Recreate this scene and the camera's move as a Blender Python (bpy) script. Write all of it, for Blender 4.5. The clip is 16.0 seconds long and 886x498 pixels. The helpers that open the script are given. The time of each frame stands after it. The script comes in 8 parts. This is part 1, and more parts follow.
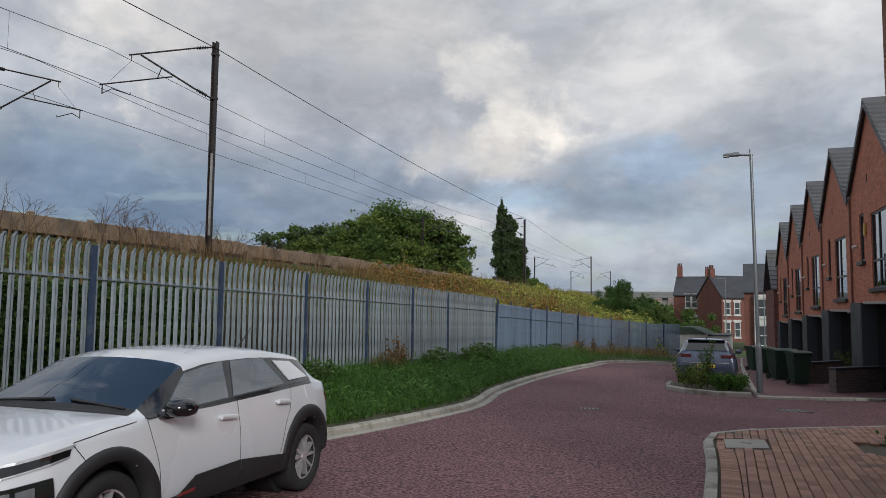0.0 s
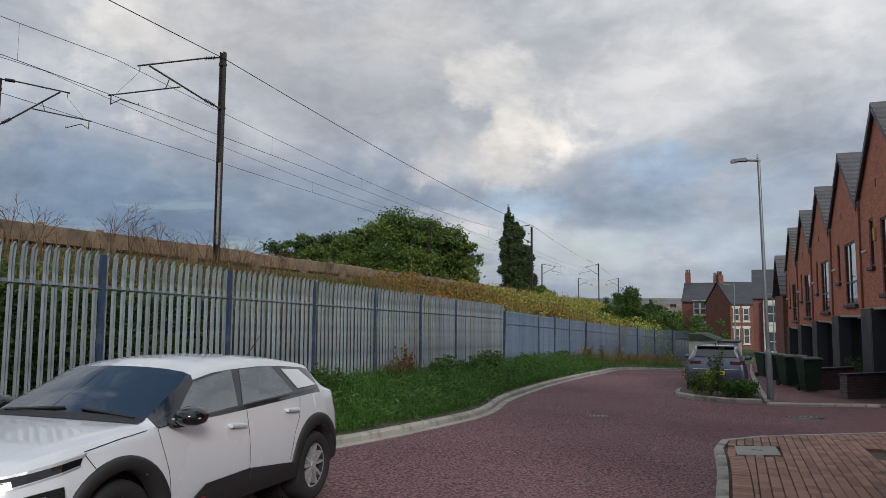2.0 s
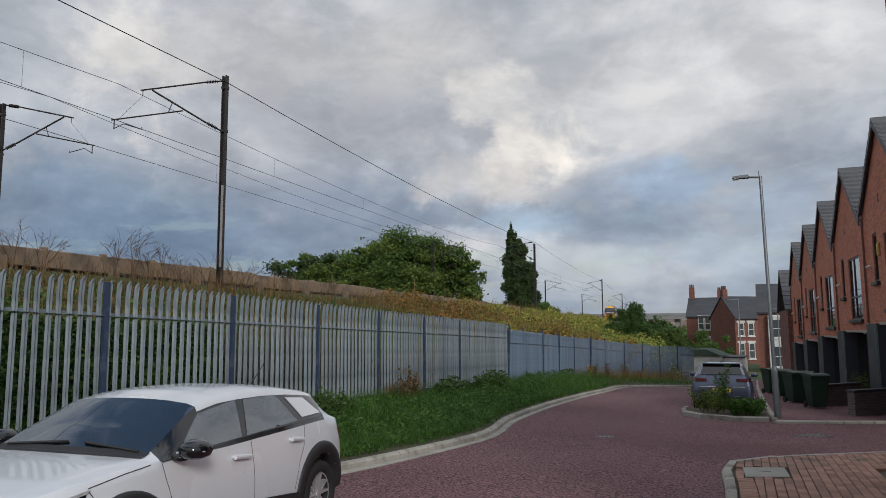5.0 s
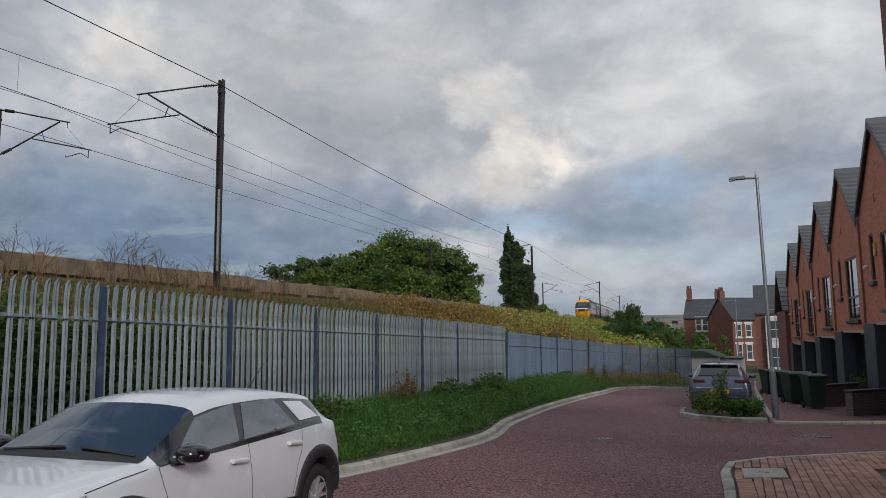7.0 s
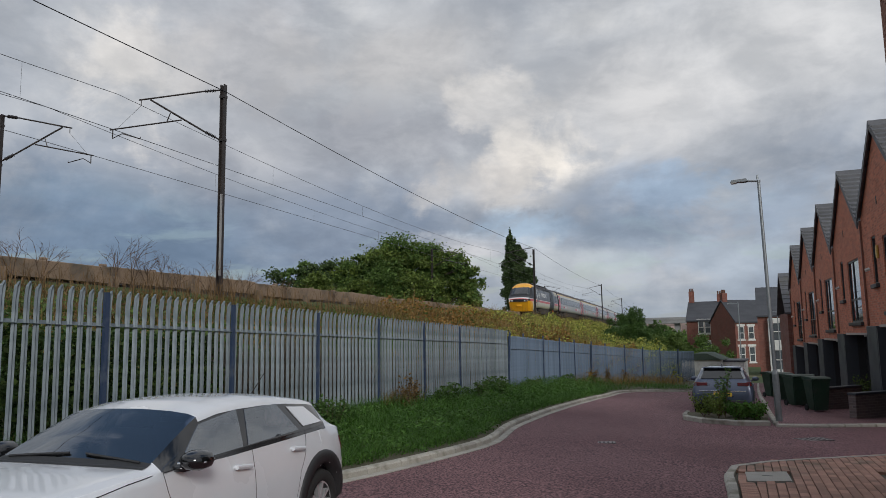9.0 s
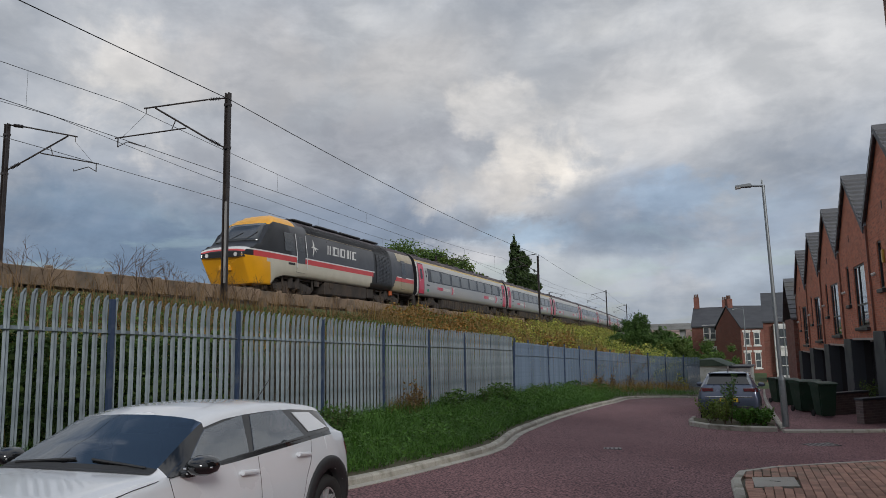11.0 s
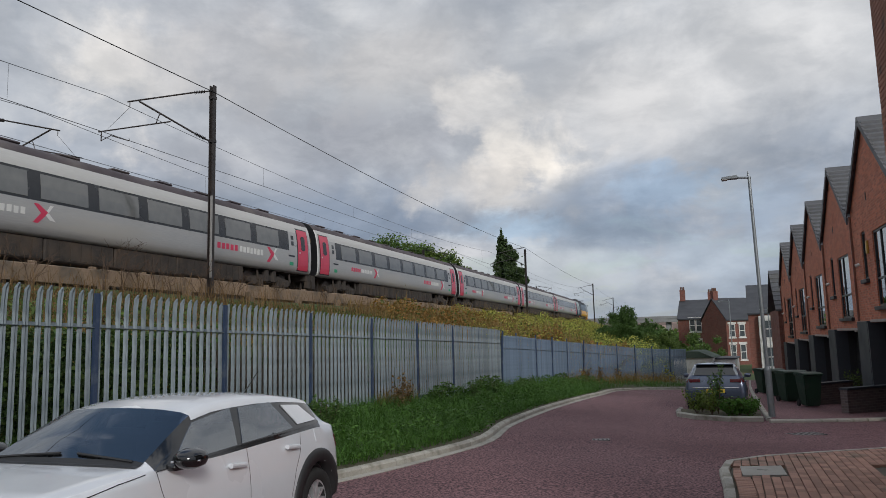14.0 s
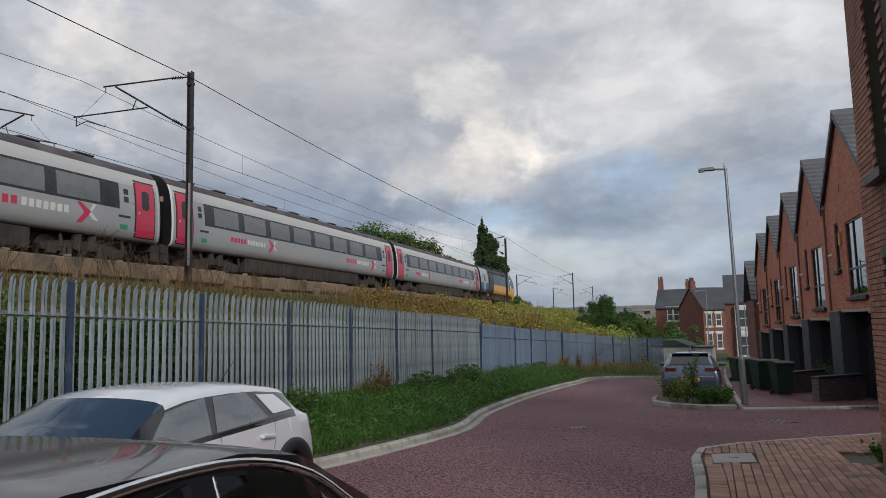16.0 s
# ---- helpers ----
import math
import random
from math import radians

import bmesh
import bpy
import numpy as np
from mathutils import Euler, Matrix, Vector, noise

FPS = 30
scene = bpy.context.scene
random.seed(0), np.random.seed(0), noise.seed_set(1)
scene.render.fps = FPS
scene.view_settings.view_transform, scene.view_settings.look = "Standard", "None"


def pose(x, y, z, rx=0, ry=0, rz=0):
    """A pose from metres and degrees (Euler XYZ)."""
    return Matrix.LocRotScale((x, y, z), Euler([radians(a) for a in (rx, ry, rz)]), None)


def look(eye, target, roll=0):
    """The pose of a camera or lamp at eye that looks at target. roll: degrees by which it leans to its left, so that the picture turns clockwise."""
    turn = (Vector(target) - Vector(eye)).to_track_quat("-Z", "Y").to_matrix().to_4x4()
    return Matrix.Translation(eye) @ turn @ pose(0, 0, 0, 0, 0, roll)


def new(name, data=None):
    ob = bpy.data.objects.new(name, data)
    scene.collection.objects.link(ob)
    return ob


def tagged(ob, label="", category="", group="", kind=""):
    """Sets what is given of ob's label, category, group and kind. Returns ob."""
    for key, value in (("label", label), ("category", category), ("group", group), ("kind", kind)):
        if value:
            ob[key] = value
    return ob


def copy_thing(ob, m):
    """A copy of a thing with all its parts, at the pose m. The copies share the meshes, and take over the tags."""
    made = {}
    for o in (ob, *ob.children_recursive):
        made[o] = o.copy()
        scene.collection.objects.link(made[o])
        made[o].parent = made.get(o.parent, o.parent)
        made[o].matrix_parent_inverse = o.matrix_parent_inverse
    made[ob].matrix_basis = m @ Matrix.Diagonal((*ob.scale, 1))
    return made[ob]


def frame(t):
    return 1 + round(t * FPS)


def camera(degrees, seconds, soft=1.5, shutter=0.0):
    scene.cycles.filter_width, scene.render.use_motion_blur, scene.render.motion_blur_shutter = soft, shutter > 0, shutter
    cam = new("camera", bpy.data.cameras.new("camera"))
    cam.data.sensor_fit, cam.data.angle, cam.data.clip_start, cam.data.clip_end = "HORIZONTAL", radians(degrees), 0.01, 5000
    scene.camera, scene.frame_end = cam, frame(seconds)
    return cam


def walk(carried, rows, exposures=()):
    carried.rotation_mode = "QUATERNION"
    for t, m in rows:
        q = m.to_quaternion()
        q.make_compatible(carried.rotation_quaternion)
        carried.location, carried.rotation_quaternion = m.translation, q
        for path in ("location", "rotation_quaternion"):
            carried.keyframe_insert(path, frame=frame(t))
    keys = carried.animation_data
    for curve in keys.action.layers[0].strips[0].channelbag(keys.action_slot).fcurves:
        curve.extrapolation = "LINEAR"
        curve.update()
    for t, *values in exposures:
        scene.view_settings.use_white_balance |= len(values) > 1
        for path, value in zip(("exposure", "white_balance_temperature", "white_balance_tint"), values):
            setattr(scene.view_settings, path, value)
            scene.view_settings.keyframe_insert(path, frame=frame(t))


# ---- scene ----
cam = camera(63.42, 16.0, soft=0.6)
PATH = [
    (0, (-0.164, 0.411, 1.724), (-3.854, 9.673, 2.502), 0.66),
    (0.5, (-0.166, 0.423, 1.724), (-3.880, 9.672, 2.536), 0.56),
    (1, (-0.170, 0.414, 1.724), (-3.913, 9.649, 2.570), 0.53),
    (1.5, (-0.167, 0.411, 1.729), (-3.920, 9.639, 2.594), 0.53),
    (2, (-0.173, 0.404, 1.721), (-3.951, 9.621, 2.605), 0.36),
    (2.5, (-0.169, 0.400, 1.729), (-3.980, 9.601, 2.636), 0.26),
    (3, (-0.169, 0.401, 1.734), (-3.985, 9.598, 2.663), 0.29),
    (3.5, (-0.171, 0.412, 1.766), (-4.001, 9.604, 2.678), 0.03),
    (4, (-0.171, 0.406, 1.814), (-4.006, 9.587, 2.812), -0.22),
    (6.5, (-0.185, 0.398, 1.794), (-3.960, 9.585, 2.958), -0.50),
    (7, (-0.180, 0.411, 1.800), (-3.948, 9.601, 2.965), -0.65),
    (7.5, (-0.177, 0.406, 1.802), (-3.938, 9.598, 2.969), -0.67),
    (8, (-0.186, 0.398, 1.794), (-3.936, 9.595, 2.962), -0.76),
    (8.5, (-0.177, 0.388, 1.802), (-3.938, 9.581, 2.959), -0.77),
    (9, (-0.178, 0.391, 1.817), (-3.967, 9.566, 3.028), -0.86),
    (11.5, (-0.192, 0.385, 1.795), (-4.029, 9.522, 3.139), -1.05),
    (12, (-0.206, 0.381, 1.796), (-4.037, 9.513, 3.183), -1.07),
    (12.5, (-0.226, 0.392, 1.778), (-4.040, 9.531, 3.169), -1.18),
    (13, (-0.225, 0.406, 1.772), (-4.000, 9.567, 3.122), -1.30),
    (13.5, (-0.219, 0.414, 1.773), (-3.948, 9.603, 3.063), -1.54),
    (14, (-0.222, 0.426, 1.766), (-3.897, 9.645, 2.993), -1.48),
    (14.5, (-0.208, 0.416, 1.769), (-3.831, 9.664, 2.931), -1.39),
    (15, (-0.202, 0.410, 1.778), (-3.769, 9.686, 2.890), -1.44),
    (15.5, (-0.196, 0.417, 1.780), (-3.690, 9.726, 2.840), -1.50),
    (16, (-0.164, 0.410, 1.782), (-3.602, 9.740, 2.843), -1.35),
]
walk(cam, [(t, look(e, a, r)) for t, e, a, r in PATH], exposures=[(0.0, 0.0), (4.0, -0.02), (7.0, -0.1), (12.5, -0.12), (15.0, 0.0), (16.0, 0.0)])

# ---- world and sun ----
SUN_AZ, SUN_EL = radians(142), radians(25)


def make_world():
    w = bpy.data.worlds.new("sky")
    scene.world = w
    w.use_nodes = True
    nt = w.node_tree
    N, L = nt.nodes, nt.links
    N.clear()

    def node(kind, **kw):
        n = N.new(kind)
        for k, v in kw.items():
            n.inputs[k].default_value = v
        return n

    def math_(op, a, b=None, c=None, clamp=False):
        n = N.new("ShaderNodeMath")
        n.operation, n.use_clamp = op, clamp
        for i, v in enumerate((a, b, c)):
            if v is None:
                continue
            if isinstance(v, (int, float)):
                n.inputs[i].default_value = v
            else:
                L.new(v, n.inputs[i])
        return n.outputs[0]

    def ramp(v, a, b):
        n = N.new("ShaderNodeMapRange")
        n.interpolation_type = "SMOOTHSTEP"
        L.new(v, n.inputs[0])
        n.inputs[1].default_value, n.inputs[2].default_value = a, b
        return n.outputs[0]

    def mix(f, a, b):
        n = N.new("ShaderNodeMix")
        n.data_type = "RGBA"
        for s, v in ((n.inputs[0], f), (n.inputs[6], a), (n.inputs[7], b)):
            if isinstance(v, (tuple, float, int)):
                s.default_value = (*v, 1) if isinstance(v, tuple) else v
            else:
                L.new(v, s)
        return n.outputs[2]

    co = N.new("ShaderNodeTexCoord").outputs["Generated"]
    sep = N.new("ShaderNodeSeparateXYZ")
    L.new(co, sep.inputs[0])
    zc = math_("MAXIMUM", sep.outputs[2], 0.0)
    den = math_("ADD", zc, 0.16)
    px, py = math_("DIVIDE", sep.outputs[0], den), math_("DIVIDE", sep.outputs[1], den)
    comb = N.new("ShaderNodeCombineXYZ")
    L.new(px, comb.inputs[0]), L.new(py, comb.inputs[1])

    def cloud_noise(scale, detail, rough, off, dist=0.0, src=None, tall=1.0):
        m = N.new("ShaderNodeMapping")
        m.inputs["Location"].default_value, m.inputs["Scale"].default_value = off, (1, 1, tall)
        L.new(src or comb.outputs[0], m.inputs[0])
        n = node("ShaderNodeTexNoise", Scale=scale, Detail=detail, Roughness=rough, Distortion=dist)
        L.new(m.outputs[0], n.inputs["Vector"])
        return n.outputs["Fac"]

    big = cloud_noise(0.55, 5, 0.55, (3.1, 1.7, 0), 0.3)
    mid = cloud_noise(1.6, 7, 0.6, (7.3, 2.2, 0), 0.4)
    fine = cloud_noise(9.0, 6, 0.6, (1.1, 4.2, 0), 0.2, co)
    # wobble that ragged-edges the cloud masses
    wob = math_("MULTIPLY_ADD", fine, 0.34, math_("MULTIPLY_ADD", mid, 0.22, -0.28))

    def lobe(az, el, width, tall=1.0):
        a, e = radians(az), radians(el)
        v = Vector((math.sin(a) * math.cos(e), math.cos(a) * math.cos(e), math.sin(e)))
        sub = N.new("ShaderNodeVectorMath")
        sub.operation = "SUBTRACT"
        L.new(co, sub.inputs[0])
        sub.inputs[1].default_value = v
        sc = N.new("ShaderNodeVectorMath")
        sc.operation = "MULTIPLY"
        L.new(sub.outputs[0], sc.inputs[0])
        sc.inputs[1].default_value = (1, 1, 1 / tall)
        ln = N.new("ShaderNodeVectorMath")
        ln.operation = "LENGTH"
        L.new(sc.outputs[0], ln.inputs[0])
        d = math_("ADD", ln.outputs["Value"], wob)
        return ramp(d, width, width * 0.15)

    sky = N.new("ShaderNodeTexSky")
    sky.sky_type, sky.sun_disc = "NISHITA", False
    sky.sun_elevation, sky.sun_rotation = SUN_EL, SUN_AZ
    sky.air_density, sky.dust_density = 1.2, 1.5
    skyc = N.new("ShaderNodeMix")
    skyc.data_type, skyc.blend_type = "RGBA", "MULTIPLY"
    skyc.inputs[0].default_value = 1.0
    L.new(sky.outputs[0], skyc.inputs[6])
    skyc.inputs[7].default_value = (0.10, 0.10, 0.10, 1)
    gap_sky = skyc.outputs[2]

    # cloud tone: grey underside to bright top, whiter high up
    tone = math_("MULTIPLY_ADD", big, 1.1, math_("MULTIPLY_ADD", mid, 0.55, math_("MULTIPLY_ADD", fine, 0.9, -1.12)))
    high = ramp(sep.outputs[2], 0.10, 0.38)
    tone = math_("ADD", tone, math_("MULTIPLY_ADD", high, 0.42, 0.12), clamp=True)
    grey = mix(tone, (0.185, 0.245, 0.345), (0.635, 0.645, 0.66))
    for az, el, wd, tl, col, amt in LOBES:
        f = math_("MULTIPLY", lobe(az, el, wd, tl), amt)
        grey = mix(f, grey, col)
    # billows: lit heads and grey folds inside the masses
    puff = ramp(cloud_noise(5.5, 9, 0.58, (2.7, 9.1, 0), 0.35, co, 1.9), 0.36, 0.66)
    curd = ramp(cloud_noise(15.0, 8, 0.58, (5.2, 0.4, 0), 0.3, co, 2.0), 0.38, 0.66)
    relief = math_("MULTIPLY_ADD", puff, 0.65, math_("MULTIPLY", curd, 0.35))
    gain = math_("MULTIPLY_ADD", relief, 0.42, 0.87)
    shade = N.new("ShaderNodeMix")
    shade.data_type, shade.blend_type = "RGBA", "MULTIPLY"
    shade.inputs[0].default_value = 1.0
    L.new(grey, shade.inputs[6])
    tint = N.new("ShaderNodeCombineXYZ")
    L.new(gain, tint.inputs[0]), L.new(math_("MULTIPLY_ADD", gain, 0.93, 0.07), tint.inputs[1]), L.new(math_("MULTIPLY_ADD", gain, 0.84, 0.16), tint.inputs[2])
    L.new(tint.outputs[0], shade.inputs[7])
    grey = shade.outputs[2]
    # thin breaks where the blue shows, low in the sky
    brk = math_("MULTIPLY", ramp(mid, 0.50, 0.36), ramp(sep.outputs[2], 0.24, 0.10))
    grey = mix(math_("MULTIPLY", ramp(mid, 0.49, 0.40), ramp(sep.outputs[2], 0.45, 0.65)), grey, gap_sky)
    col = mix(math_("MULTIPLY", brk, 0.3), grey, gap_sky)
    haze = ramp(sep.outputs[2], 0.085, 0.0)
    col = mix(math_("MULTIPLY", haze, 0.5), col, (0.44, 0.50, 0.56))
    # an overcast sky is brightest overhead
    lift = math_("MULTIPLY_ADD", ramp(sep.outputs[2], 0.42, 0.95), 0.5, 1.0)
    bg = N.new("ShaderNodeBackground")
    L.new(col, bg.inputs[0])
    L.new(lift, bg.inputs[1])
    out = N.new("ShaderNodeOutputWorld")
    L.new(bg.outputs[0], out.inputs[0])


# cloud masses: azimuth, elevation, radius, height ratio, tone, strength
LOBES = [
    (-46, 6.5, 0.38, 0.34, (0.175, 0.250, 0.360), 0.95),
    (-30, 9.5, 0.26, 0.38, (0.235, 0.290, 0.385), 0.8),
    (-38, 14.0, 0.20, 0.4, (0.46, 0.475, 0.52), 0.6),
    (-47, 19.8, 0.13, 0.8, (0.80, 0.78, 0.76), 0.9),
    (-38, 21.5, 0.20, 0.5, (0.56, 0.56, 0.58), 0.7),
    (-26, 16.0, 0.16, 0.5, (0.38, 0.395, 0.44), 0.7),
    (-26, 21.5, 0.20, 0.4, (0.62, 0.61, 0.61), 0.7),
    (-18.2, 18.4, 0.07, 0.6, (0.76, 0.74, 0.72), 0.6),
    (-14.0, 12.9, 0.11, 0.5, (0.94, 0.89, 0.83), 1.0),
    (-19, 12.0, 0.11, 0.4, (0.66, 0.64, 0.63), 0.7),
    (-6, 17.5, 0.20, 0.5, (0.64, 0.64, 0.65), 0.7),
    (4, 20, 0.22, 0.5, (0.66, 0.67, 0.69), 0.8),
    (-9, 11.0, 0.12, 0.4, (0.34, 0.41, 0.52), 0.8),
    (-3.2, 10.7, 0.08, 0.4, (0.36, 0.48, 0.64), 0.6),
    (3, 9.0, 0.12, 0.4, (0.40, 0.49, 0.62), 0.6),
    (-16.5, 8.2, 0.09, 0.35, (0.42, 0.55, 0.70), 0.8),
    (-8, 7.6, 0.14, 0.35, (0.27, 0.34, 0.44), 0.7),
    (-20, 6.5, 0.12, 0.3, (0.66, 0.66, 0.68), 0.7),
    (-12.5, 5.0, 0.16, 0.3, (0.50, 0.54, 0.58), 0.7),
    (-1.5, 5.2, 0.14, 0.3, (0.42, 0.49, 0.58), 0.75),
    (-62, 56, 0.42, 1.0, (0.10, 0.18, 0.36), 0.85),
]
make_world()
sun = new("sun", bpy.data.lights.new("sun", "SUN"))
sun.data.energy, sun.data.angle, sun.data.color = 1.75, radians(16), (1.0, 0.985, 0.96)
sun.matrix_world = look((20, -30, 30), (20 - math.sin(SUN_AZ) * math.cos(SUN_EL), -30 - math.cos(SUN_AZ) * math.cos(SUN_EL), 30 - math.sin(SUN_EL)))

# ---- materials ----
def mat(name, c1, c2=None, rough=0.7, metal=0.0, s1=2.0, s2=30.0, amt=0.5, bump=0.15, dist=0.01, rnd=0.0, spec=0.5, coat=0.0, c3=None, s3=0.6, stretch=(1, 1, 1), isl=False, sharp=0.2):
    """Two-scale noise between c1 and c2, wear towards c3, fine relief."""
    m = bpy.data.materials.new(name)
    m.use_nodes = True
    N, L = m.node_tree.nodes, m.node_tree.links
    b = N["Principled BSDF"]
    c2 = c2 or tuple(v * 0.75 for v in c1)
    tc = N.new("ShaderNodeTexCoord")
    mp = N.new("ShaderNodeMapping")
    mp.inputs["Scale"].default_value = stretch
    L.new(tc.outputs["Object"], mp.inputs[0])

    def nz(scale, detail=4.0):
        n = N.new("ShaderNodeTexNoise")
        n.inputs["Scale"].default_value, n.inputs["Detail"].default_value = scale, detail
        L.new(mp.outputs[0], n.inputs["Vector"])
        return n.outputs["Fac"]

    def mixc(f, a, c):
        n = N.new("ShaderNodeMix")
        n.data_type = "RGBA"
        L.new(f, n.inputs[0])
        for s, v in ((n.inputs[6], a), (n.inputs[7], c)):
            if isinstance(v, tuple):
                s.default_value = (*v, 1)
            else:
                L.new(v, s)
        return n.outputs[2]

    def mr(v, a, c, d=0.0, e=1.0):
        n = N.new("ShaderNodeMapRange")
        n.inputs[1].default_value, n.inputs[2].default_value, n.inputs[3].default_value, n.inputs[4].default_value = a, c, d, e
        L.new(v, n.inputs[0])
        return n.outputs[0]

    fine, coarse = nz(s2), nz(s1, 6)
    f = N.new("ShaderNodeMath")
    f.operation = "MULTIPLY_ADD"
    L.new(mr(fine, 0.5 - sharp, 0.5 + sharp), f.inputs[0])
    f.inputs[1].default_value = amt
    L.new(mr(coarse, 0.3, 0.7, 0, 1 - amt), f.inputs[2])
    col = mixc(f.outputs[0], c1, c2)
    if c3:
        col = mixc(mr(nz(s3, 8), 0.52, 0.68), col, c3)
    if rnd or isl:
        if isl:
            r = N.new("ShaderNodeNewGeometry").outputs["Random Per Island"]
        else:
            r = N.new("ShaderNodeObjectInfo").outputs["Random"]
        hs = N.new("ShaderNodeHueSaturation")
        L.new(mr(r, 0, 1, 1 - (rnd or 0.2), 1 + (rnd or 0.2)), hs.inputs["Value"])
        L.new(col, hs.inputs["Color"])
        col = hs.outputs[0]
    L.new(col, b.inputs["Base Color"])
    b.inputs["Metallic"].default_value = metal
    b.inputs["Specular IOR Level"].default_value = spec
    b.inputs["Coat Weight"].default_value = coat
    b.inputs["Coat Roughness"].default_value = 0.05
    L.new(mr(coarse, 0.2, 0.8, max(0.02, rough - 0.1), min(1.0, rough + 0.1)), b.inputs["Roughness"])
    if bump:
        bp = N.new("ShaderNodeBump")
        bp.inputs["Strength"].default_value, bp.inputs["Distance"].default_value = bump, dist
        L.new(fine, bp.inputs["Height"])
        L.new(bp.outputs[0], b.inputs["Normal"])
    return m


def leafy(name, c1, c2, rnd=0.35):
    """Leaf: colour by clump, a little light through it."""
    m = mat(name, c1, c2, rough=0.6, s1=0.5, s2=6.0, bump=0.0, isl=True, rnd=rnd, spec=0.3)
    N, L = m.node_tree.nodes, m.node_tree.links
    b = N["Principled BSDF"]
    tr = N.new("ShaderNodeBsdfTranslucent")
    src = b.inputs["Base Color"].links[0].from_socket
    L.new(src, tr.inputs[0])
    mx = N.new("ShaderNodeMixShader")
    mx.inputs[0].default_value = 0.3
    L.new(b.outputs[0], mx.inputs[1])
    L.new(tr.outputs[0], mx.inputs[2])
    L.new(mx.outputs[0], N["Material Output"].inputs[0])
    return m


def glass(name, tint, base=0.08):
    """Thin tinted pane: see-through, with a sheen that grows at a slant."""
    m = bpy.data.materials.new(name)
    m.use_nodes = True
    N, L = m.node_tree.nodes, m.node_tree.links
    t, g = N.new("ShaderNodeBsdfTransparent"), N.new("ShaderNodeBsdfGlossy")
    t.inputs[0].default_value = (*tint, 1)
    g.inputs["Color"].default_value = (0.92, 0.96, 1.0, 1)
    g.inputs["Roughness"].default_value = 0.01
    fr = N.new("ShaderNodeFresnel")
    fr.inputs[0].default_value = 1.52
    ad = N.new("ShaderNodeMath")
    ad.operation, ad.use_clamp = "MULTIPLY_ADD", True
    L.new(fr.outputs[0], ad.inputs[0])
    ad.inputs[1].default_value, ad.inputs[2].default_value = 1.1, base
    mx = N.new("ShaderNodeMixShader")
    L.new(ad.outputs[0], mx.inputs[0])
    L.new(t.outputs[0], mx.inputs[1])
    L.new(g.outputs[0], mx.inputs[2])
    L.new(mx.outputs[0], N["Material Output"].inputs[0])
    return m


def brickwork(name, c1, c2, mortar, w=0.225, h=0.075):
    """Stretcher-bond brick seen from afar, for walls along x or y."""
    m = mat(name, c1, c2, rough=0.85, s1=1.2, s2=60, bump=0.1)
    N, L = m.node_tree.nodes, m.node_tree.links
    b = N["Principled BSDF"]
    tc = N.new("ShaderNodeTexCoord")
    sp, cb = N.new("ShaderNodeSeparateXYZ"), N.new("ShaderNodeCombineXYZ")
    L.new(tc.outputs["Object"], sp.inputs[0])
    run = N.new("ShaderNodeMath")
    L.new(sp.outputs[0], run.inputs[0]), L.new(sp.outputs[1], run.inputs[1])
    L.new(run.outputs[0], cb.inputs[0])
    L.new(sp.outputs[2], cb.inputs[1])
    t = N.new("ShaderNodeTexBrick")
    t.offset = 0.5
    L.new(cb.outputs[0], t.inputs["Vector"])
    t.inputs["Scale"].default_value = 1.0
    t.inputs["Brick Width"].default_value, t.inputs["Row Height"].default_value = w, h
    t.inputs["Mortar Size"].default_value, t.inputs["Mortar Smooth"].default_value = 0.006, 0.3
    t.inputs["Bias"].default_value = 0.0
    t.inputs["Color1"].default_value, t.inputs["Color2"].default_value = (1.15, 1.1, 1.1, 1), (0.72, 0.72, 0.75, 1)
    t.inputs["Mortar"].default_value = (1, 1, 1, 1)
    src = b.inputs["Base Color"].links[0].from_socket
    mu = N.new("ShaderNodeMix")
    mu.data_type, mu.blend_type = "RGBA", "MULTIPLY"
    mu.inputs[0].default_value = 1.0
    L.new(src, mu.inputs[6]), L.new(t.outputs["Color"], mu.inputs[7])
    mo = N.new("ShaderNodeMix")
    mo.data_type = "RGBA"
    L.new(t.outputs["Fac"], mo.inputs[0]), L.new(mu.outputs[2], mo.inputs[6])
    mo.inputs[7].default_value = (*mortar, 1)
    L.new(mo.outputs[2], b.inputs["Base Color"])
    bp = N.new("ShaderNodeBump")
    bp.inputs["Strength"].default_value, bp.inputs["Distance"].default_value, bp.invert = 0.6, 0.008, True
    L.new(t.outputs["Fac"], bp.inputs["Height"])
    L.new(bp.outputs[0], b.inputs["Normal"])
    return m


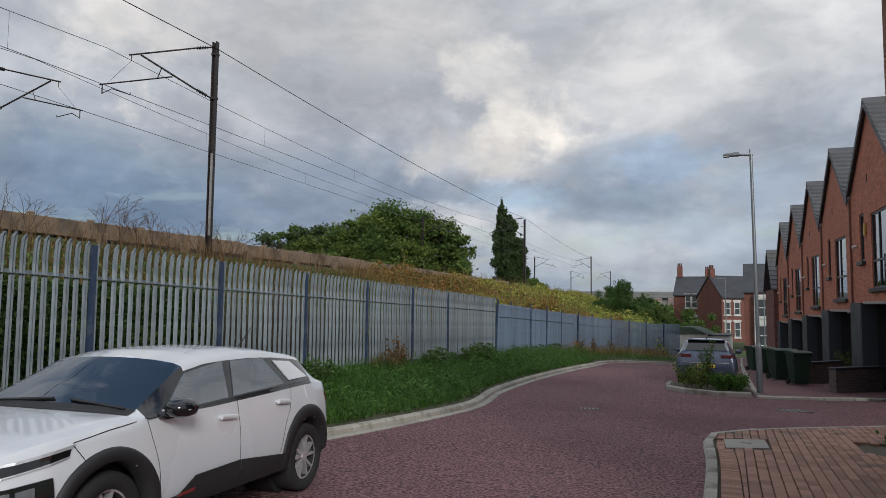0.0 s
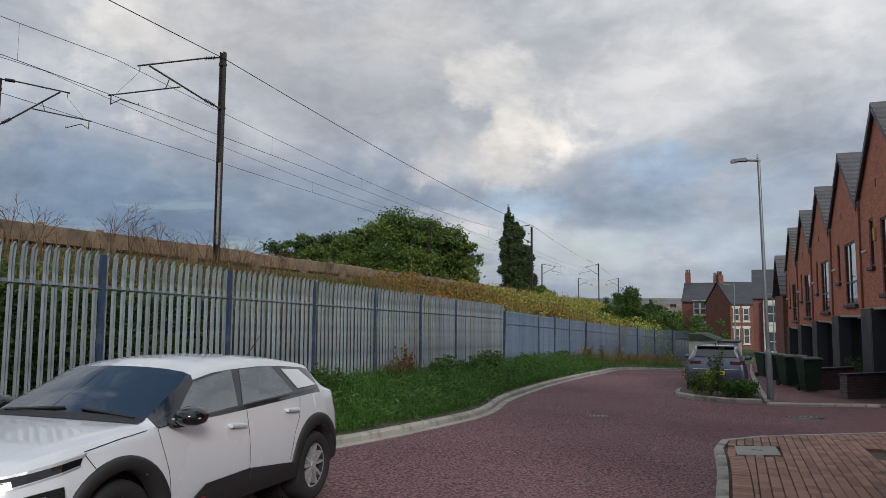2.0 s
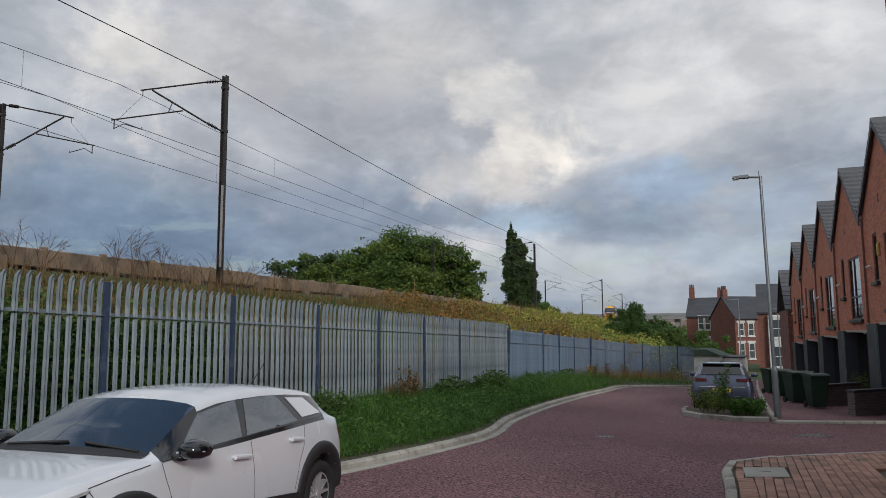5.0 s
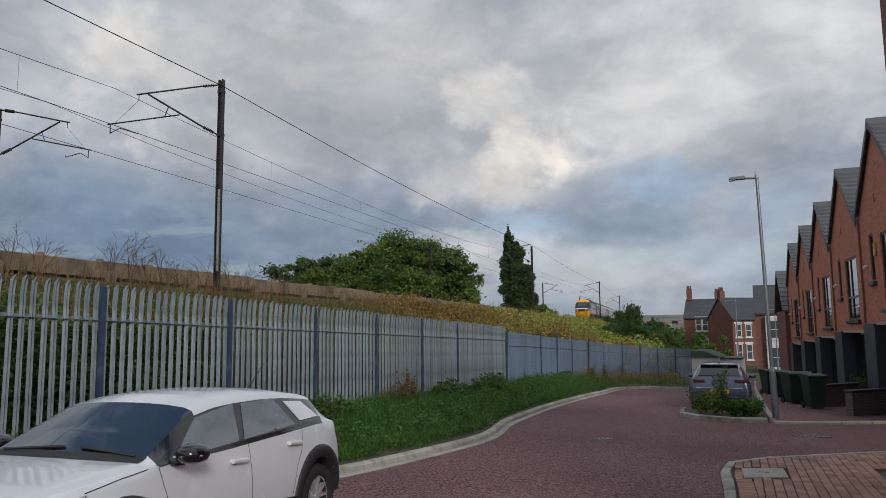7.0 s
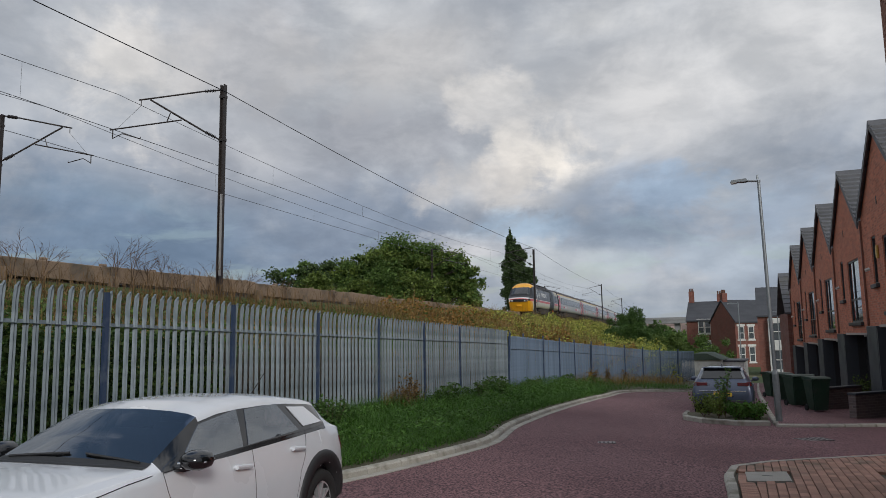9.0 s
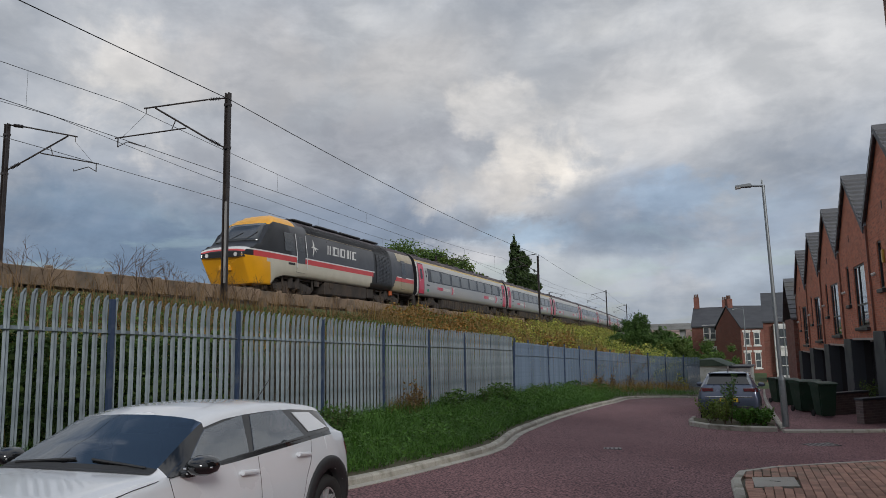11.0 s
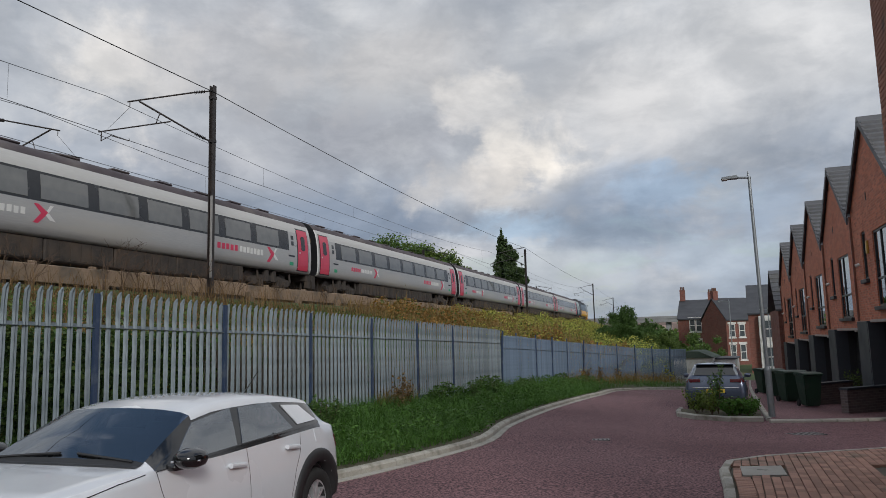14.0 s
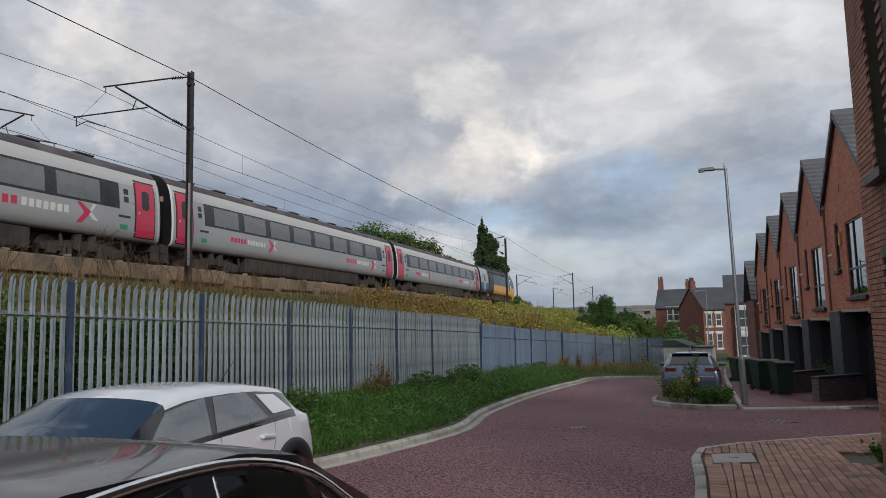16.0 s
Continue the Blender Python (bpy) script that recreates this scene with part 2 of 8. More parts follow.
M = {
    "asphalt": mat("red chip asphalt", (0.295, 0.158, 0.164), (0.030, 0.019, 0.022), rough=0.85, spec=0.2, s1=0.25, sharp=0.13, s2=30, amt=0.88, bump=0.6, dist=0.014, c3=(0.115, 0.062, 0.064), s3=0.12),
    "soil": mat("soil and litter", (0.10, 0.085, 0.05), (0.05, 0.05, 0.025), s1=0.5, s2=12, rough=0.95, bump=0.6, dist=0.05),
    "grassland": mat("rough grass", (0.075, 0.11, 0.03), (0.035, 0.06, 0.015), s1=0.2, s2=5, rough=0.95, bump=0.5, dist=0.1, c3=(0.12, 0.11, 0.05), s3=0.12),
    "kerb": mat("pale concrete kerb", (0.42, 0.40, 0.35), (0.28, 0.26, 0.22), s1=2, s2=50, rnd=0.15, rough=0.9, c3=(0.18, 0.17, 0.13), s3=3),
    "paver": mat("red brown block paver", (0.37, 0.205, 0.15), (0.22, 0.125, 0.092), s1=1.0, s2=60, rnd=0.28, rough=0.9, c3=(0.13, 0.11, 0.08), s3=1.2),
    "joint": mat("sandy joint", (0.11, 0.095, 0.07), (0.06, 0.055, 0.04), s2=80, rough=0.95),
    "galv": mat("weathered blue-grey galvanised steel", (0.245, 0.285, 0.305), (0.10, 0.128, 0.15), rough=0.6, metal=0.3, s1=1.3, s2=9, amt=0.6, sharp=0.14, bump=0.06, rnd=0.16, c3=(0.135, 0.15, 0.145), s3=1.6, stretch=(1, 1, 0.45)),
    "galv_blue": mat("dull blue painted steel", (0.16, 0.215, 0.29), (0.11, 0.155, 0.215), rough=0.55, metal=0.3, s1=0.5, s2=20, bump=0.05, rnd=0.12, c3=(0.22, 0.26, 0.30), s3=0.8),
    "galv_post": mat("blue-grey steel post", (0.055, 0.085, 0.155), (0.04, 0.065, 0.12), rough=0.5, metal=0.3, s1=1.5, s2=25, bump=0.05, c3=(0.12, 0.15, 0.20), s3=3),
    "conc": mat("brown weathered concrete", (0.33, 0.235, 0.16), (0.21, 0.15, 0.105), rough=0.9, s1=0.6, s2=20, rnd=0.12, c3=(0.12, 0.10, 0.08), s3=1.2),
    "ballast": mat("railway ballast", (0.16, 0.14, 0.125), (0.07, 0.06, 0.055), s1=1, s2=14, amt=0.8, rough=0.95, bump=1.0, dist=0.06),
    "rail": mat("rusty rail", (0.16, 0.08, 0.05), (0.10, 0.06, 0.045), rough=0.6, metal=0.5),
    "mast": mat("dark brown painted steel", (0.030, 0.022, 0.020), (0.018, 0.014, 0.013), rough=0.45, s1=1, s2=20, c3=(0.055, 0.042, 0.036), s3=1.0),
    "mastgrey": mat("bare galvanised steel", (0.42, 0.40, 0.38), (0.28, 0.27, 0.26), rough=0.5, metal=0.4, s1=1.5, s2=25),
    "wire": mat("dark wire", (0.03, 0.03, 0.032), (0.02, 0.02, 0.022), rough=0.5, metal=0.6, bump=0),
    "copper": mat("greyed contact wire", (0.16, 0.17, 0.18), (0.12, 0.12, 0.13), rough=0.5, metal=0.6, bump=0),
    "brown_ins": mat("dark insulator", (0.03, 0.025, 0.025), rough=0.25, bump=0),
}

# ---- mesh helpers ----
def mesh_of(bm, name, mats, smooth=False):
    me = bpy.data.meshes.new(name)
    bm.normal_update()
    bm.to_mesh(me)
    bm.free()
    for m in mats if isinstance(mats, (list, tuple)) else [mats]:
        me.materials.append(m)
    if smooth:
        me.polygons.foreach_set("use_smooth", [True] * len(me.polygons))
    return me


def part(name, bm, material, parent, label="", smooth=False):
    ob = new(name, mesh_of(bm, name, material, smooth))
    ob.parent = parent
    if label:
        tagged(ob, label)
    return ob


def thing(name, label, category, m=None, group="", kind=""):
    ob = new(name)
    ob.empty_display_size = 0.2
    if m is not None:
        ob.matrix_basis = m
    return tagged(ob, label, category, group, kind)


def raw(name, verts, faces, material, parent=None, smooth=False):
    me = bpy.data.meshes.new(name)
    me.from_pydata(verts, [], faces)
    for m in material if isinstance(material, (list, tuple)) else [material]:
        me.materials.append(m)
    if smooth:
        me.polygons.foreach_set("use_smooth", [True] * len(me.polygons))
    me.update()
    ob = new(name, me)
    ob.parent = parent
    return ob


def box(bm, x0, x1, y0, y1, z0, z1, bev=0.0):
    vs = [bm.verts.new((x, y, z)) for z in (z0, z1) for y in (y0, y1) for x in (x0, x1)]
    fs = [bm.faces.new([vs[i] for i in f]) for f in ((0, 2, 3, 1), (4, 5, 7, 6), (0, 1, 5, 4), (2, 6, 7, 3), (0, 4, 6, 2), (1, 3, 7, 5))]
    if bev:
        es = {e for f in fs for e in f.edges}
        bmesh.ops.bevel(bm, geom=list(es), offset=bev, segments=1, affect="EDGES", profile=0.5)
    return vs


def boxm(x0, x1, y0, y1, z0, z1, bev=0.0):
    bm = bmesh.new()
    box(bm, x0, x1, y0, y1, z0, z1, bev)
    return bm


def tube(bm, a, b, r0, r1=None, n=8, caps=True):
    """A tapered rod from a to b."""
    a, b = Vector(a), Vector(b)
    r1 = r0 if r1 is None else r1
    q = (b - a).to_track_quat("Z", "Y")
    rings = []
    for p, r in ((a, r0), (b, r1)):
        rings.append([bm.verts.new(p + q @ Vector((math.cos(2 * math.pi * i / n) * r, math.sin(2 * math.pi * i / n) * r, 0))) for i in range(n)])
    for i in range(n):
        bm.faces.new((rings[0][i], rings[0][(i + 1) % n], rings[1][(i + 1) % n], rings[1][i]))
    if caps:
        bm.faces.new(rings[0][::-1]), bm.faces.new(rings[1])


def prism(bm, poly, axis, a, b):
    """A polygon (2D) extruded along axis from a to b. axis x: (y, z); y: (x, z); z: (x, y)."""
    def at(p, t):
        return {"x": (t, p[0], p[1]), "y": (p[0], t, p[1]), "z": (p[0], p[1], t)}[axis]
    lo, hi = [bm.verts.new(at(p, a)) for p in poly], [bm.verts.new(at(p, b)) for p in poly]
    fs = [bm.faces.new(lo), bm.faces.new(hi[::-1])]
    n = len(poly)
    for i in range(n):
        fs.append(bm.faces.new((lo[i], hi[i], hi[(i + 1) % n], lo[(i + 1) % n])))
    bmesh.ops.recalc_face_normals(bm, faces=fs)


def wall_with_holes(bm, axis, at, thick, u0, u1, z0, z1, holes):
    """A wall slab in the plane axis = at .. at+thick, with rectangular holes (u0, u1, z0, z1), in cells butted on one grid."""
    us = sorted({u0, u1, *[h[0] for h in holes], *[h[1] for h in holes]})
    zs = sorted({z0, z1, *[h[2] for h in holes], *[h[3] for h in holes]})
    inside = lambda u, z: any(h[0] < u < h[1] and h[2] < z < h[3] for h in holes) or not (u0 < u < u1 and z0 < z < z1)
    P = (lambda d, u, z: (d, u, z)) if axis == "x" else (lambda d, u, z: (u, d, z))
    cache = {}

    def v(d, u, z):
        k = (d, u, z)
        if k not in cache:
            cache[k] = bm.verts.new(P(*k))
        return cache[k]
    a, b = at, at + thick
    fs = []
    for i in range(len(us) - 1):
        for j in range(len(zs) - 1):
            um, zm = (us[i] + us[i + 1]) / 2, (zs[j] + zs[j + 1]) / 2
            if inside(um, zm):
                continue
            U0, U1, Z0, Z1 = us[i], us[i + 1], zs[j], zs[j + 1]
            for d in (a, b):
                fs.append(bm.faces.new((v(d, U0, Z0), v(d, U1, Z0), v(d, U1, Z1), v(d, U0, Z1))))
            for du, dz, e in ((-1, 0, (U0, Z0, U0, Z1)), (1, 0, (U1, Z0, U1, Z1)), (0, -1, (U0, Z0, U1, Z0)), (0, 1, (U0, Z1, U1, Z1))):
                nu, nz_ = (U0 - 1e-4 if du < 0 else U1 + 1e-4 if du > 0 else um), (Z0 - 1e-4 if dz < 0 else Z1 + 1e-4 if dz > 0 else zm)
                if inside(nu, nz_):
                    fs.append(bm.faces.new((v(a, e[0], e[1]), v(a, e[2], e[3]), v(b, e[2], e[3]), v(b, e[0], e[1]))))
    bmesh.ops.recalc_face_normals(bm, faces=fs)


# ---- lie of the land ----
GX = -0.01396
PROF_Y, PROF_Z = [-300, 0, 30, 40, 53, 75, 120, 400, 900], [8.4, 0, -0.838, -1.25, -1.95, -2.4, -2.5, -3.0, -3.0]


def gz(x, y):
    """Height of the street."""
    return GX * max(-12, min(12, x)) + float(np.interp(y, PROF_Y, PROF_Z))


def track_x(y):
    """Centre of the near railway track."""
    return -19.28 - 0.0363 * y - 0.000152 * y * y


def track_yaw(y):
    return math.degrees(math.atan(0.0363 + 0.000304 * y))


RAIL_Z = 3.95
FENCE = [(-8.49, -8.55), (-8.49, 24.4), (-8.75, 32.0), (-8.4, 40.0), (-7.0, 47.0), (-4.7, 54.0), (-3.1, 58.0)]


def fence_x(y):
    return float(np.interp(y, [p[1] for p in FENCE], [p[0] for p in FENCE]))


def smooth01(t):
    t = max(0.0, min(1.0, t))
    return t * t * (3 - 2 * t)


def land(x, y):
    """Height of the ground everywhere: street, verge, embankment and the plateau behind the railway."""
    fx = fence_x(y)
    h = gz(x, y)
    if y < 56 or x < -6:
        foot, top = (fx - 0.3 if y < 56 else -6.5), track_x(y) + 3.0
        if x < top:
            return RAIL_Z - 0.55 if abs(y) < 400 else 1.0
        if x < foot:
            return h + 0.25 + (RAIL_Z - 0.55 - h - 0.25) * max(0.0, min(1.0, (foot - x) / (foot - top))) ** 1.35
    return h
# ---- ground, road, verge, kerbs ----
def axis_steps(*spans):
    out = []
    for a, b, d in spans:
        out += list(np.arange(a, b, d))
    return out + [spans[-1][1]]


def sheet(name, xs, ys, zf, material, label, category, keep=None):
    idx, verts, faces = {}, [], []
    for j, y in enumerate(ys):
        for i, x in enumerate(xs):
            idx[i, j] = len(verts)
            verts.append((x, y, zf(x, y)))
    for j in range(len(ys) - 1):
        for i in range(len(xs) - 1):
            if keep is None or keep((xs[i] + xs[i + 1]) / 2, (ys[j] + ys[j + 1]) / 2):
                faces.append((idx[i, j], idx[i + 1, j], idx[i + 1, j + 1], idx[i, j + 1]))
    return tagged(raw(name, verts, faces, material, smooth=True), label, category, kind="structure")


def ground_h(x, y):
    h = land(x, y) - (0.06 if x > -8 else 0.0)
    far = math.hypot(x, y)
    if far > 220:
        # far hills beyond the town
        az = math.degrees(math.atan2(x, y))
        rise = 17 * smooth01((far - 380) / 350) * (0.75 + 0.35 * math.sin(az * 0.35 + 1.0) + 0.12 * math.sin(az * 1.7))
        h = h * (1 - smooth01((far - 220) / 150)) - 3.0 * smooth01((far - 220) / 150) + max(0, rise)
    return h


sheet("ground", axis_steps((-2500, -600, 300), (-600, -100, 50), (-100, -26, 6), (-26, 4, 0.5), (4, 100, 8), (100, 600, 50), (600, 2500, 300)),
      axis_steps((-2500, -300, 300), (-300, -60, 20), (-60, 130, 2.0), (130, 700, 20), (700, 2500, 200)), ground_h, M["grassland"],
      "rough grassy ground with a railway embankment", "ground")

LEFT_KERB = [(-6.4, -60), (-6.4, 7.4), (-5.75, 8.6), (-5.4, 10.2), (-5.18, 12.0), (-5.0, 13.6), (-5.02, 14.8), (-5.3, 16.2), (-5.52, 17.4), (-5.64, 19.0), (-5.84, 22.8), (-5.8, 28), (-5.65, 32), (-5.9, 36), (-5.2, 38.2), (-4.0, 39.2), (-2.6, 39.6), (-2.2, 45), (-1.6, 60)]


def along(poly, step):
    """Points every step metres along a smoothed polyline."""
    p = [Vector((*q, 0)) for q in poly]
    for _ in range(2):
        q = [p[0]]
        for a, b in zip(p, p[1:]):
            q += [a.lerp(b, 0.25), a.lerp(b, 0.75)]
        p = q + [p[-1]]
    out, left = [p[0].copy()], step
    for a, b in zip(p, p[1:]):
        d, pos = (b - a).length, 0.0
        while d - pos >= left:
            pos += left
            out.append(a.lerp(b, pos / d))
            left = step
        left -= d - pos
    return out


KL = along(LEFT_KERB, 0.45)


def kerb_x(y):
    return float(np.interp(y, [p.y for p in KL], [p.x for p in KL])) if y < 37 else float(np.interp(y, [37, 38.5, 39.3, 45, 60], [-5.8, -5.0, -3.6, -2.2, -1.6]))


# road: one worn red chip surface that runs under the kerbs
ys = axis_steps((-60, 62, 1.0))
verts, faces = [], []
NX = 16
for y in ys:
    a, b = kerb_x(y) - 0.05, 14.0
    for i in range(NX + 1):
        x = a + (b - a) * (i / NX) ** 1.2
        verts.append((x, y, gz(x, y)))
for j in range(len(ys) - 1):
    for i in range(NX):
        k = j * (NX + 1) + i
        faces.append((k, k + 1, k + NX + 2, k + NX + 1))
tagged(raw("road", verts, faces, M["asphalt"], smooth=True), "dark red chip-surfaced street that bends past parked cars", "road", kind="structure")

# verge between kerb and fence
verts, faces = [], []
ys = axis_steps((-60, 56, 0.7))
for y in ys:
    a, b = kerb_x(y) - 0.1, fence_x(y) - 0.6
    for i in range(9):
        f = i / 8
        x = a + (b - a) * f
        verts.append((x, y, gz(x, y) + 0.10 + 0.2 * smooth01(f * 1.2) + 0.05 * noise.noise((x * 1.3, y * 1.3, 0)) * min(1, f * 4)))
for j in range(len(ys) - 1):
    for i in range(8):
        k = j * 9 + i
        faces.append((k, k + 9, k + 10, k + 1))
tagged(raw("verge", verts, faces, M["soil"], smooth=True), "earth verge under long grass beside the kerb", "verge", kind="structure")


def kerb_line(name, pts, label, width=0.13, top=0.11, flip=1, channel=True):
    """Kerb stones laid end to end along pts, a flat channel course before them."""
    root = thing(name, label, "kerb", kind="structure")
    for k in range(0, len(pts) - 2, 2):
        a, b = pts[k], pts[k + 2]
        d = (b - a).normalized()
        n = Vector((-d.y, d.x, 0)) * flip  # away from the road
        ins = 0.006
        for nm, o0, o1, h0, h1 in (("kerb_stone", 0.0, width, -0.15, top), *((("channel_stone", -0.16, -0.003, -0.15, 0.012),) if channel else ())):
            bm = bmesh.new()
            vs = []
            for p, s in ((a, 1), (b, -1)):
                for o, h in ((o0, h0), (o1, h0), (o1, h1), (o0 + (0.03 if h1 > 0.05 else 0), h1), (o0, h1 - (0.03 if h1 > 0.05 else 0.002))):
                    q = p + d * ins * s + n * o
                    vs.append(bm.verts.new((q.x - a.x, q.y - a.y, gz(q.x, q.y) + h - gz(a.x, a.y))))
            bm.faces.new(vs[0:5]), bm.faces.new(vs[5:10][::-1])
            for i in range(5):
                bm.faces.new((vs[i], vs[5 + i], vs[5 + (i + 1) % 5], vs[(i + 1) % 5]))
            bmesh.ops.recalc_face_normals(bm, faces=bm.faces[:])
            o = part(nm, bm, M["kerb"], root)
            o.location = (a.x, a.y, gz(a.x, a.y))
    return root


kerb_line("kerb_verge", [p for p in KL if 0 < p.y < 56], "pale concrete kerb with flat channel along grass verge")

# block-paved corner in front of the near house
CORNER = [(-0.42, -30), (-0.42, 7), (-0.46, 10.6), (-0.60, 12.3), (-0.42, 13.0), (0.25, 13.75), (1.2, 14.6), (2.5, 15.75), (4.5, 17.6), (9, 21.5)]
KC = along(CORNER, 0.45)
kerb_line("kerb_corner", [p for p in KC if -1 < p.y], "pale kerb edging round the block-paved corner", flip=-1, channel=False)


def pave(name, poly, h, material, label, step=0.6):
    """A raised pavement: a polygon cut into strips that follow the street's fall."""
    bm = bmesh.new()
    vs = [bm.verts.new((x, y, 0)) for x, y in poly]
    bm.faces.new(vs)
    y0, y1 = min(p[1] for p in poly), max(p[1] for p in poly)
    for y in np.arange(math.ceil(y0), y1, step if y1 - y0 < 40 else 2.0):
        bmesh.ops.bisect_plane(bm, geom=bm.verts[:] + bm.edges[:] + bm.faces[:], plane_co=(0, y, 0), plane_no=(0, 1, 0))
    for v in bm.verts:
        v.co.z = gz(v.co.x, v.co.y) + h
    for f in bm.faces:
        if f.normal.z < 0:
            f.normal_flip()
    return tagged(new(name, mesh_of(bm, name, material)), label, "pavement", kind="structure")


pave("pavement_corner", [(p.x + 0.06, p.y - 0.02) for p in KC if p.y > -20] + [(9.0, -20)], 0.055, M["joint"], "sandy bed under red brown block paving")

RIGHT_KERB = [(0.5, 20.75), (1.3, 21.05), (2.2, 21.6), (3.3, 22.3), (5.0, 23.4)]
KR = along(RIGHT_KERB, 0.45)
kerb_line("kerb_side_road", KR, "pale kerb along the side road pavement", flip=1, channel=False, top=0.08)
KR2 = along([(0.42, 21.2), (0.35, 26), (0.3, 40), (0.6, 60)], 0.45)
kerb_line("kerb_parking", KR2, "pale kerb beside the parked blue car", flip=-1, channel=False, top=0.08)
pave("pavement_row", [(0.5, 20.95), (1.3, 21.15), (2.2, 21.7), (3.3, 22.4), (5.0, 23.5), (9, 23.5), (9, 60), (0.68, 60), (0.38, 40), (0.43, 26), (0.5, 21.2)], 0.075, M["asphalt"], "dark red surfaced pavement before the brick houses")

# ---- railway: ballast, sleepers, rails, edge beam ----
def strip(name, ys, offs, material, label, category, parent=None):
    """A ribbon along the track: offs = list of (offset, height)."""
    verts, faces = [], []
    n = len(offs)
    for y in ys:
        for o, h in offs:
            verts.append((track_x(y) + o, y, RAIL_Z + h))
    for j in range(len(ys) - 1):
        for i in range(n - 1):
            k = j * n + i
            faces.append((k, k + 1, k + n + 1, k + n))
    return tagged(raw(name, verts, faces, material, parent), label, category, kind="structure")


TY = axis_steps((-150, 420, 3.0))
strip("ballast", TY, [(-7.5, -0.6), (-6.4, -0.2), (2.1, -0.2), (2.75, -0.6)], M["ballast"], "grey brown stone ballast under two tracks", "ballast")
for off, nm in ((0, "near"), (-3.4, "far")):
    for g in (-0.7525, 0.7525):
        strip("rail_" + nm, TY, [(off + g - 0.07, -0.17), (off + g - 0.035, -0.03), (off + g - 0.035, 0.0), (off + g + 0.035, 0.0), (off + g + 0.035, -0.03), (off + g + 0.07, -0.17)], M["rail"], "rusty steel running rail with worn top", "rail")
beam = thing("edge_beam", "weathered brown concrete beam retaining the ballast edge", "parapet", kind="structure")
for k, y in enumerate(np.arange(-20, 64, 3.6)):
    y1 = y + 3.58
    dz = 0.025 * ((k * 7) % 3 - 1)
    bm = bmesh.new()
    vs = [bm.verts.new((track_x(q) + o, q, RAIL_Z + h + dz)) for q in (y, y1) for o, h in ((2.5, -0.42), (2.74, -0.42), (2.74, 0.03), (2.71, 0.05), (2.5, 0.05))]
    bm.faces.new(vs[0:5]), bm.faces.new(vs[5:10][::-1])
    for i in range(5):
        bm.faces.new((vs[i], vs[5 + i], vs[5 + (i + 1) % 5], vs[(i + 1) % 5]))
    bmesh.ops.recalc_face_normals(bm, faces=bm.faces[:])
    part("beam_panel", bm, M["conc"], beam)
    p = boxm(-0.1, 0.1, -0.13, 0.13, -1.4, 0.02, 0.01)
    o = part("beam_post", p, M["conc"], beam)
    o.location = (track_x(y) + 2.86, y, RAIL_Z - 0.28)

for k in range(13):
    y = 4.0 + 2.3 * k + 0.3 * ((k * 5) % 3)
    o = part("beam_block", boxm(-0.07, 0.07, -0.09, 0.09, 0.0, 0.075, 0.012), M["conc"], beam)
    o.location = (track_x(y) + 2.62, y, RAIL_Z + 0.03)

# ---- palisade fence ----
def pale_mesh(h, m_):
    """W-section pale with a three-pointed, outward-splayed head."""
    sec = [(-0.043, 0.0), (-0.020, 0.026), (0.0, 0.006), (0.020, 0.026), (0.043, 0.0)]
    lev = [(0.0, 1.0, 0.0), (h - 0.22, 1.0, 0.0), (h - 0.06, 1.0, 0.018), (h, 0.15, 0.035)]
    verts, faces = [], []
    for z, w, out in lev:
        for x, d in sec:
            verts.append((x * w, d + out, z))
    for j in range(3):
        for i in range(4):
            k = j * 5 + i
            faces.append((k, k + 1, k + 6, k + 5))
    n = len(verts)
    verts += [(x, d - 0.003, z) for x, d, z in verts]
    faces += [tuple(n + q for q in reversed(f)) for f in faces]
    me = bpy.data.meshes.new("pale")
    me.from_pydata(verts, [], faces)
    me.materials.append(m_)
    me.update()
    return me


PALE, PALE_LOW = pale_mesh(2.4, M["galv"]), pale_mesh(2.2, M["galv_blue"])
POST = mesh_of(boxm(-0.034, 0.034, -0.03, 0.025, -0.4, 2.36), "post", M["galv_post"])
RAILM = {}


def fence_bay(a, b, pale, h, lean=0.0):
    d = Vector((b[0] - a[0], b[1] - a[1], 0))
    ln = d.length
    za, zb = gz(*a) + 0.25, gz(*b) + 0.25
    yaw = math.degrees(math.atan2(d.y, d.x))
    th = thing("palisade_panel", "blue-grey galvanised steel palisade fence panel with pointed pales", "fence", pose(a[0], a[1], za, 0, 0, yaw), "palisade fence")
    p = new("post", POST)
    p.parent = th
    p.matrix_basis = pose(0, -0.03, 0, lean, 0, 0)
    slope = (zb - za) / ln
    for zr in (0.35, h - 0.52):
        bm = bmesh.new()
        vs = [bm.verts.new((x, y, z + slope * x)) for x in (0.03, ln - 0.03) for y, z in ((-0.05, zr), (0.0, zr), (0.0, zr + 0.05), (-0.007, zr + 0.05), (-0.007, zr + 0.007), (-0.05, zr + 0.007))]
        bm.faces.new(vs[0:6]), bm.faces.new(vs[6:12][::-1])
        for i in range(6):
            bm.faces.new((vs[i], vs[6 + i], vs[6 + (i + 1) % 6], vs[(i + 1) % 6]))
        bmesh.ops.recalc_face_normals(bm, faces=bm.faces[:])
        part("rail", bm, M["galv"], th)
    n = max(3, round(ln / 0.1618))
    for i in range(n):
        x = ln * (i + 0.5) / n
        o = new("pale", pale)
        o.parent = th
        o.matrix_basis = pose(x, -0.004, slope * x + random.uniform(-0.012, 0.012), 0, random.uniform(-0.5, 0.5), 180 + random.uniform(-3, 3))


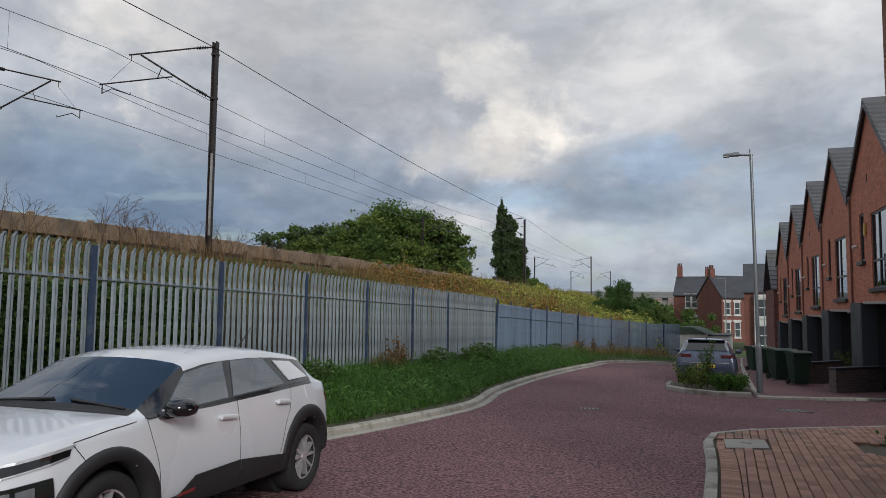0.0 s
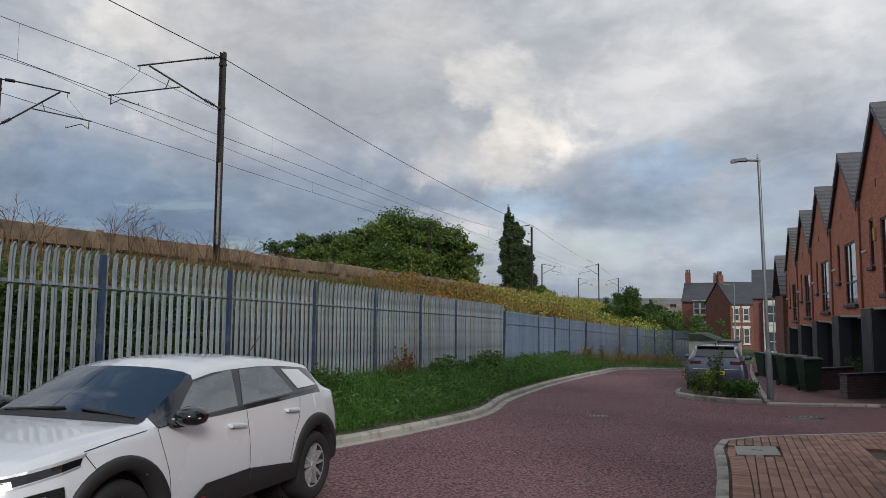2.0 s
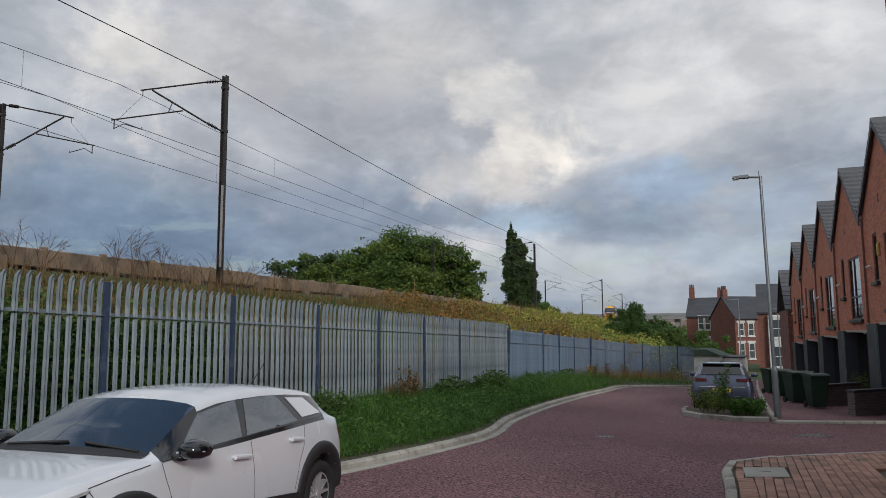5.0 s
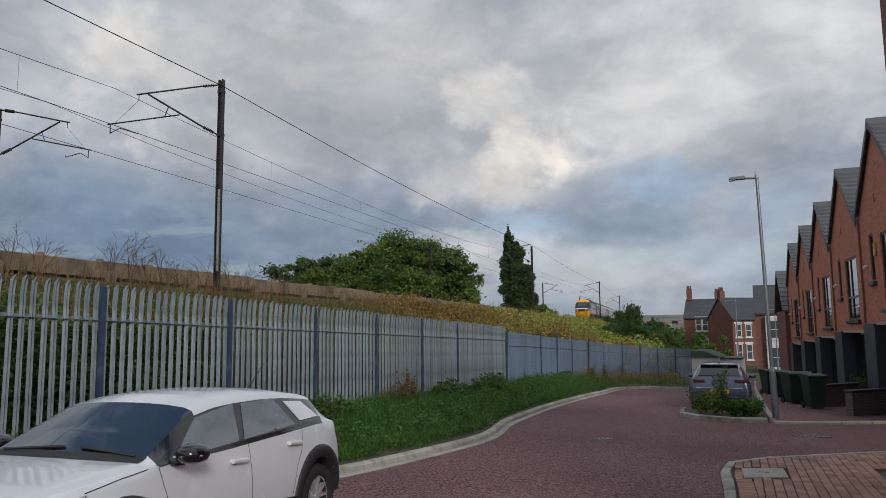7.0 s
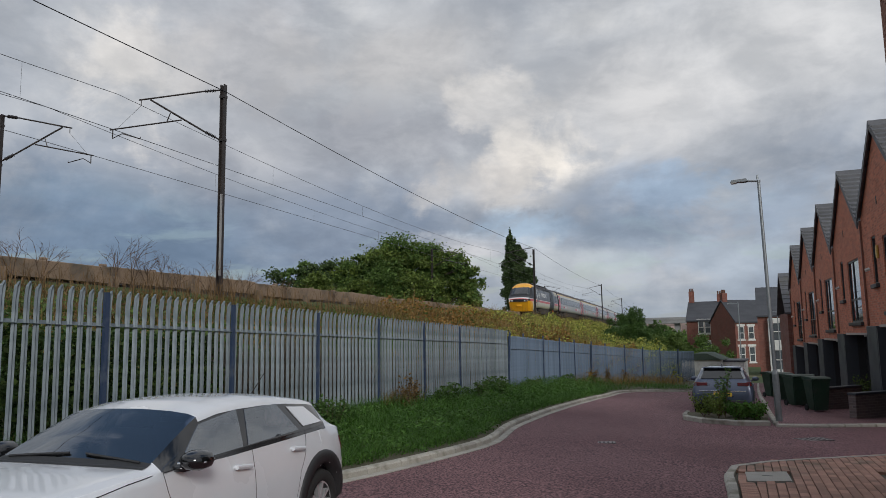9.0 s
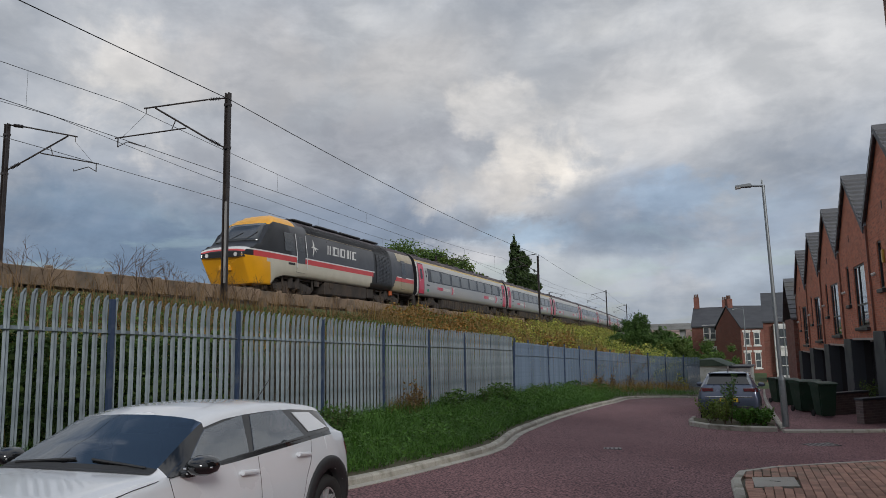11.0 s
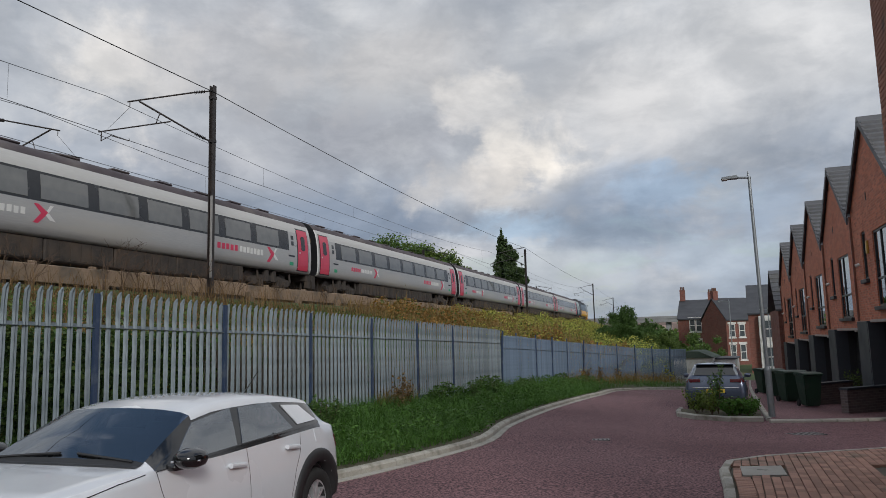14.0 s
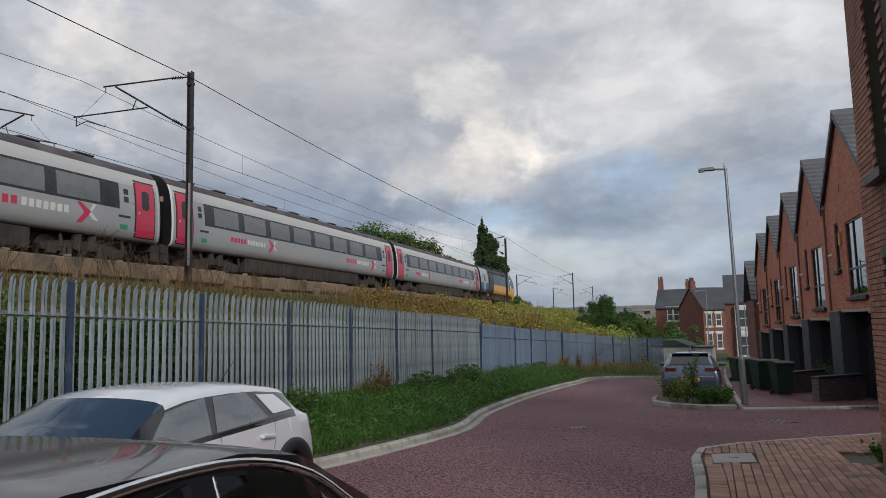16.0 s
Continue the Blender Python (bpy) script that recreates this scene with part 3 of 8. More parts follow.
def build_fence():
    y = 7.95 - 2.75 * 5
    pts = [(-8.49, y + 2.75 * i) for i in range(12)]
    for a, b in zip(pts, pts[1:]):
        fence_bay(a, b, PALE, 2.4)
    rest = along([(-8.55, 24.45), (-8.75, 32.0), (-8.4, 40.0), (-7.0, 47.0), (-4.7, 54.0), (-3.1, 58.0)], 2.75)
    for k, (a, b) in enumerate(zip(rest, rest[1:])):
        fence_bay((a.x, a.y), (b.x, b.y), PALE_LOW if k else PALE, 2.2 if k else 2.4, (0, 2, -3, 0, 1)[k % 5])


build_fence()

# ---- overhead line ----
def overhead_mast(x, y, h, side, swing, label, grey_from=None):
    """A steel mast with an insulated cantilever; side -1: arm to -x."""
    th = thing("overhead_mast", label, "mast", pose(x, y, RAIL_Z - 0.1), "railway masts")
    bm = bmesh.new()
    for s in (-0.075, 0.075):
        box(bm, s - 0.02, s + 0.02, -0.075, 0.075, -0.7, h)
    box(bm, -0.06, 0.06, -0.012, 0.012, -0.7, h - 0.05)
    part("column", bm, M["mast"], th)
    bm = boxm(-0.11, 0.11, -0.09, 0.09, h - 0.5, h - 0.40)
    box(bm, -0.11, 0.11, -0.09, 0.09, h - 2.1, h - 2.0)
    part("clamp", bm, M["mast"], th)
    if grey_from:
        # pale strip laid over the lower part of the right flange
        part("cable_guard", boxm(0.04, 0.12, -0.11, -0.076, 0.2, grey_from), M["mastgrey"], th, "pale bare steel strip on the mast")
    arm = new("cantilever")
    arm.parent = th
    arm.matrix_basis = pose(0, 0, 0.1, 0, 0, swing)
    s = side
    P = lambda u, z: (s * u, 0, z)
    bm = bmesh.new()
    tube(bm, P(0.7, 6.76), P(2.85, 6.30), 0.03)
    tube(bm, P(0.65, 5.29), P(2.47, 6.34), 0.034)
    tube(bm, P(1.41, 5.66), P(3.76, 5.17), 0.026)
    tube(bm, P(1.79, 5.90), P(1.9, 5.57), 0.018)
    tube(bm, P(3.66, 5.2), P(3.66, 4.85), 0.02)
    tube(bm, P(3.66, 4.87), P(3.35, 5.06), 0.015)
    tube(bm, P(3.35, 5.06), P(2.76, 4.9), 0.018)
    tube(bm, P(2.76, 4.9), P(2.76, 4.98), 0.012)
    tube(bm, P(2.77, 6.31), P(2.77, 6.1), 0.015)
    tube(bm, P(2.77, 6.1), P(3.5, 5.25), 0.006)
    part("arm", bm, M["mast"], arm)
    for a, b in ((P(0.05, 6.86), P(0.7, 6.76)), (P(0.05, 4.98), P(0.65, 5.29))):
        bm = bmesh.new()
        a, b = Vector(a), Vector(b)
        tube(bm, a, b, 0.03)
        for k in range(7):
            c = a.lerp(b, 0.35 + 0.085 * k)
            tube(bm, c, a.lerp(b, 0.35 + 0.085 * k + 0.04), 0.075, 0.045, 10)
        part("insulator", bm, M["brown_ins"], arm, "dark ribbed insulator")
    return th


NEAR_MASTS = [(20.6, 7.15), (72.0, 6.8), (134.5, 7.2), (190, 7.2), (245, 7.2)]
for i, (y, h) in enumerate(NEAR_MASTS):
    overhead_mast(track_x(y) + 3.05, y, h, -1, 36 if i == 0 else 30, "dark brown steel overhead-line mast with cantilever arm", 3.1 if i == 0 else None)
FAR_MASTS = [(19.3, 7.0), (68.0, 7.0), (130.0, 7.0), (186.0, 7.0)]
for i, (y, h) in enumerate(FAR_MASTS):
    overhead_mast(track_x(y) - 6.9, y, h, 1, 22, "brown steel mast beyond the far track")


def wire(name, pts, r, material, label, parent=None):
    cu = bpy.data.curves.new(name, "CURVE")
    cu.dimensions, cu.bevel_depth, cu.bevel_resolution = "3D", r, 0
    sp = cu.splines.new("POLY")
    sp.points.add(len(pts) - 1)
    for p, q in zip(sp.points, pts):
        p.co = (*q, 1)
    cu.materials.append(material)
    ob = new(name, cu)
    me = bpy.data.meshes.new_from_object(ob)
    bpy.data.objects.remove(ob)
    me.name = name
    ob = new(name, me)
    if parent:
        ob.parent = parent
    else:
        tagged(ob, label, "wire", "overhead wires")
    return ob


def catenary():
    sup = [-41, 20.6 - 2.2, 72 - 2.0, 134.5 - 2, 190, 245, 330]
    for off, nm in ((0.0, "near"), (-3.4, "far")):
        con, mes = [], []
        drops = []
        for a, b in zip(sup, sup[1:]):
            for k in range(16):
                f = k / 16
                y = a + (b - a) * f
                x = track_x(y) + off + 0.2 * math.cos(math.pi * f) * (1 if sup.index(a) % 2 else -1)
                sag = 4 * f * (1 - f)
                con.append((x, y, RAIL_Z + 5.12 - 0.03 * sag))
                mes.append((x, y, RAIL_Z + 6.42 - 0.75 * sag))
                if k and k % 3 == 0:
                    drops.append((con[-1], mes[-1]))
        c = wire("contact_wire", con, 0.012, M["copper"], "taut grey contact wire over the track")
        m = wire("catenary_wire", mes, 0.011, M["copper"], "sagging catenary wire with droppers over the track")
        for p, q in drops:
            wire("dropper", [p, q], 0.006, M["copper"], "", m)
    pts = []
    for a, b in zip([-40] + [m[0] for m in NEAR_MASTS], [m[0] for m in NEAR_MASTS] + [330]):
        for k in range(12):
            f = k / 12
            y = a + (b - a) * f
            pts.append((track_x(y) + 3.15, y, RAIL_Z + 6.78 - 0.5 * 4 * f * (1 - f) * (0.5 if a < 20 else 1)))
    wire("earth_wire", pts, 0.017, M["wire"], "thick dark earth wire slung between mast tops")


catenary()

# ---- train ----
def flat(name, c, rough=0.4, metal=0.0, coat=0.0, s1=1.5, dirt=None):
    return mat(name, c, tuple(v * 0.82 for v in c), rough=rough, metal=metal, coat=coat, s1=s1, s2=35, amt=0.35, bump=0.03, c3=dirt, s3=0.9)


T = {
    "grey": flat("dark grey train paint", (0.050, 0.050, 0.056), 0.35, coat=0.3),
    "black": flat("black train paint", (0.016, 0.016, 0.018), 0.4),
    "cream": flat("pale cream train paint", (0.62, 0.58, 0.47), 0.35, coat=0.2),
    "beige": flat("beige train paint", (0.42, 0.35, 0.23), 0.35, coat=0.2),
    "white": flat("white train paint", (0.74, 0.73, 0.70), 0.35, coat=0.2),
    "red": flat("red stripe paint", (0.62, 0.05, 0.05), 0.35, coat=0.2),
    "yellow": flat("warning yellow paint", (0.90, 0.42, 0.015), 0.35, coat=0.2),
    "silver": mat("silver coach paint", (0.43, 0.425, 0.42), (0.345, 0.34, 0.335), rough=0.32, metal=0.2, s1=0.6, s2=14, bump=0.02, c3=(0.42, 0.40, 0.37), s3=0.5, stretch=(1, 0.25, 2), coat=0.15),
    "upper": mat("pale coach upper paint", (0.54, 0.53, 0.51), (0.46, 0.45, 0.43), rough=0.4, s1=0.6, s2=14, bump=0.02, stretch=(1, 0.25, 2)),
    "gold": flat("pale gold stripe", (0.58, 0.41, 0.13), 0.4),
    "roof": mat("dirty maroon brown roof", (0.075, 0.055, 0.060), (0.045, 0.035, 0.038), rough=0.7, s1=0.8, s2=12, c3=(0.11, 0.09, 0.085), s3=0.7),
    "pink": flat("crimson pink door paint", (0.60, 0.035, 0.085), 0.35, coat=0.3),
    "pinklogo": flat("crimson logo", (0.62, 0.04, 0.10), 0.4),
    "band": mat("dark window band", (0.020, 0.022, 0.026), (0.030, 0.032, 0.036), rough=0.25, s2=10, bump=0),
    # pane grey is raised to paint in some of the reflected sky
    "pane": mat("coach window glass greyed for reflected sky", (0.12, 0.125, 0.125), (0.18, 0.18, 0.175), rough=0.06, s1=0.5, s2=3, bump=0, spec=0.8),
    "screen": mat("dark cab glass", (0.03, 0.034, 0.038), (0.05, 0.055, 0.06), rough=0.04, s1=0.6, s2=3, bump=0, spec=0.8),
    "under": mat("dirty brown underframe", (0.060, 0.049, 0.041), (0.030, 0.025, 0.022), rough=0.85, s1=1.5, s2=18, bump=0.3, c3=(0.075, 0.055, 0.04), s3=1.2),
    "wheel": mat("brown steel wheel", (0.07, 0.05, 0.04), (0.12, 0.10, 0.09), rough=0.5, metal=0.6),
    "blue": flat("deep blue train paint", (0.014, 0.05, 0.085), 0.35, coat=0.2),
    "paleblue": flat("pale grey blue paint", (0.40, 0.47, 0.47), 0.4),
    "green": flat("green sticker", (0.02, 0.32, 0.16), 0.5),
    "orange": flat("orange box", (0.55, 0.13, 0.04), 0.6),
    "steel": flat("bright handrail", (0.7, 0.7, 0.68), 0.3, metal=0.8),
}
LAMP = bpy.data.materials.new("lit headlamp")
LAMP.use_nodes = True
LAMP.node_tree.nodes["Principled BSDF"].inputs["Emission Color"].default_value = (1, 0.93, 0.8, 1)
LAMP.node_tree.nodes["Principled BSDF"].inputs["Emission Strength"].default_value = 1.6
SIDE = [(1.20, 1.02), (1.31, 1.10), (1.355, 1.30), (1.372, 1.65), (1.370, 2.05), (1.345, 2.45), (1.30, 2.80), (1.235, 3.10), (1.12, 3.36), (0.95, 3.56), (0.70, 3.72), (0.36, 3.83), (0.0, 3.87)]


def side_x(z):
    return float(np.interp(z, [p[1] for p in SIDE], [p[0] for p in SIDE]))


def ring(zs):
    return [(side_x(z), z) for z in zs]


ZS = sorted({1.02, 1.06, 1.10, 1.3, 1.5, 1.66, 1.72, 1.90, 1.96, 2.02, 2.2, 2.45, 2.6, 2.75, 2.92, 3.0, 3.08, 3.16, 3.24, 3.36, 3.46, 3.56, 3.64, 3.72, 3.79, 3.83, 3.855, 3.87})


def hull(stations, color, names, shape=None, cap0=True, cap1=True):
    """A body skin over stations along y; color(y, z) picks the slot; shape(y, x, z) reshapes a ring point."""
    bm = bmesh.new()
    rg = ring(ZS)
    full = [(x, z) for x, z in rg] + [(-x, z) for x, z in reversed(rg[:-1])]
    rows = []
    for y in stations:
        rows.append([bm.verts.new(shape(y, x, z) if shape else (x, y, z)) for x, z in full])
    n = len(full)
    for j in range(len(rows) - 1):
        for i in range(n):
            a, b = i, (i + 1) % n
            f = bm.faces.new((rows[j][a], rows[j + 1][a], rows[j + 1][b], rows[j][b]))
            c = f.calc_center_median()
            zz = (full[a][1] + full[b][1]) / 2
            f.material_index = names.index(color((stations[j] + stations[j + 1]) / 2, zz, c))
            f.smooth = i != n - 1
    if cap0:
        bm.faces.new(rows[0]).material_index = names.index(color(stations[0], 1.0, None))
    if cap1:
        bm.faces.new(rows[-1][::-1]).material_index = names.index(color(stations[-1], 1.0, None))
    bmesh.ops.recalc_face_normals(bm, faces=bm.faces[:])
    return bm


def side_panel(bm, y0, y1, z0, z1, out, s, r=0.0, nz_=4):
    """A panel that follows the body side, out metres proud of it, with rounded corners of radius r."""
    th = 0.012
    if r:
        prof = []
        for cy, cz, a0 in ((y1 - r, z1 - r, 0), (y0 + r, z1 - r, 90), (y0 + r, z0 + r, 180), (y1 - r, z0 + r, 270)):
            for k in range(4):
                a = radians(a0 + 30 * k)
                prof.append((cy + r * math.cos(a), cz + r * math.sin(a)))
    else:
        prof = [(y1, z0 + (z1 - z0) * k / nz_) for k in range(nz_ + 1)] + [(y0, z1 - (z1 - z0) * k / nz_) for k in range(nz_ + 1)]
    lo = [bm.verts.new((s * (side_x(z) + out - th), y, z)) for y, z in prof]
    hi = [bm.verts.new((s * (side_x(z) + out), y, z)) for y, z in prof]
    fs = []
    n = len(prof)
    if r:
        fs.append(bm.faces.new(hi))
    else:
        for k in range(nz_):
            fs.append(bm.faces.new((hi[k], hi[k + 1], hi[n - 2 - k], hi[n - 1 - k])))
    for i in range(n):
        fs.append(bm.faces.new((lo[i], lo[(i + 1) % n], hi[(i + 1) % n], hi[i])))
    bmesh.ops.recalc_face_normals(bm, faces=fs)
    return bm


def bogie(parent, y, wb=2.6, r=0.457):
    b = new("bogie")
    b.parent = parent
    b.location = (0, y, 0)
    bm = bmesh.new()
    for s in (-1, 1):
        prism(bm, [(-wb / 2 - 0.45, 0.62), (-wb / 2 - 0.35, 0.42), (-wb / 2 + 0.3, 0.40), (-0.6, 0.55), (0.6, 0.55), (wb / 2 - 0.3, 0.40), (wb / 2 + 0.35, 0.42), (wb / 2 + 0.45, 0.62), (0.7, 0.78), (-0.7, 0.78)], "x", s * 1.0 - 0.07, s * 1.0 + 0.07)
        for q in (-wb / 2, wb / 2):
            box(bm, s * 1.03 - 0.1, s * 1.03 + 0.1, q - 0.17, q + 0.17, 0.30, 0.60, 0.03)
            tube(bm, (s * 1.08, q + 0.36, 0.55), (s * 1.08, q + 0.30, 0.95), 0.05)
        tube(bm, (s * 1.02, -0.3, 0.5), (s * 1.02, -0.3, 1.0), 0.16, n=10)
        tube(bm, (s * 1.02, 0.3, 0.5), (s * 1.02, 0.3, 1.0), 0.16, n=10)
    box(bm, -1.0, 1.0, -0.3, 0.3, 0.45, 0.8)
    box(bm, -0.66, 0.66, -wb / 2 - 0.62, wb / 2 + 0.62, 0.26, 0.98)
    for q in (-0.85, -0.62, 0.62, 0.85):
        box(bm, -1.12, 1.12, q - 0.05, q + 0.05, 0.28, 0.62)
    part("bogie_frame", bm, T["under"], b)
    for q in (-wb / 2, wb / 2):
        bm = bmesh.new()
        for s in (-1, 1):
            tube(bm, (s * 0.70, q, r), (s * 0.82, q, r), r, n=20)
            tube(bm, (s * 0.82, q, r), (s * 0.845, q, r), r * 0.75, r * 0.6, n=20)
        tube(bm, (-0.7, q, r), (0.7, q, r), 0.08)
        part("wheelset", bm, T["wheel"], b)
    return b


def coach(gold):
    th = thing("passenger_coach", "silver grey railway coach with crimson end doors and dark windows", "train coach", None, "train")
    L0, L1 = 0.30, 22.7
    names = ["silver", "upper", "gold", "roof", "band", "white", "black"]

    def color(y, z, c):
        if c is None:
            return "black"
        if z > 3.40:
            return "roof"
        if 3.24 < z < 3.36 and gold:
            return "gold"
        if y < L0 + 0.1 or y > L1 - 0.1:
            return "white"
        if 2.02 < z < 2.92 and 2.3 < y < 20.7:
            return "band"
        return "upper" if z > 2.92 else "silver"
    st = [L0, L0 + 0.12, 0.7, 1.6, 2.3] + list(np.linspace(2.9, 20.1, 14)) + [20.7, 21.4, 22.3, L1 - 0.12, L1]
    part("body", hull(st, color, names), [T[n] for n in names], th)
    for s in (-1, 1):
        for k in range(8):
            y0 = 2.95 + k * 2.165
            part("window", side_panel(bmesh.new(), y0, y0 + 1.72, 2.10, 2.84, 0.012, s, nz_=6), T["pane"], th)
        for y0, y1 in ((0.62, 1.52), (21.48, 22.38)):
            f = part("door_frame", side_panel(bmesh.new(), y0 - 0.06, y1 + 0.06, 1.12, 3.16, 0.008, s, nz_=8), T["black"], th)
            d = part("door", side_panel(bmesh.new(), y0, y1, 1.16, 3.10, 0.022, s, nz_=8), T["pink"], th, "crimson painted slam door")
            part("door_window", side_panel(bmesh.new(), y0 + 0.27, y1 - 0.27, 2.12, 2.80, 0.034, s, 0.12), T["band"], d)
            part("door_handle", side_panel(bmesh.new(), y0 + 0.08, y0 + 0.16, 1.95, 2.02, 0.04, s, nz_=1), T["steel"], d)
        # lettering bars and crossed mark at the coach ends
        for yy, sc in ((4.1, 1.0), (15.4, 1.18)):
            for n, col, dy, w, cnt in (("lettering", "pinklogo", 0.0, 1.2, 5), ("lettering", "white", 1.25, 1.5, 7)):
                bm = bmesh.new()
                for k in range(cnt):
                    q = yy + (dy + w * k / cnt) * sc
                    q1 = q + w / cnt * 0.68 * sc
                    zz = 1.56 + (0.0 if k % 2 else 0.01)
                    if s > 0:
                        side_panel(bm, q, q1, zz, zz + 0.20 * sc, 0.008, s, nz_=1)
                    else:
                        side_panel(bm, 23 - q1, 23 - q, zz, zz + 0.20 * sc, 0.008, s, nz_=1)
                part(n, bm, T[col], th, "crimson lettering bars" if col == "pinklogo" else "white lettering bars")
            for col, p in (("pinklogo", [(2.95, 1.42), (3.12, 1.42), (3.45, 1.75), (3.1, 1.98), (2.95, 1.98), (3.2, 1.72)]), ("white", [(3.36, 1.68), (3.44, 1.76), (3.72, 1.52), (3.5, 1.55)]), ("white", [(3.40, 1.80), (3.46, 1.76), (3.62, 1.98), (3.5, 1.98)])):
                bm = bmesh.new()
                pts = [(yy + (q - 0.0) * sc, 1.66 + (z - 1.7) * sc) for q, z in p]
                if s < 0:
                    pts = [(23 - q, z) for q, z in pts]
                lo = [bm.verts.new((s * (side_x(z) + 0.001), q, z)) for q, z in pts]
                hi = [bm.verts.new((s * (side_x(z) + 0.009), q, z)) for q, z in pts]
                bm.faces.new(hi)
                for i in range(len(pts)):
                    bm.faces.new((lo[i], lo[(i + 1) % len(pts)], hi[(i + 1) % len(pts)], hi[i]))
                bmesh.ops.recalc_face_normals(bm, faces=bm.faces[:])
                part("crossed_mark", bm, T[col], th, "crimson stroke of a crossed mark" if col == "pinklogo" else "white stroke of a crossed mark")
        for y in (2.1, 20.75):
            part("sticker", side_panel(bmesh.new(), y, y + 0.33, 1.34, 1.50, 0.008, s, nz_=1), T["green"], th)
            part("number_bar", side_panel(bmesh.new(), y - 0.1, y + 0.45, 1.74, 1.82, 0.008, s, nz_=1), T["band"], th)
        for z in (2.55, 2.28):
            part("sign", side_panel(bmesh.new(), 1.9, 2.12, z, z + 0.2, 0.008, s, 0.03), T["band"], th)
            part("sign", side_panel(bmesh.new(), 20.9, 21.12, z, z + 0.2, 0.008, s, 0.03), T["band"], th)
    bm = boxm(-1.0, 1.0, 0.0, 23.0, 1.0, 1.1)
    part("underframe", bm, T["under"], th)
    for y0, y1, z0 in ((5.5, 7.6, 0.36), (7.64, 10.3, 0.34), (10.34, 13.3, 0.33), (13.34, 15.3, 0.36), (15.34, 17.4, 0.36)):
        bm = boxm(-1.18, 1.18, y0, y1, z0, 1.02, 0.04)
        for k in range(int((y1 - y0) / 0.4)):
            for s in (-1, 1):
                box(bm, s * 1.19 - 0.012, s * 1.19 + 0.012, y0 + 0.12 + 0.4 * k, y0 + 0.4 + 0.4 * k, z0 + 0.08, 0.94)
        part("equipment_box", bm, T["under"], th)
    for y in (3.45, 19.55):
        bogie(th, y)
    for y in (0.04, 22.56):
        bm = boxm(-1.15, 1.15, y, y + 0.4, 0.72, 1.04, 0.02)
        box(bm, -0.30, 0.30, y - 0.04, y + 0.44, 0.42, 0.72, 0.03)
        for s in (-1, 1):
            tube(bm, (s * 0.75, y + 0.2, 0.25), (s * 0.75, y + 0.2, 0.75), 0.05)
            box(bm, s * 1.1 - 0.08, s * 1.1 + 0.08, y + 0.05, y + 0.35, 0.38, 0.72)
        part("end_gear", bm, T["under"], th)
    for y in (-0.01, 22.71):
        part("gangway", boxm(-0.62, 0.62, y, y + 0.3, 1.05, 3.35, 0.03), T["black"], th)
    for s in (-1, 1):
        part("lamp_sign", boxm(s * 0.9 - 0.08, s * 0.9 + 0.08, 0.24, 0.30, 2.7, 2.9), T["beige"], th)
    for k in range(9):
        part("roof_vent", boxm(-0.35, 0.35, 2.2 + 2.2 * k, 3.0 + 2.2 * k, 3.85, 3.93, 0.03), T["roof"], th)
    return th


TOP_Y, TOP_Z = [0, 0.10, 0.30, 0.95, 1.6, 2.15, 2.7, 3.3, 4.2], [1.78, 1.94, 2.06, 2.34, 3.04, 3.50, 3.78, 3.86, 3.87]


def nose_top(y):
    return float(np.interp(y, TOP_Y, TOP_Z))


def nose_shape(y, x, z):
    """The raked cab: front at y = 0, cut off by a sloping top, the chin drawn back."""
    if y >= 4.2:
        return (x, y, z)
    wid = float(np.interp(y, [0, 0.1, 0.4, 1.0, 2.0, 3.2], [0.74, 0.82, 0.90, 0.95, 0.985, 1.0]))
    top = nose_top(y)
    low = float(np.interp(y, [0, 1.6, 2.1, 2.8], [0.52, 0.52, 0.85, 1.02]))
    if z < 1.3:
        z = low + (z - 1.02) / 0.28 * (1.3 - low)
        x = math.copysign(max(abs(x), 1.28), x)
    back = max(0.0, 1.62 - z) * 0.62 * max(0.0, 1 - y / 2.2)
    if z > top:
        full = side_x(top)
        x = x / max(1e-6, side_x(min(top, 3.86))) * full if abs(x) > full else x
        z = top - 0.10 * (abs(x) / 1.37) ** 3 * (1 if y < 2.6 else 0)
    return (x * wid, y + back, z)


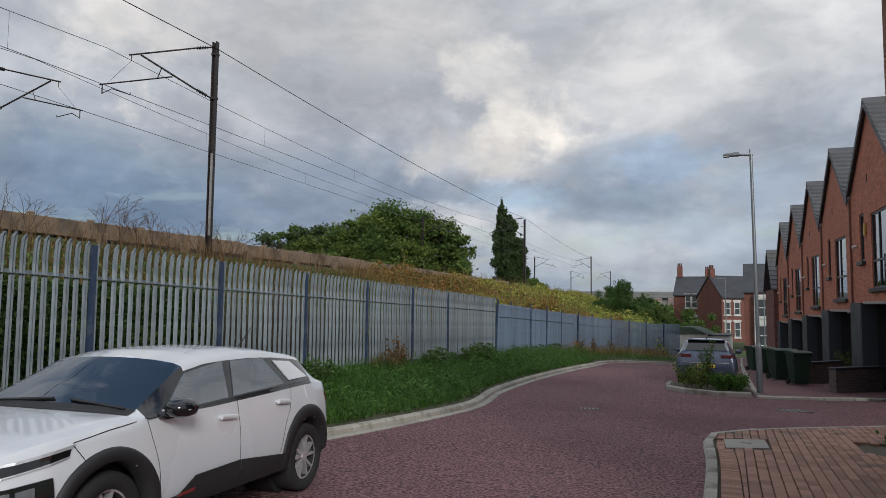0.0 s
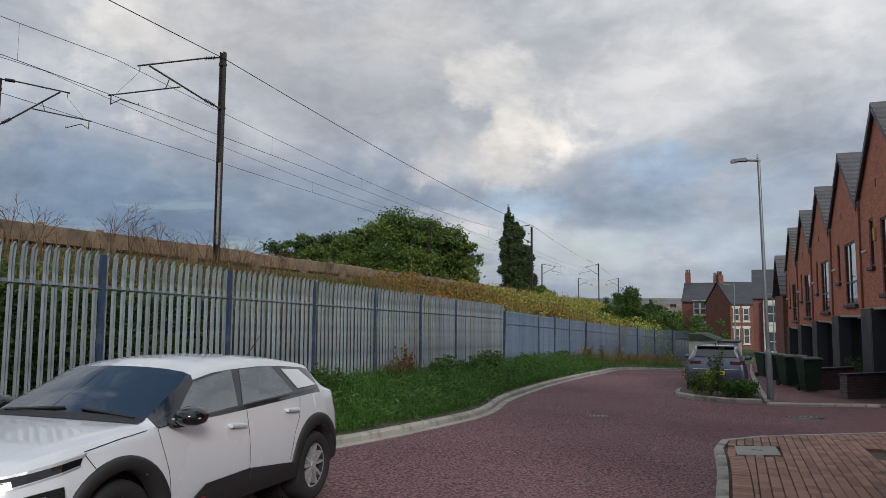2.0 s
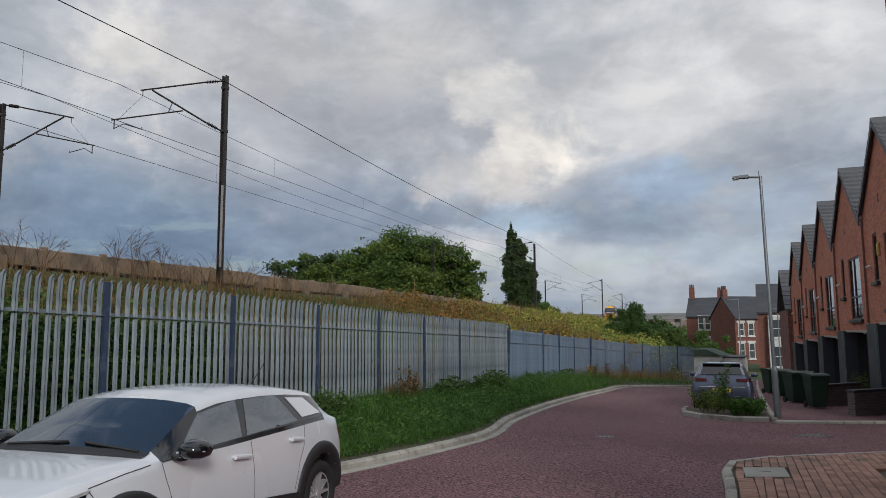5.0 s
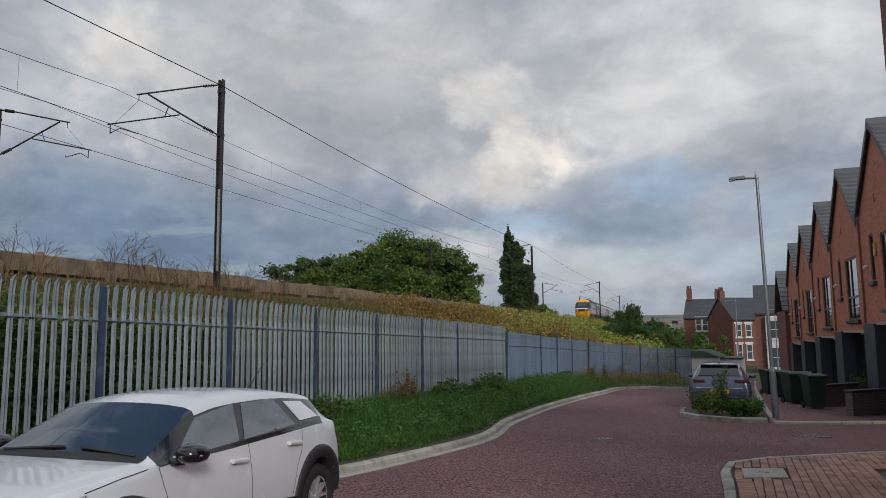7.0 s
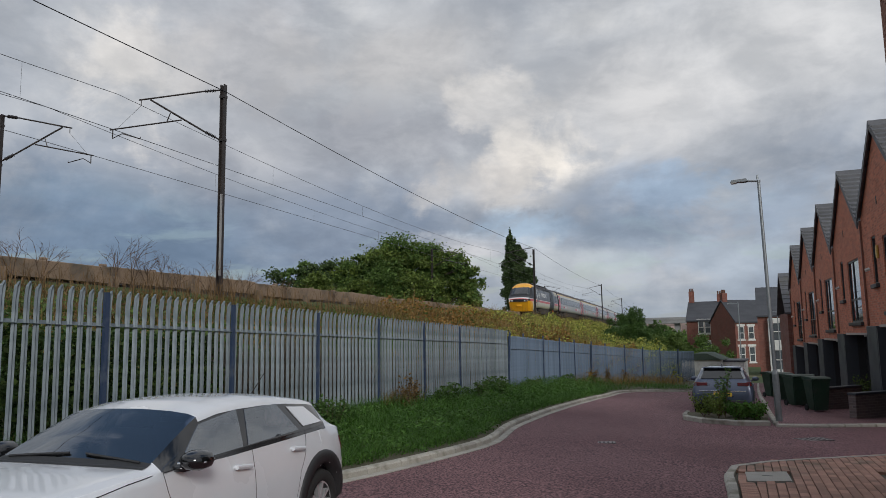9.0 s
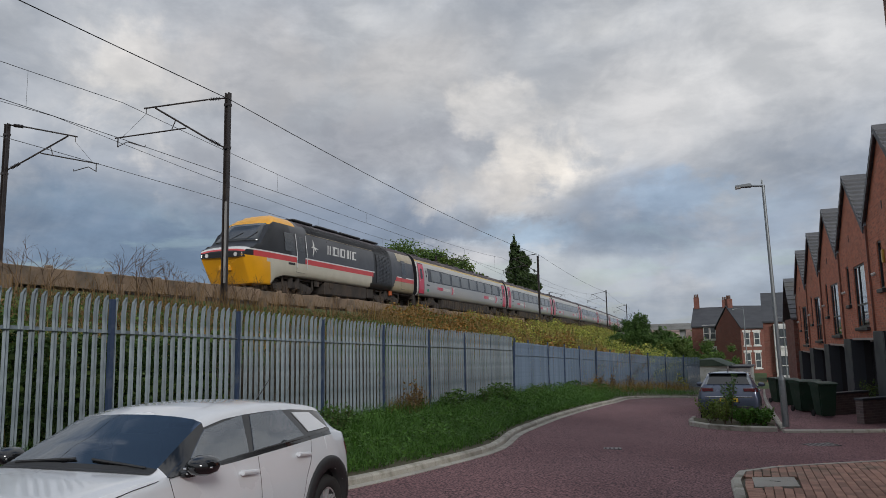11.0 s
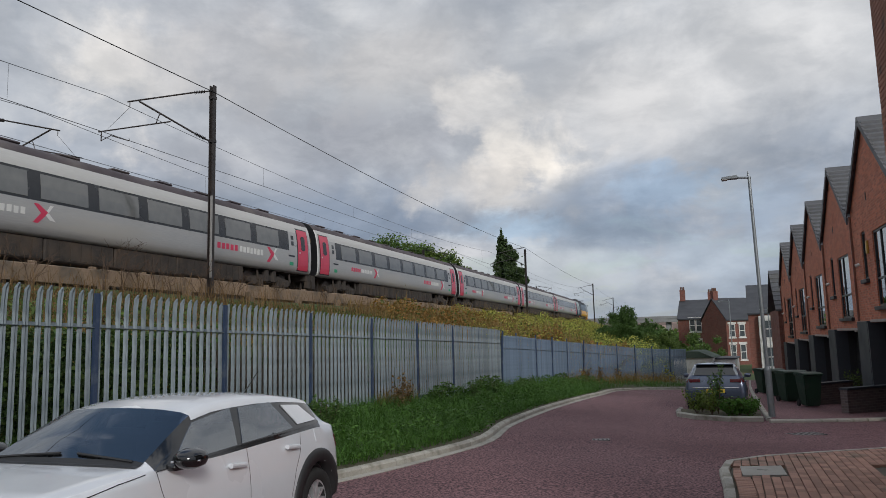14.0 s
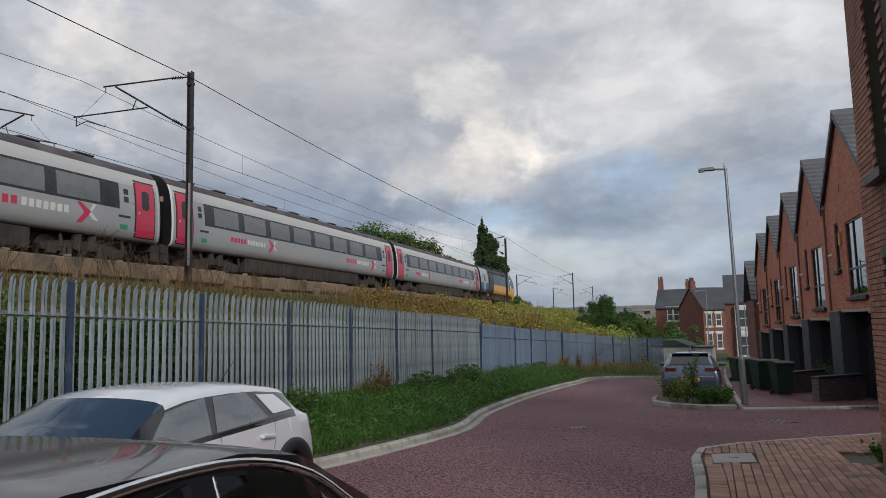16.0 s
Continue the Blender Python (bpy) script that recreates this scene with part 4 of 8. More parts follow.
def power_car(scheme):
    label = {"grey": "dark grey and cream diesel power car with yellow nose", "blue": "blue and yellow diesel power car with yellow nose"}[scheme]
    th = thing("power_car", label, "locomotive", None, "train")
    names = ["grey", "cream", "red", "white", "yellow", "black", "beige", "roof", "blue", "paleblue"]

    def color(y, z, c):
        if y < 4.2:
            top = nose_top(y)
            over = z > top - 0.02
            if scheme == "grey":
                if over:
                    if y < 0.06:
                        return "black"
                    if y < 0.30:
                        return "red" if y < 0.13 else "white"
                    return "yellow" if y > 1.95 else "black"
                if z < 1.66:
                    return "yellow" if y < 1.45 + (1.66 - z) * 0.25 else "cream"
                if z < 1.90:
                    return "black" if y < 0.6 else "red"
                if z < 1.98:
                    return "white"
                if z > 3.3 and y < 3.9:
                    return "yellow"
                return "black" if y < 3.3 else "grey"
            if z > 3.5:
                return "roof"
            if over:
                return "yellow" if y < 0.9 else "black"
            return "yellow" if z < 2.02 or y < 1.2 else "blue"
        if y > 17.65:
            return "black"
        if scheme == "grey":
            if z > 3.5:
                return "roof"
            if 11.9 < y < 14.3:
                return "black"
            if y > 14.3:
                d = y - 14.3
                if z > 2.92 and d > 0.9:
                    return "beige"
                if z < 1.90 - 0 and d > (1.9 - z) * 0 + (z - 1.0) * 0.7:
                    return "white" if z > 1.88 else "red" if z > 1.66 else "beige"
                if z < 1.98 and d > 0.7:
                    return "white"
                return "grey"
            if y > 11.9 - 0.6 * (1.96 - z) and z < 1.96:
                return "black"
            return "cream" if z < 1.66 else "red" if z < 1.90 else "white" if z < 1.96 else "grey"
        if z > 3.45:
            return "roof"
        if y > 14.4:
            return "paleblue" if z > 2.02 else "blue"
        if y > 12.2:
            return "black"
        return "yellow" if z < 2.02 else "blue"
    st = [0, 0.06, 0.12, 0.22, 0.35, 0.5, 0.7, 0.95, 1.15, 1.35, 1.6, 1.85, 2.1, 2.35, 2.6, 2.8, 3.0, 3.25, 3.5, 3.9, 4.2, 5, 6, 7, 8, 9, 10, 11.0, 11.2, 11.4, 11.6, 11.75, 11.9, 12.2, 13, 14.0, 14.3, 14.45, 14.6, 14.75, 14.9, 15.05, 15.3, 16, 17, 17.6, 17.7]
    part("body", hull(st, color, names, nose_shape), [T[n] for n in names], th)
    # windscreen, raked, one pane across
    bm = bmesh.new()
    rows = []
    for k in range(7):
        y = 1.02 + 0.86 * k / 6
        hw = 1.08 - 0.16 * k / 6
        rows.append([(bm.verts.new((hw * q, y - 0.012, nose_top(y) + 0.022 - 0.10 * abs(hw * q / 1.37) ** 3)), bm.verts.new((hw * q, y + 0.02, nose_top(y) - 0.03 - 0.10 * abs(hw * q / 1.37) ** 3))) for q in (-1, -0.66, -0.33, 0, 0.33, 0.66, 1)])
    for a, b in zip(rows, rows[1:]):
        for i in range(6):
            bm.faces.new((a[i][0], a[i + 1][0], b[i + 1][0], b[i][0]))
        for i in (0, 6):
            bm.faces.new((a[i][0], b[i][0], b[i][1], a[i][1]))
    for r_ in (rows[0], rows[-1]):
        for i in range(6):
            bm.faces.new((r_[i][0], r_[i + 1][0], r_[i + 1][1], r_[i][1]))
    bmesh.ops.recalc_face_normals(bm, faces=bm.faces[:])
    part("windscreen", bm, T["screen"], th, smooth=True)
    for x0, x1 in ((-0.5, 0.1), (0.4, 0.85)):
        bm = bmesh.new()
        tube(bm, (x0, 0.98, nose_top(0.98) + 0.04), (x1, 1.35, nose_top(1.35) + 0.05), 0.014)
        part("wiper", bm, T["black"], th)
    # lamp cluster: a dark recessed strip with round lamps
    bm = bmesh.new()
    pts = [(-1.14, 0.26), (-1.08, 0.06), (-0.9, -0.01), (0.9, -0.01), (1.08, 0.06), (1.14, 0.26)]
    lo = [bm.verts.new((x, y - 0.012, 1.58)) for x, y in pts]
    hi = [bm.verts.new((x, y - 0.012, 1.80)) for x, y in pts]
    for i in range(5):
        bm.faces.new((lo[i], lo[i + 1], hi[i + 1], hi[i]))
    part("lamp_panel", bm, T["black"], th)
    for x in (-0.95, -0.72, 0.72, 0.95):
        bm = bmesh.new()
        yy = 0.06 if abs(x) > 0.8 else 0.02
        tube(bm, (x, yy - 0.05, 1.69), (x, yy + 0.05, 1.69), 0.085, n=16)
        part("headlamp", bm, LAMP if x == -0.95 else T["white"], th, "lit headlamp" if x == -0.95 else "clear lamp glass")
    part("coupling_cover", boxm(-0.30, 0.30, 0.22, 0.5, 1.05, 1.3, 0.03), T["yellow"] if scheme == "grey" else T["yellow"], th)
    for s in (-1, 1):
        # cab side window, cab door with handrails
        part("cab_window", side_panel(bmesh.new(), 2.72, 3.38, 2.12, 2.98, 0.014, s, nz_=6), T["screen"], th)
        d = part("cab_door", side_panel(bmesh.new(), 3.72, 4.42, 1.22, 3.05, 0.012, s, nz_=8), T["grey" if scheme == "grey" else "blue"], th)
        part("door_window", side_panel(bmesh.new(), 3.88, 4.26, 2.2, 2.9, 0.02, s, 0.07), T["screen"], d)
        part("door_foot", side_panel(bmesh.new(), 3.72, 4.42, 1.23, 1.64, 0.016, s, nz_=2), T["cream" if scheme == "grey" else "yellow"], d)
        for y in (3.64, 4.52):
            bm = bmesh.new()
            tube(bm, (s * (side_x(1.5) + 0.06), y, 1.4), (s * (side_x(2.0) + 0.06), y, 2.0), 0.018)
            tube(bm, (s * (side_x(2.0) + 0.06), y, 2.0), (s * (side_x(3.0) + 0.05), y, 3.0), 0.018)
            part("handrail", bm, T["steel"], th, "bright steel handrail")
        # radiator grille
        g = part("radiator_grille", side_panel(bmesh.new(), 12.15, 14.05, 1.35, 3.02, 0.012, s, nz_=8), T["black"], th)
        bm = bmesh.new()
        for k in range(20):
            z = 1.42 + 0.08 * k
            side_panel(bm, 12.22, 13.98, z, z + 0.032, 0.035, s, nz_=1)
        for k in range(5):
            side_panel(bm, 12.2 + 0.44 * k, 12.23 + 0.44 * k, 1.38, 3.0, 0.04, s, nz_=6)
        part("slats", bm, T["grey"], g)
        # roof-side louvres
        bm = bmesh.new()
        for k in range(9):
            side_panel(bm, 4.8, 14.2, 3.16 + 0.052 * k, 3.185 + 0.052 * k, 0.025, s, nz_=1)
        part("louvres", bm, T["black"], th)
        part("cantrail_lip", side_panel(bmesh.new(), 4.7, 11.8, 3.14, 3.17, 0.02, s, nz_=1), T["beige" if scheme == "grey" else "blue"], th)
        d = part("guard_door", side_panel(bmesh.new(), 15.75, 16.45, 1.2, 3.0, 0.006, s, nz_=8), T["grey" if scheme == "grey" else "paleblue"], th)
        part("door_window", side_panel(bmesh.new(), 15.85, 16.4, 2.15, 2.85, 0.016, s, 0.07), T["screen"], d)
        if scheme == "grey":
            part("door_foot", side_panel(bmesh.new(), 15.75, 16.45, 1.22, 1.65, 0.012, s, nz_=2), T["beige"], d)
            part("door_stripe", side_panel(bmesh.new(), 15.75, 16.45, 1.67, 1.89, 0.012, s, nz_=2), T["red"], d)
            # lettering as plain bars
            def plate(shape, y0, z0, sc):
                """A flat cut-out on the body side; shape in units along the body and up, read from the side."""
                for poly in shape:
                    pts = [(y0 + p * sc if s > 0 else 16.4 - y0 - p * sc, z0 + q * sc) for p, q in poly]
                    lo, hi = [bm.verts.new((s * (side_x(z) + 0.001), y, z)) for y, z in pts], [bm.verts.new((s * (side_x(z) + 0.010), y, z)) for y, z in pts]
                    fs = [bm.faces.new(hi)] + [bm.faces.new((lo[q], lo[(q + 1) % len(pts)], hi[(q + 1) % len(pts)], hi[q])) for q in range(len(pts))]
                    bmesh.ops.recalc_face_normals(bm, faces=fs)
            bm = bmesh.new()
            for k, wd in enumerate((0.09, 0.30, 0.26, 0.22, 0.24, 0.28, 0.09, 0.24, 0.26)):
                x = 6.55 + sum((0.09, 0.30, 0.26, 0.22, 0.24, 0.28, 0.09, 0.24, 0.26)[:k]) + 0.13 * k
                plate([[(0, 0), (0.085, 0), (0.185, 0.46), (0.10, 0.46)]], x, 2.36, 1.0)
                if wd > 0.1:
                    plate([[(wd, 0), (wd + 0.07, 0), (wd + 0.17, 0.46), (wd + 0.10, 0.46)]] if k % 2 else [[(0.10, 0), (wd + 0.06, 0), (wd + 0.075, 0.07), (0.115, 0.07)], [(0.20, 0.39), (wd + 0.14, 0.39), (wd + 0.155, 0.46), (0.215, 0.46)]], x + 0.012, 2.36, 1.0)
            part("lettering", bm, T["white"], th, "white slanted lettering bars")
            bm = bmesh.new()
            plate([[(0.0, 0.42), (0.22, 0.36), (0.30, 0.44), (0.22, 0.50)], [(0.22, 0.36), (0.14, -0.08), (0.30, 0.20), (0.34, 0.40)], [(0.22, 0.48), (0.34, 0.42), (0.36, 0.62), (0.26, 0.86)], [(0.32, 0.38), (0.58, 0.18), (0.46, 0.36), (0.80, 0.36), (0.36, 0.48)]], 5.0, 2.18, 0.85)
            part("bird_mark", bm, T["white"], th, "small white painted bird")
            part("number_bar", side_panel(bmesh.new(), 3.0, 3.55, 1.52, 1.62, 0.010, s, nz_=1), T["black"], th)
        for y in (5.6, 7.0):
            part("step_box", boxm(s * 1.2 - 0.05, s * 1.2 + 0.05, y, y + 0.3, 0.7, 0.95), T["under"], th)
        part("cable_box", boxm(s * 1.22 - 0.05, s * 1.22 + 0.05, 14.2, 14.5, 0.75, 1.0, 0.02), T["orange"], th)
    part("underframe", boxm(-1.05, 1.05, 2.5, 17.7, 0.9, 1.08), T["under"], th)
    part("fuel_tank", boxm(-1.2, 1.2, 6.6, 11.2, 0.35, 1.02, 0.06), T["under"], th)
    part("skirt", boxm(-1.15, 1.15, 11.4, 12.2, 0.45, 1.02, 0.04), T["under"], th)
    bogie(th, 3.9, 2.6, 0.51)
    bogie(th, 14.2, 2.6, 0.51)
    for y0, y1 in ((4.6, 6.4), (6.8, 9.0), (9.3, 11.7), (12.2, 14.0)):
        part("roof_grille", boxm(-0.6, 0.6, y0, y1, 3.82, 3.93, 0.04), T["black"], th)
    part("gangway", boxm(-0.62, 0.62, 17.65, 17.95, 1.05, 3.35, 0.03), T["black"], th)
    return th


TRAIN_V, TRAIN_S0 = 27.27, 34.6  # speed; place of the first coupling along the line at 11.3 s
lead = power_car("grey")
first_class, plain = coach(True), coach(False)
coaches = [first_class, copy_thing(first_class, Matrix.Identity(4)), plain]
for k in range(4):
    coaches.append(copy_thing(plain, Matrix.Identity(4)))
tail = power_car("blue")


def place_on_track(s0, s1, rev=False):
    """Pose of a vehicle whose ends lie at s0 and s1 along the line."""
    a, b = Vector((track_x(s0), s0, RAIL_Z)), Vector((track_x(s1), s1, RAIL_Z))
    yaw = math.degrees(math.atan2(-(b.x - a.x), b.y - a.y))
    return pose(*b, 0, 0, yaw + 180) if rev else pose(*a, 0, 0, yaw)


def train_rows(o0, o1, rev=False):
    rows = []
    for k in range(33):
        t = k / 2
        u = min(max(t, 6.0), 16.0) - 11.3
        # the train slows a little as it draws near, then picks up again
        s = TRAIN_S0 - TRAIN_V * (t - 11.3) + ((-0.0173 * u - 0.046) * u + 0.67) * u - 0.40
        rows.append((t, place_on_track(s + o0, s + o1, rev)))
    return rows


# ---- houses ----
H = {
    "brick": brickwork("orange red brickwork", (0.62, 0.215, 0.118), (0.44, 0.150, 0.086), (0.46, 0.26, 0.19)),
    "brick_x": brickwork("orange red brickwork of side walls", (0.62, 0.215, 0.118), (0.44, 0.150, 0.086), (0.46, 0.26, 0.19)),
    "old": brickwork("dark old red brickwork", (0.25, 0.088, 0.062), (0.15, 0.058, 0.044), (0.20, 0.14, 0.11)),
    "old_x": brickwork("dark old red brickwork of gables", (0.25, 0.088, 0.062), (0.15, 0.058, 0.044), (0.20, 0.14, 0.11)),
    "dark": brickwork("dark brown wall brick", (0.145, 0.115, 0.110), (0.09, 0.072, 0.070), (0.17, 0.15, 0.14)),
    "tile": mat("dark grey concrete roof tile", (0.115, 0.116, 0.122), (0.075, 0.076, 0.082), rough=0.6, s1=1.5, s2=20, rnd=0.12, c3=(0.085, 0.082, 0.075), s3=1.5),
    "slate": mat("blue grey slate", (0.055, 0.057, 0.064), (0.034, 0.036, 0.042), rough=0.6, s1=0.6, s2=6, stretch=(1, 1, 4)),
    "clad": mat("blue grey cladding", (0.036, 0.042, 0.052), (0.026, 0.031, 0.039), rough=0.5, s1=1.2, s2=20, bump=0.03),
    # gate timber; the same black also paints the shade inside the car ports
    "gate": mat("black for gate timber and port shade", (0.012, 0.012, 0.014), (0.020, 0.020, 0.022), rough=0.6),
    "frame": mat("dark grey window frame", (0.022, 0.024, 0.028), (0.03, 0.032, 0.036), rough=0.4, bump=0),
    "sill": mat("black sill", (0.015, 0.015, 0.017), (0.024, 0.024, 0.026), rough=0.5),
    "white": mat("white painted joinery", (0.70, 0.69, 0.66), (0.58, 0.57, 0.54), rough=0.5, c3=(0.45, 0.43, 0.38), s3=2),
    "pane": mat("reflecting house window", (0.05, 0.06, 0.07), (0.09, 0.10, 0.11), rough=0.03, s1=0.8, s2=2, bump=0, spec=1.0),
    "curtain": mat("pale blind", (0.62, 0.63, 0.63), (0.5, 0.51, 0.52), rough=0.9),
    "glass": glass("clear house glass", (0.62, 0.66, 0.66), 0.10),
    # room dimness put into a flat grey
    "room": mat("grey for dim rooms", (0.16, 0.15, 0.14), rough=0.9),
    "pipe": mat("grey downpipe", (0.16, 0.14, 0.13), (0.11, 0.10, 0.09), rough=0.5),
    "redpipe": mat("red brown downpipe", (0.22, 0.09, 0.06), (0.16, 0.065, 0.045), rough=0.5),
    "palepipe": mat("pale trim", (0.42, 0.36, 0.33), (0.33, 0.28, 0.26), rough=0.6),
    "red": mat("red front door", (0.45, 0.03, 0.03), (0.34, 0.02, 0.02), rough=0.4),
    "chim": mat("chimney pot clay", (0.13, 0.065, 0.045), rough=0.8),
    "yellowbox": mat("yellow alarm box", (0.55, 0.33, 0.06), rough=0.5),
}


def window(parent, y0, y1, z0, z1, split_y=(), split_z=(), x=0.10, f=0.06, curtain=0.0):
    w = new("window")
    w.parent = parent
    w.location = (x, 0, 0)
    bm = bmesh.new()
    box(bm, 0, 0.07, y0, y0 + f, z0, z1), box(bm, 0, 0.07, y1 - f, y1, z0, z1)
    box(bm, 0, 0.07, y0 + f, y1 - f, z0, z0 + f), box(bm, 0, 0.07, y0 + f, y1 - f, z1 - f, z1)
    for q in split_y:
        box(bm, 0, 0.07, q - f / 2, q + f / 2, z0 + f, z1 - f)
    for q in split_z:
        box(bm, -0.002, 0.068, y0 + f, y1 - f, q - f / 2, q + f / 2)
    part("window_frame", bm, H["frame"], w)
    ys_, zs_ = [y0 + f, *split_y, y1 - f], [z0 + f, *split_z, z1 - f]
    for a, b in zip(ys_, ys_[1:]):
        for c, d in zip(zs_, zs_[1:]):
            part("pane", boxm(0.03, 0.036, a, b, c, d), H["glass"] if curtain else H["pane"], w)
    if curtain:
        # board added behind the glass, its grey standing in for a dim room
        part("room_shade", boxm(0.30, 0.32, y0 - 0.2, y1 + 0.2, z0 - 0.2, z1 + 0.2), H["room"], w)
        bm = bmesh.new()
        n = max(2, int(curtain / 0.07))
        fold = [(y0 + f + curtain * k / n, 0.10 + (0.03 if k % 2 else 0.0)) for k in range(n + 1)]
        lo, hi = [bm.verts.new((q, p, z0 + 0.02)) for p, q in fold], [bm.verts.new((q, p, z1 - 0.02)) for p, q in fold]
        for k in range(n):
            bm.faces.new((lo[k], lo[k + 1], hi[k + 1], hi[k]))
        part("curtain", bm, H["curtain"], w, "pale curtain behind the glass")
    return w


def tile_courses(parent, W, eave, apex, x0, x1, half, n=12, over=0.12):
    """Both slopes of a roof whose ridge runs along x, laid in stepped courses."""
    for s in (-1, 1):
        for k in range(n):
            f0, f1 = k / n, (k + 1) / n
            ya, yb = W / 2 + s * half * (1 - f0), W / 2 + s * half * (1 - f1)
            za, zb = eave + (apex - eave) * f0, eave + (apex - eave) * f1
            poly = [(ya + s * 0.03, za + 0.01), (yb, zb + 0.0), (yb, zb + 0.05), (ya + s * 0.03, za + 0.125)]
            bm = bmesh.new()
            prism(bm, poly, "x", x0, x1)
            part("tile_course", bm, H["tile"], parent)
            bm = bmesh.new()
            prism(bm, [(ya, za - 0.10), (yb, zb - 0.10), (yb, zb + 0.10), (ya + s * 0.02, za + 0.13)], "x", x0 - 0.05, x0 - 0.004)
            part("verge_tile", bm, H["tile"], parent)
    bm = bmesh.new()
    prism(bm, [(W / 2 - 0.16, apex - 0.02), (W / 2 + 0.16, apex - 0.02), (W / 2 + 0.05, apex + 0.15), (W / 2 - 0.05, apex + 0.15)], "x", x0 - 0.06, x1)
    part("ridge_tile", bm, H["tile"], parent)


def row_house(m, near=False):
    """A gable-fronted brick house over a car port; x: depth, y: along the street."""
    W, D, EV, AP = 6.0, 9.0, 6.3, 8.64
    th = thing("brick_house", "orange red brick gabled house over a dark car port", "house", m, "brick row")
    w0, w1, zs0, zs1 = 0.95, 3.10, 3.15, 5.35
    n0, n1, nz0, nz1 = 4.05, 4.68, 4.02, 5.50
    op = 4.35
    bm = bmesh.new()
    wall_with_holes(bm, "x", 0.0, 0.3, 0.02, W - 0.02, -0.6, EV, [(0.3, op, -0.6, 2.7), (w0, w1, zs0, zs1), (n0, n1, nz0, nz1)])
    part("front_wall", bm, H["brick"], th)
    bm = bmesh.new()
    prism(bm, [(0.02, EV), (W - 0.02, EV), (W / 2, AP - 0.02)], "x", 0.0, 0.3)
    part("gable", bm, H["brick"], th)
    for y in (0.0, W - 0.25):
        part("side_wall", boxm(0.302, D, y + 0.02, y + 0.23, -0.6, EV), H["brick_x"], th)
    part("back_wall", boxm(D, D + 0.3, 0.02, W - 0.02, -0.6, EV), H["brick"], th)
    # ceiling, back, floor and added linings are black to paint the port's shade
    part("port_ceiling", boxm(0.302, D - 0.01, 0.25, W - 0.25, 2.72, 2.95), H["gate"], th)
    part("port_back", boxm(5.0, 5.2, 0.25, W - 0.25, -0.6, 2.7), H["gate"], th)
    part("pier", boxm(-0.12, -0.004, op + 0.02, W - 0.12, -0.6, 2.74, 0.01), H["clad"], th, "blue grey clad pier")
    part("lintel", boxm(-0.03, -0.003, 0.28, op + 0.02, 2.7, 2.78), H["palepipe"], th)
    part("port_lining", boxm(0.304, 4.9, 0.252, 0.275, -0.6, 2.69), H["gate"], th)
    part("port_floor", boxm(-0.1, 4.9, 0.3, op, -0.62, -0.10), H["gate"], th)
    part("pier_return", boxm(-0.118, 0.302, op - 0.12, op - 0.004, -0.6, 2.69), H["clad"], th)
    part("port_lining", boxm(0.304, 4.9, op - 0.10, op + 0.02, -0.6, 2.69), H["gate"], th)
    g = new("gate")
    g.parent = th
    for k in range(28):
        y = 0.34 + k * 0.143
        part("slat", boxm(0.55, 0.58, y, y + 0.105, -0.3, 2.66), H["gate"], g)
    part("gate_rail", boxm(0.582, 0.615, 0.32, op - 0.02, 1.1, 1.2), H["gate"], g)
    part("port_lamp", boxm(0.02, 0.14, 1.0, 1.2, 2.65, 2.70), H["white"], th)
    window(th, w0, w1, zs0, zs1, ((w0 + w1) / 2 + 0.25,), (zs0 + 0.8,), 0.035, curtain=0.55)
    window(th, n0, n1, nz0, nz1, (), (), 0.035, curtain=0.14)
    # slab added inside the house in the same dim grey
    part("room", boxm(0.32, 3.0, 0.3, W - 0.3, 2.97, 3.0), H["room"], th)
    part("sill", boxm(-0.10, 0.12, w0 - 0.12, w1 + 0.12, zs0 - 0.12, zs0 - 0.004, 0.01), H["sill"], th)
    part("sill", boxm(-0.10, 0.12, n0 - 0.12, n1 + 0.12, nz0 - 0.12, nz0 - 0.004, 0.01), H["sill"], th)
    part("downpipe", boxm(-0.07, -0.01, W - 0.09, W - 0.03, 2.75, EV - 0.1), H["redpipe"], th)
    part("pale_trim", boxm(-0.06, -0.004, W - 0.02, W + 0.04, -0.5, 2.7), H["palepipe"], th)
    part("vent", boxm(-0.01, 0.0, 3.4, 3.5, 6.35, 6.6), H["gate"], th)
    bm = bmesh.new()
    tube(bm, (-0.02, 5.15, 4.55), (-0.14, 5.15, 4.5), 0.05)
    part("wall_lamp", bm, H["white"], th)
    tile_courses(th, W, EV, AP, -0.08, D + 0.3, 3.0)
    part("valley", boxm(-0.05, D + 0.3, -0.08, 0.08, EV - 0.08, EV + 0.03), H["sill"], th)
    return th


first = row_house(pose(4.61 - 0.035 * 21.4, 21.4, -0.80, 0, 0, 2.0))
for k in range(1, 5):
    y = 21.4 + 6.0 * k
    copy_thing(first, pose(4.61 - 0.035 * y, y, -0.80 - 0.25 * k, 0, 0, 2.0))
part("alarm_box", boxm(-0.07, -0.003, 3.65, 3.83, 4.75, 5.15, 0.02), H["yellowbox"], first, "dull yellow alarm box")


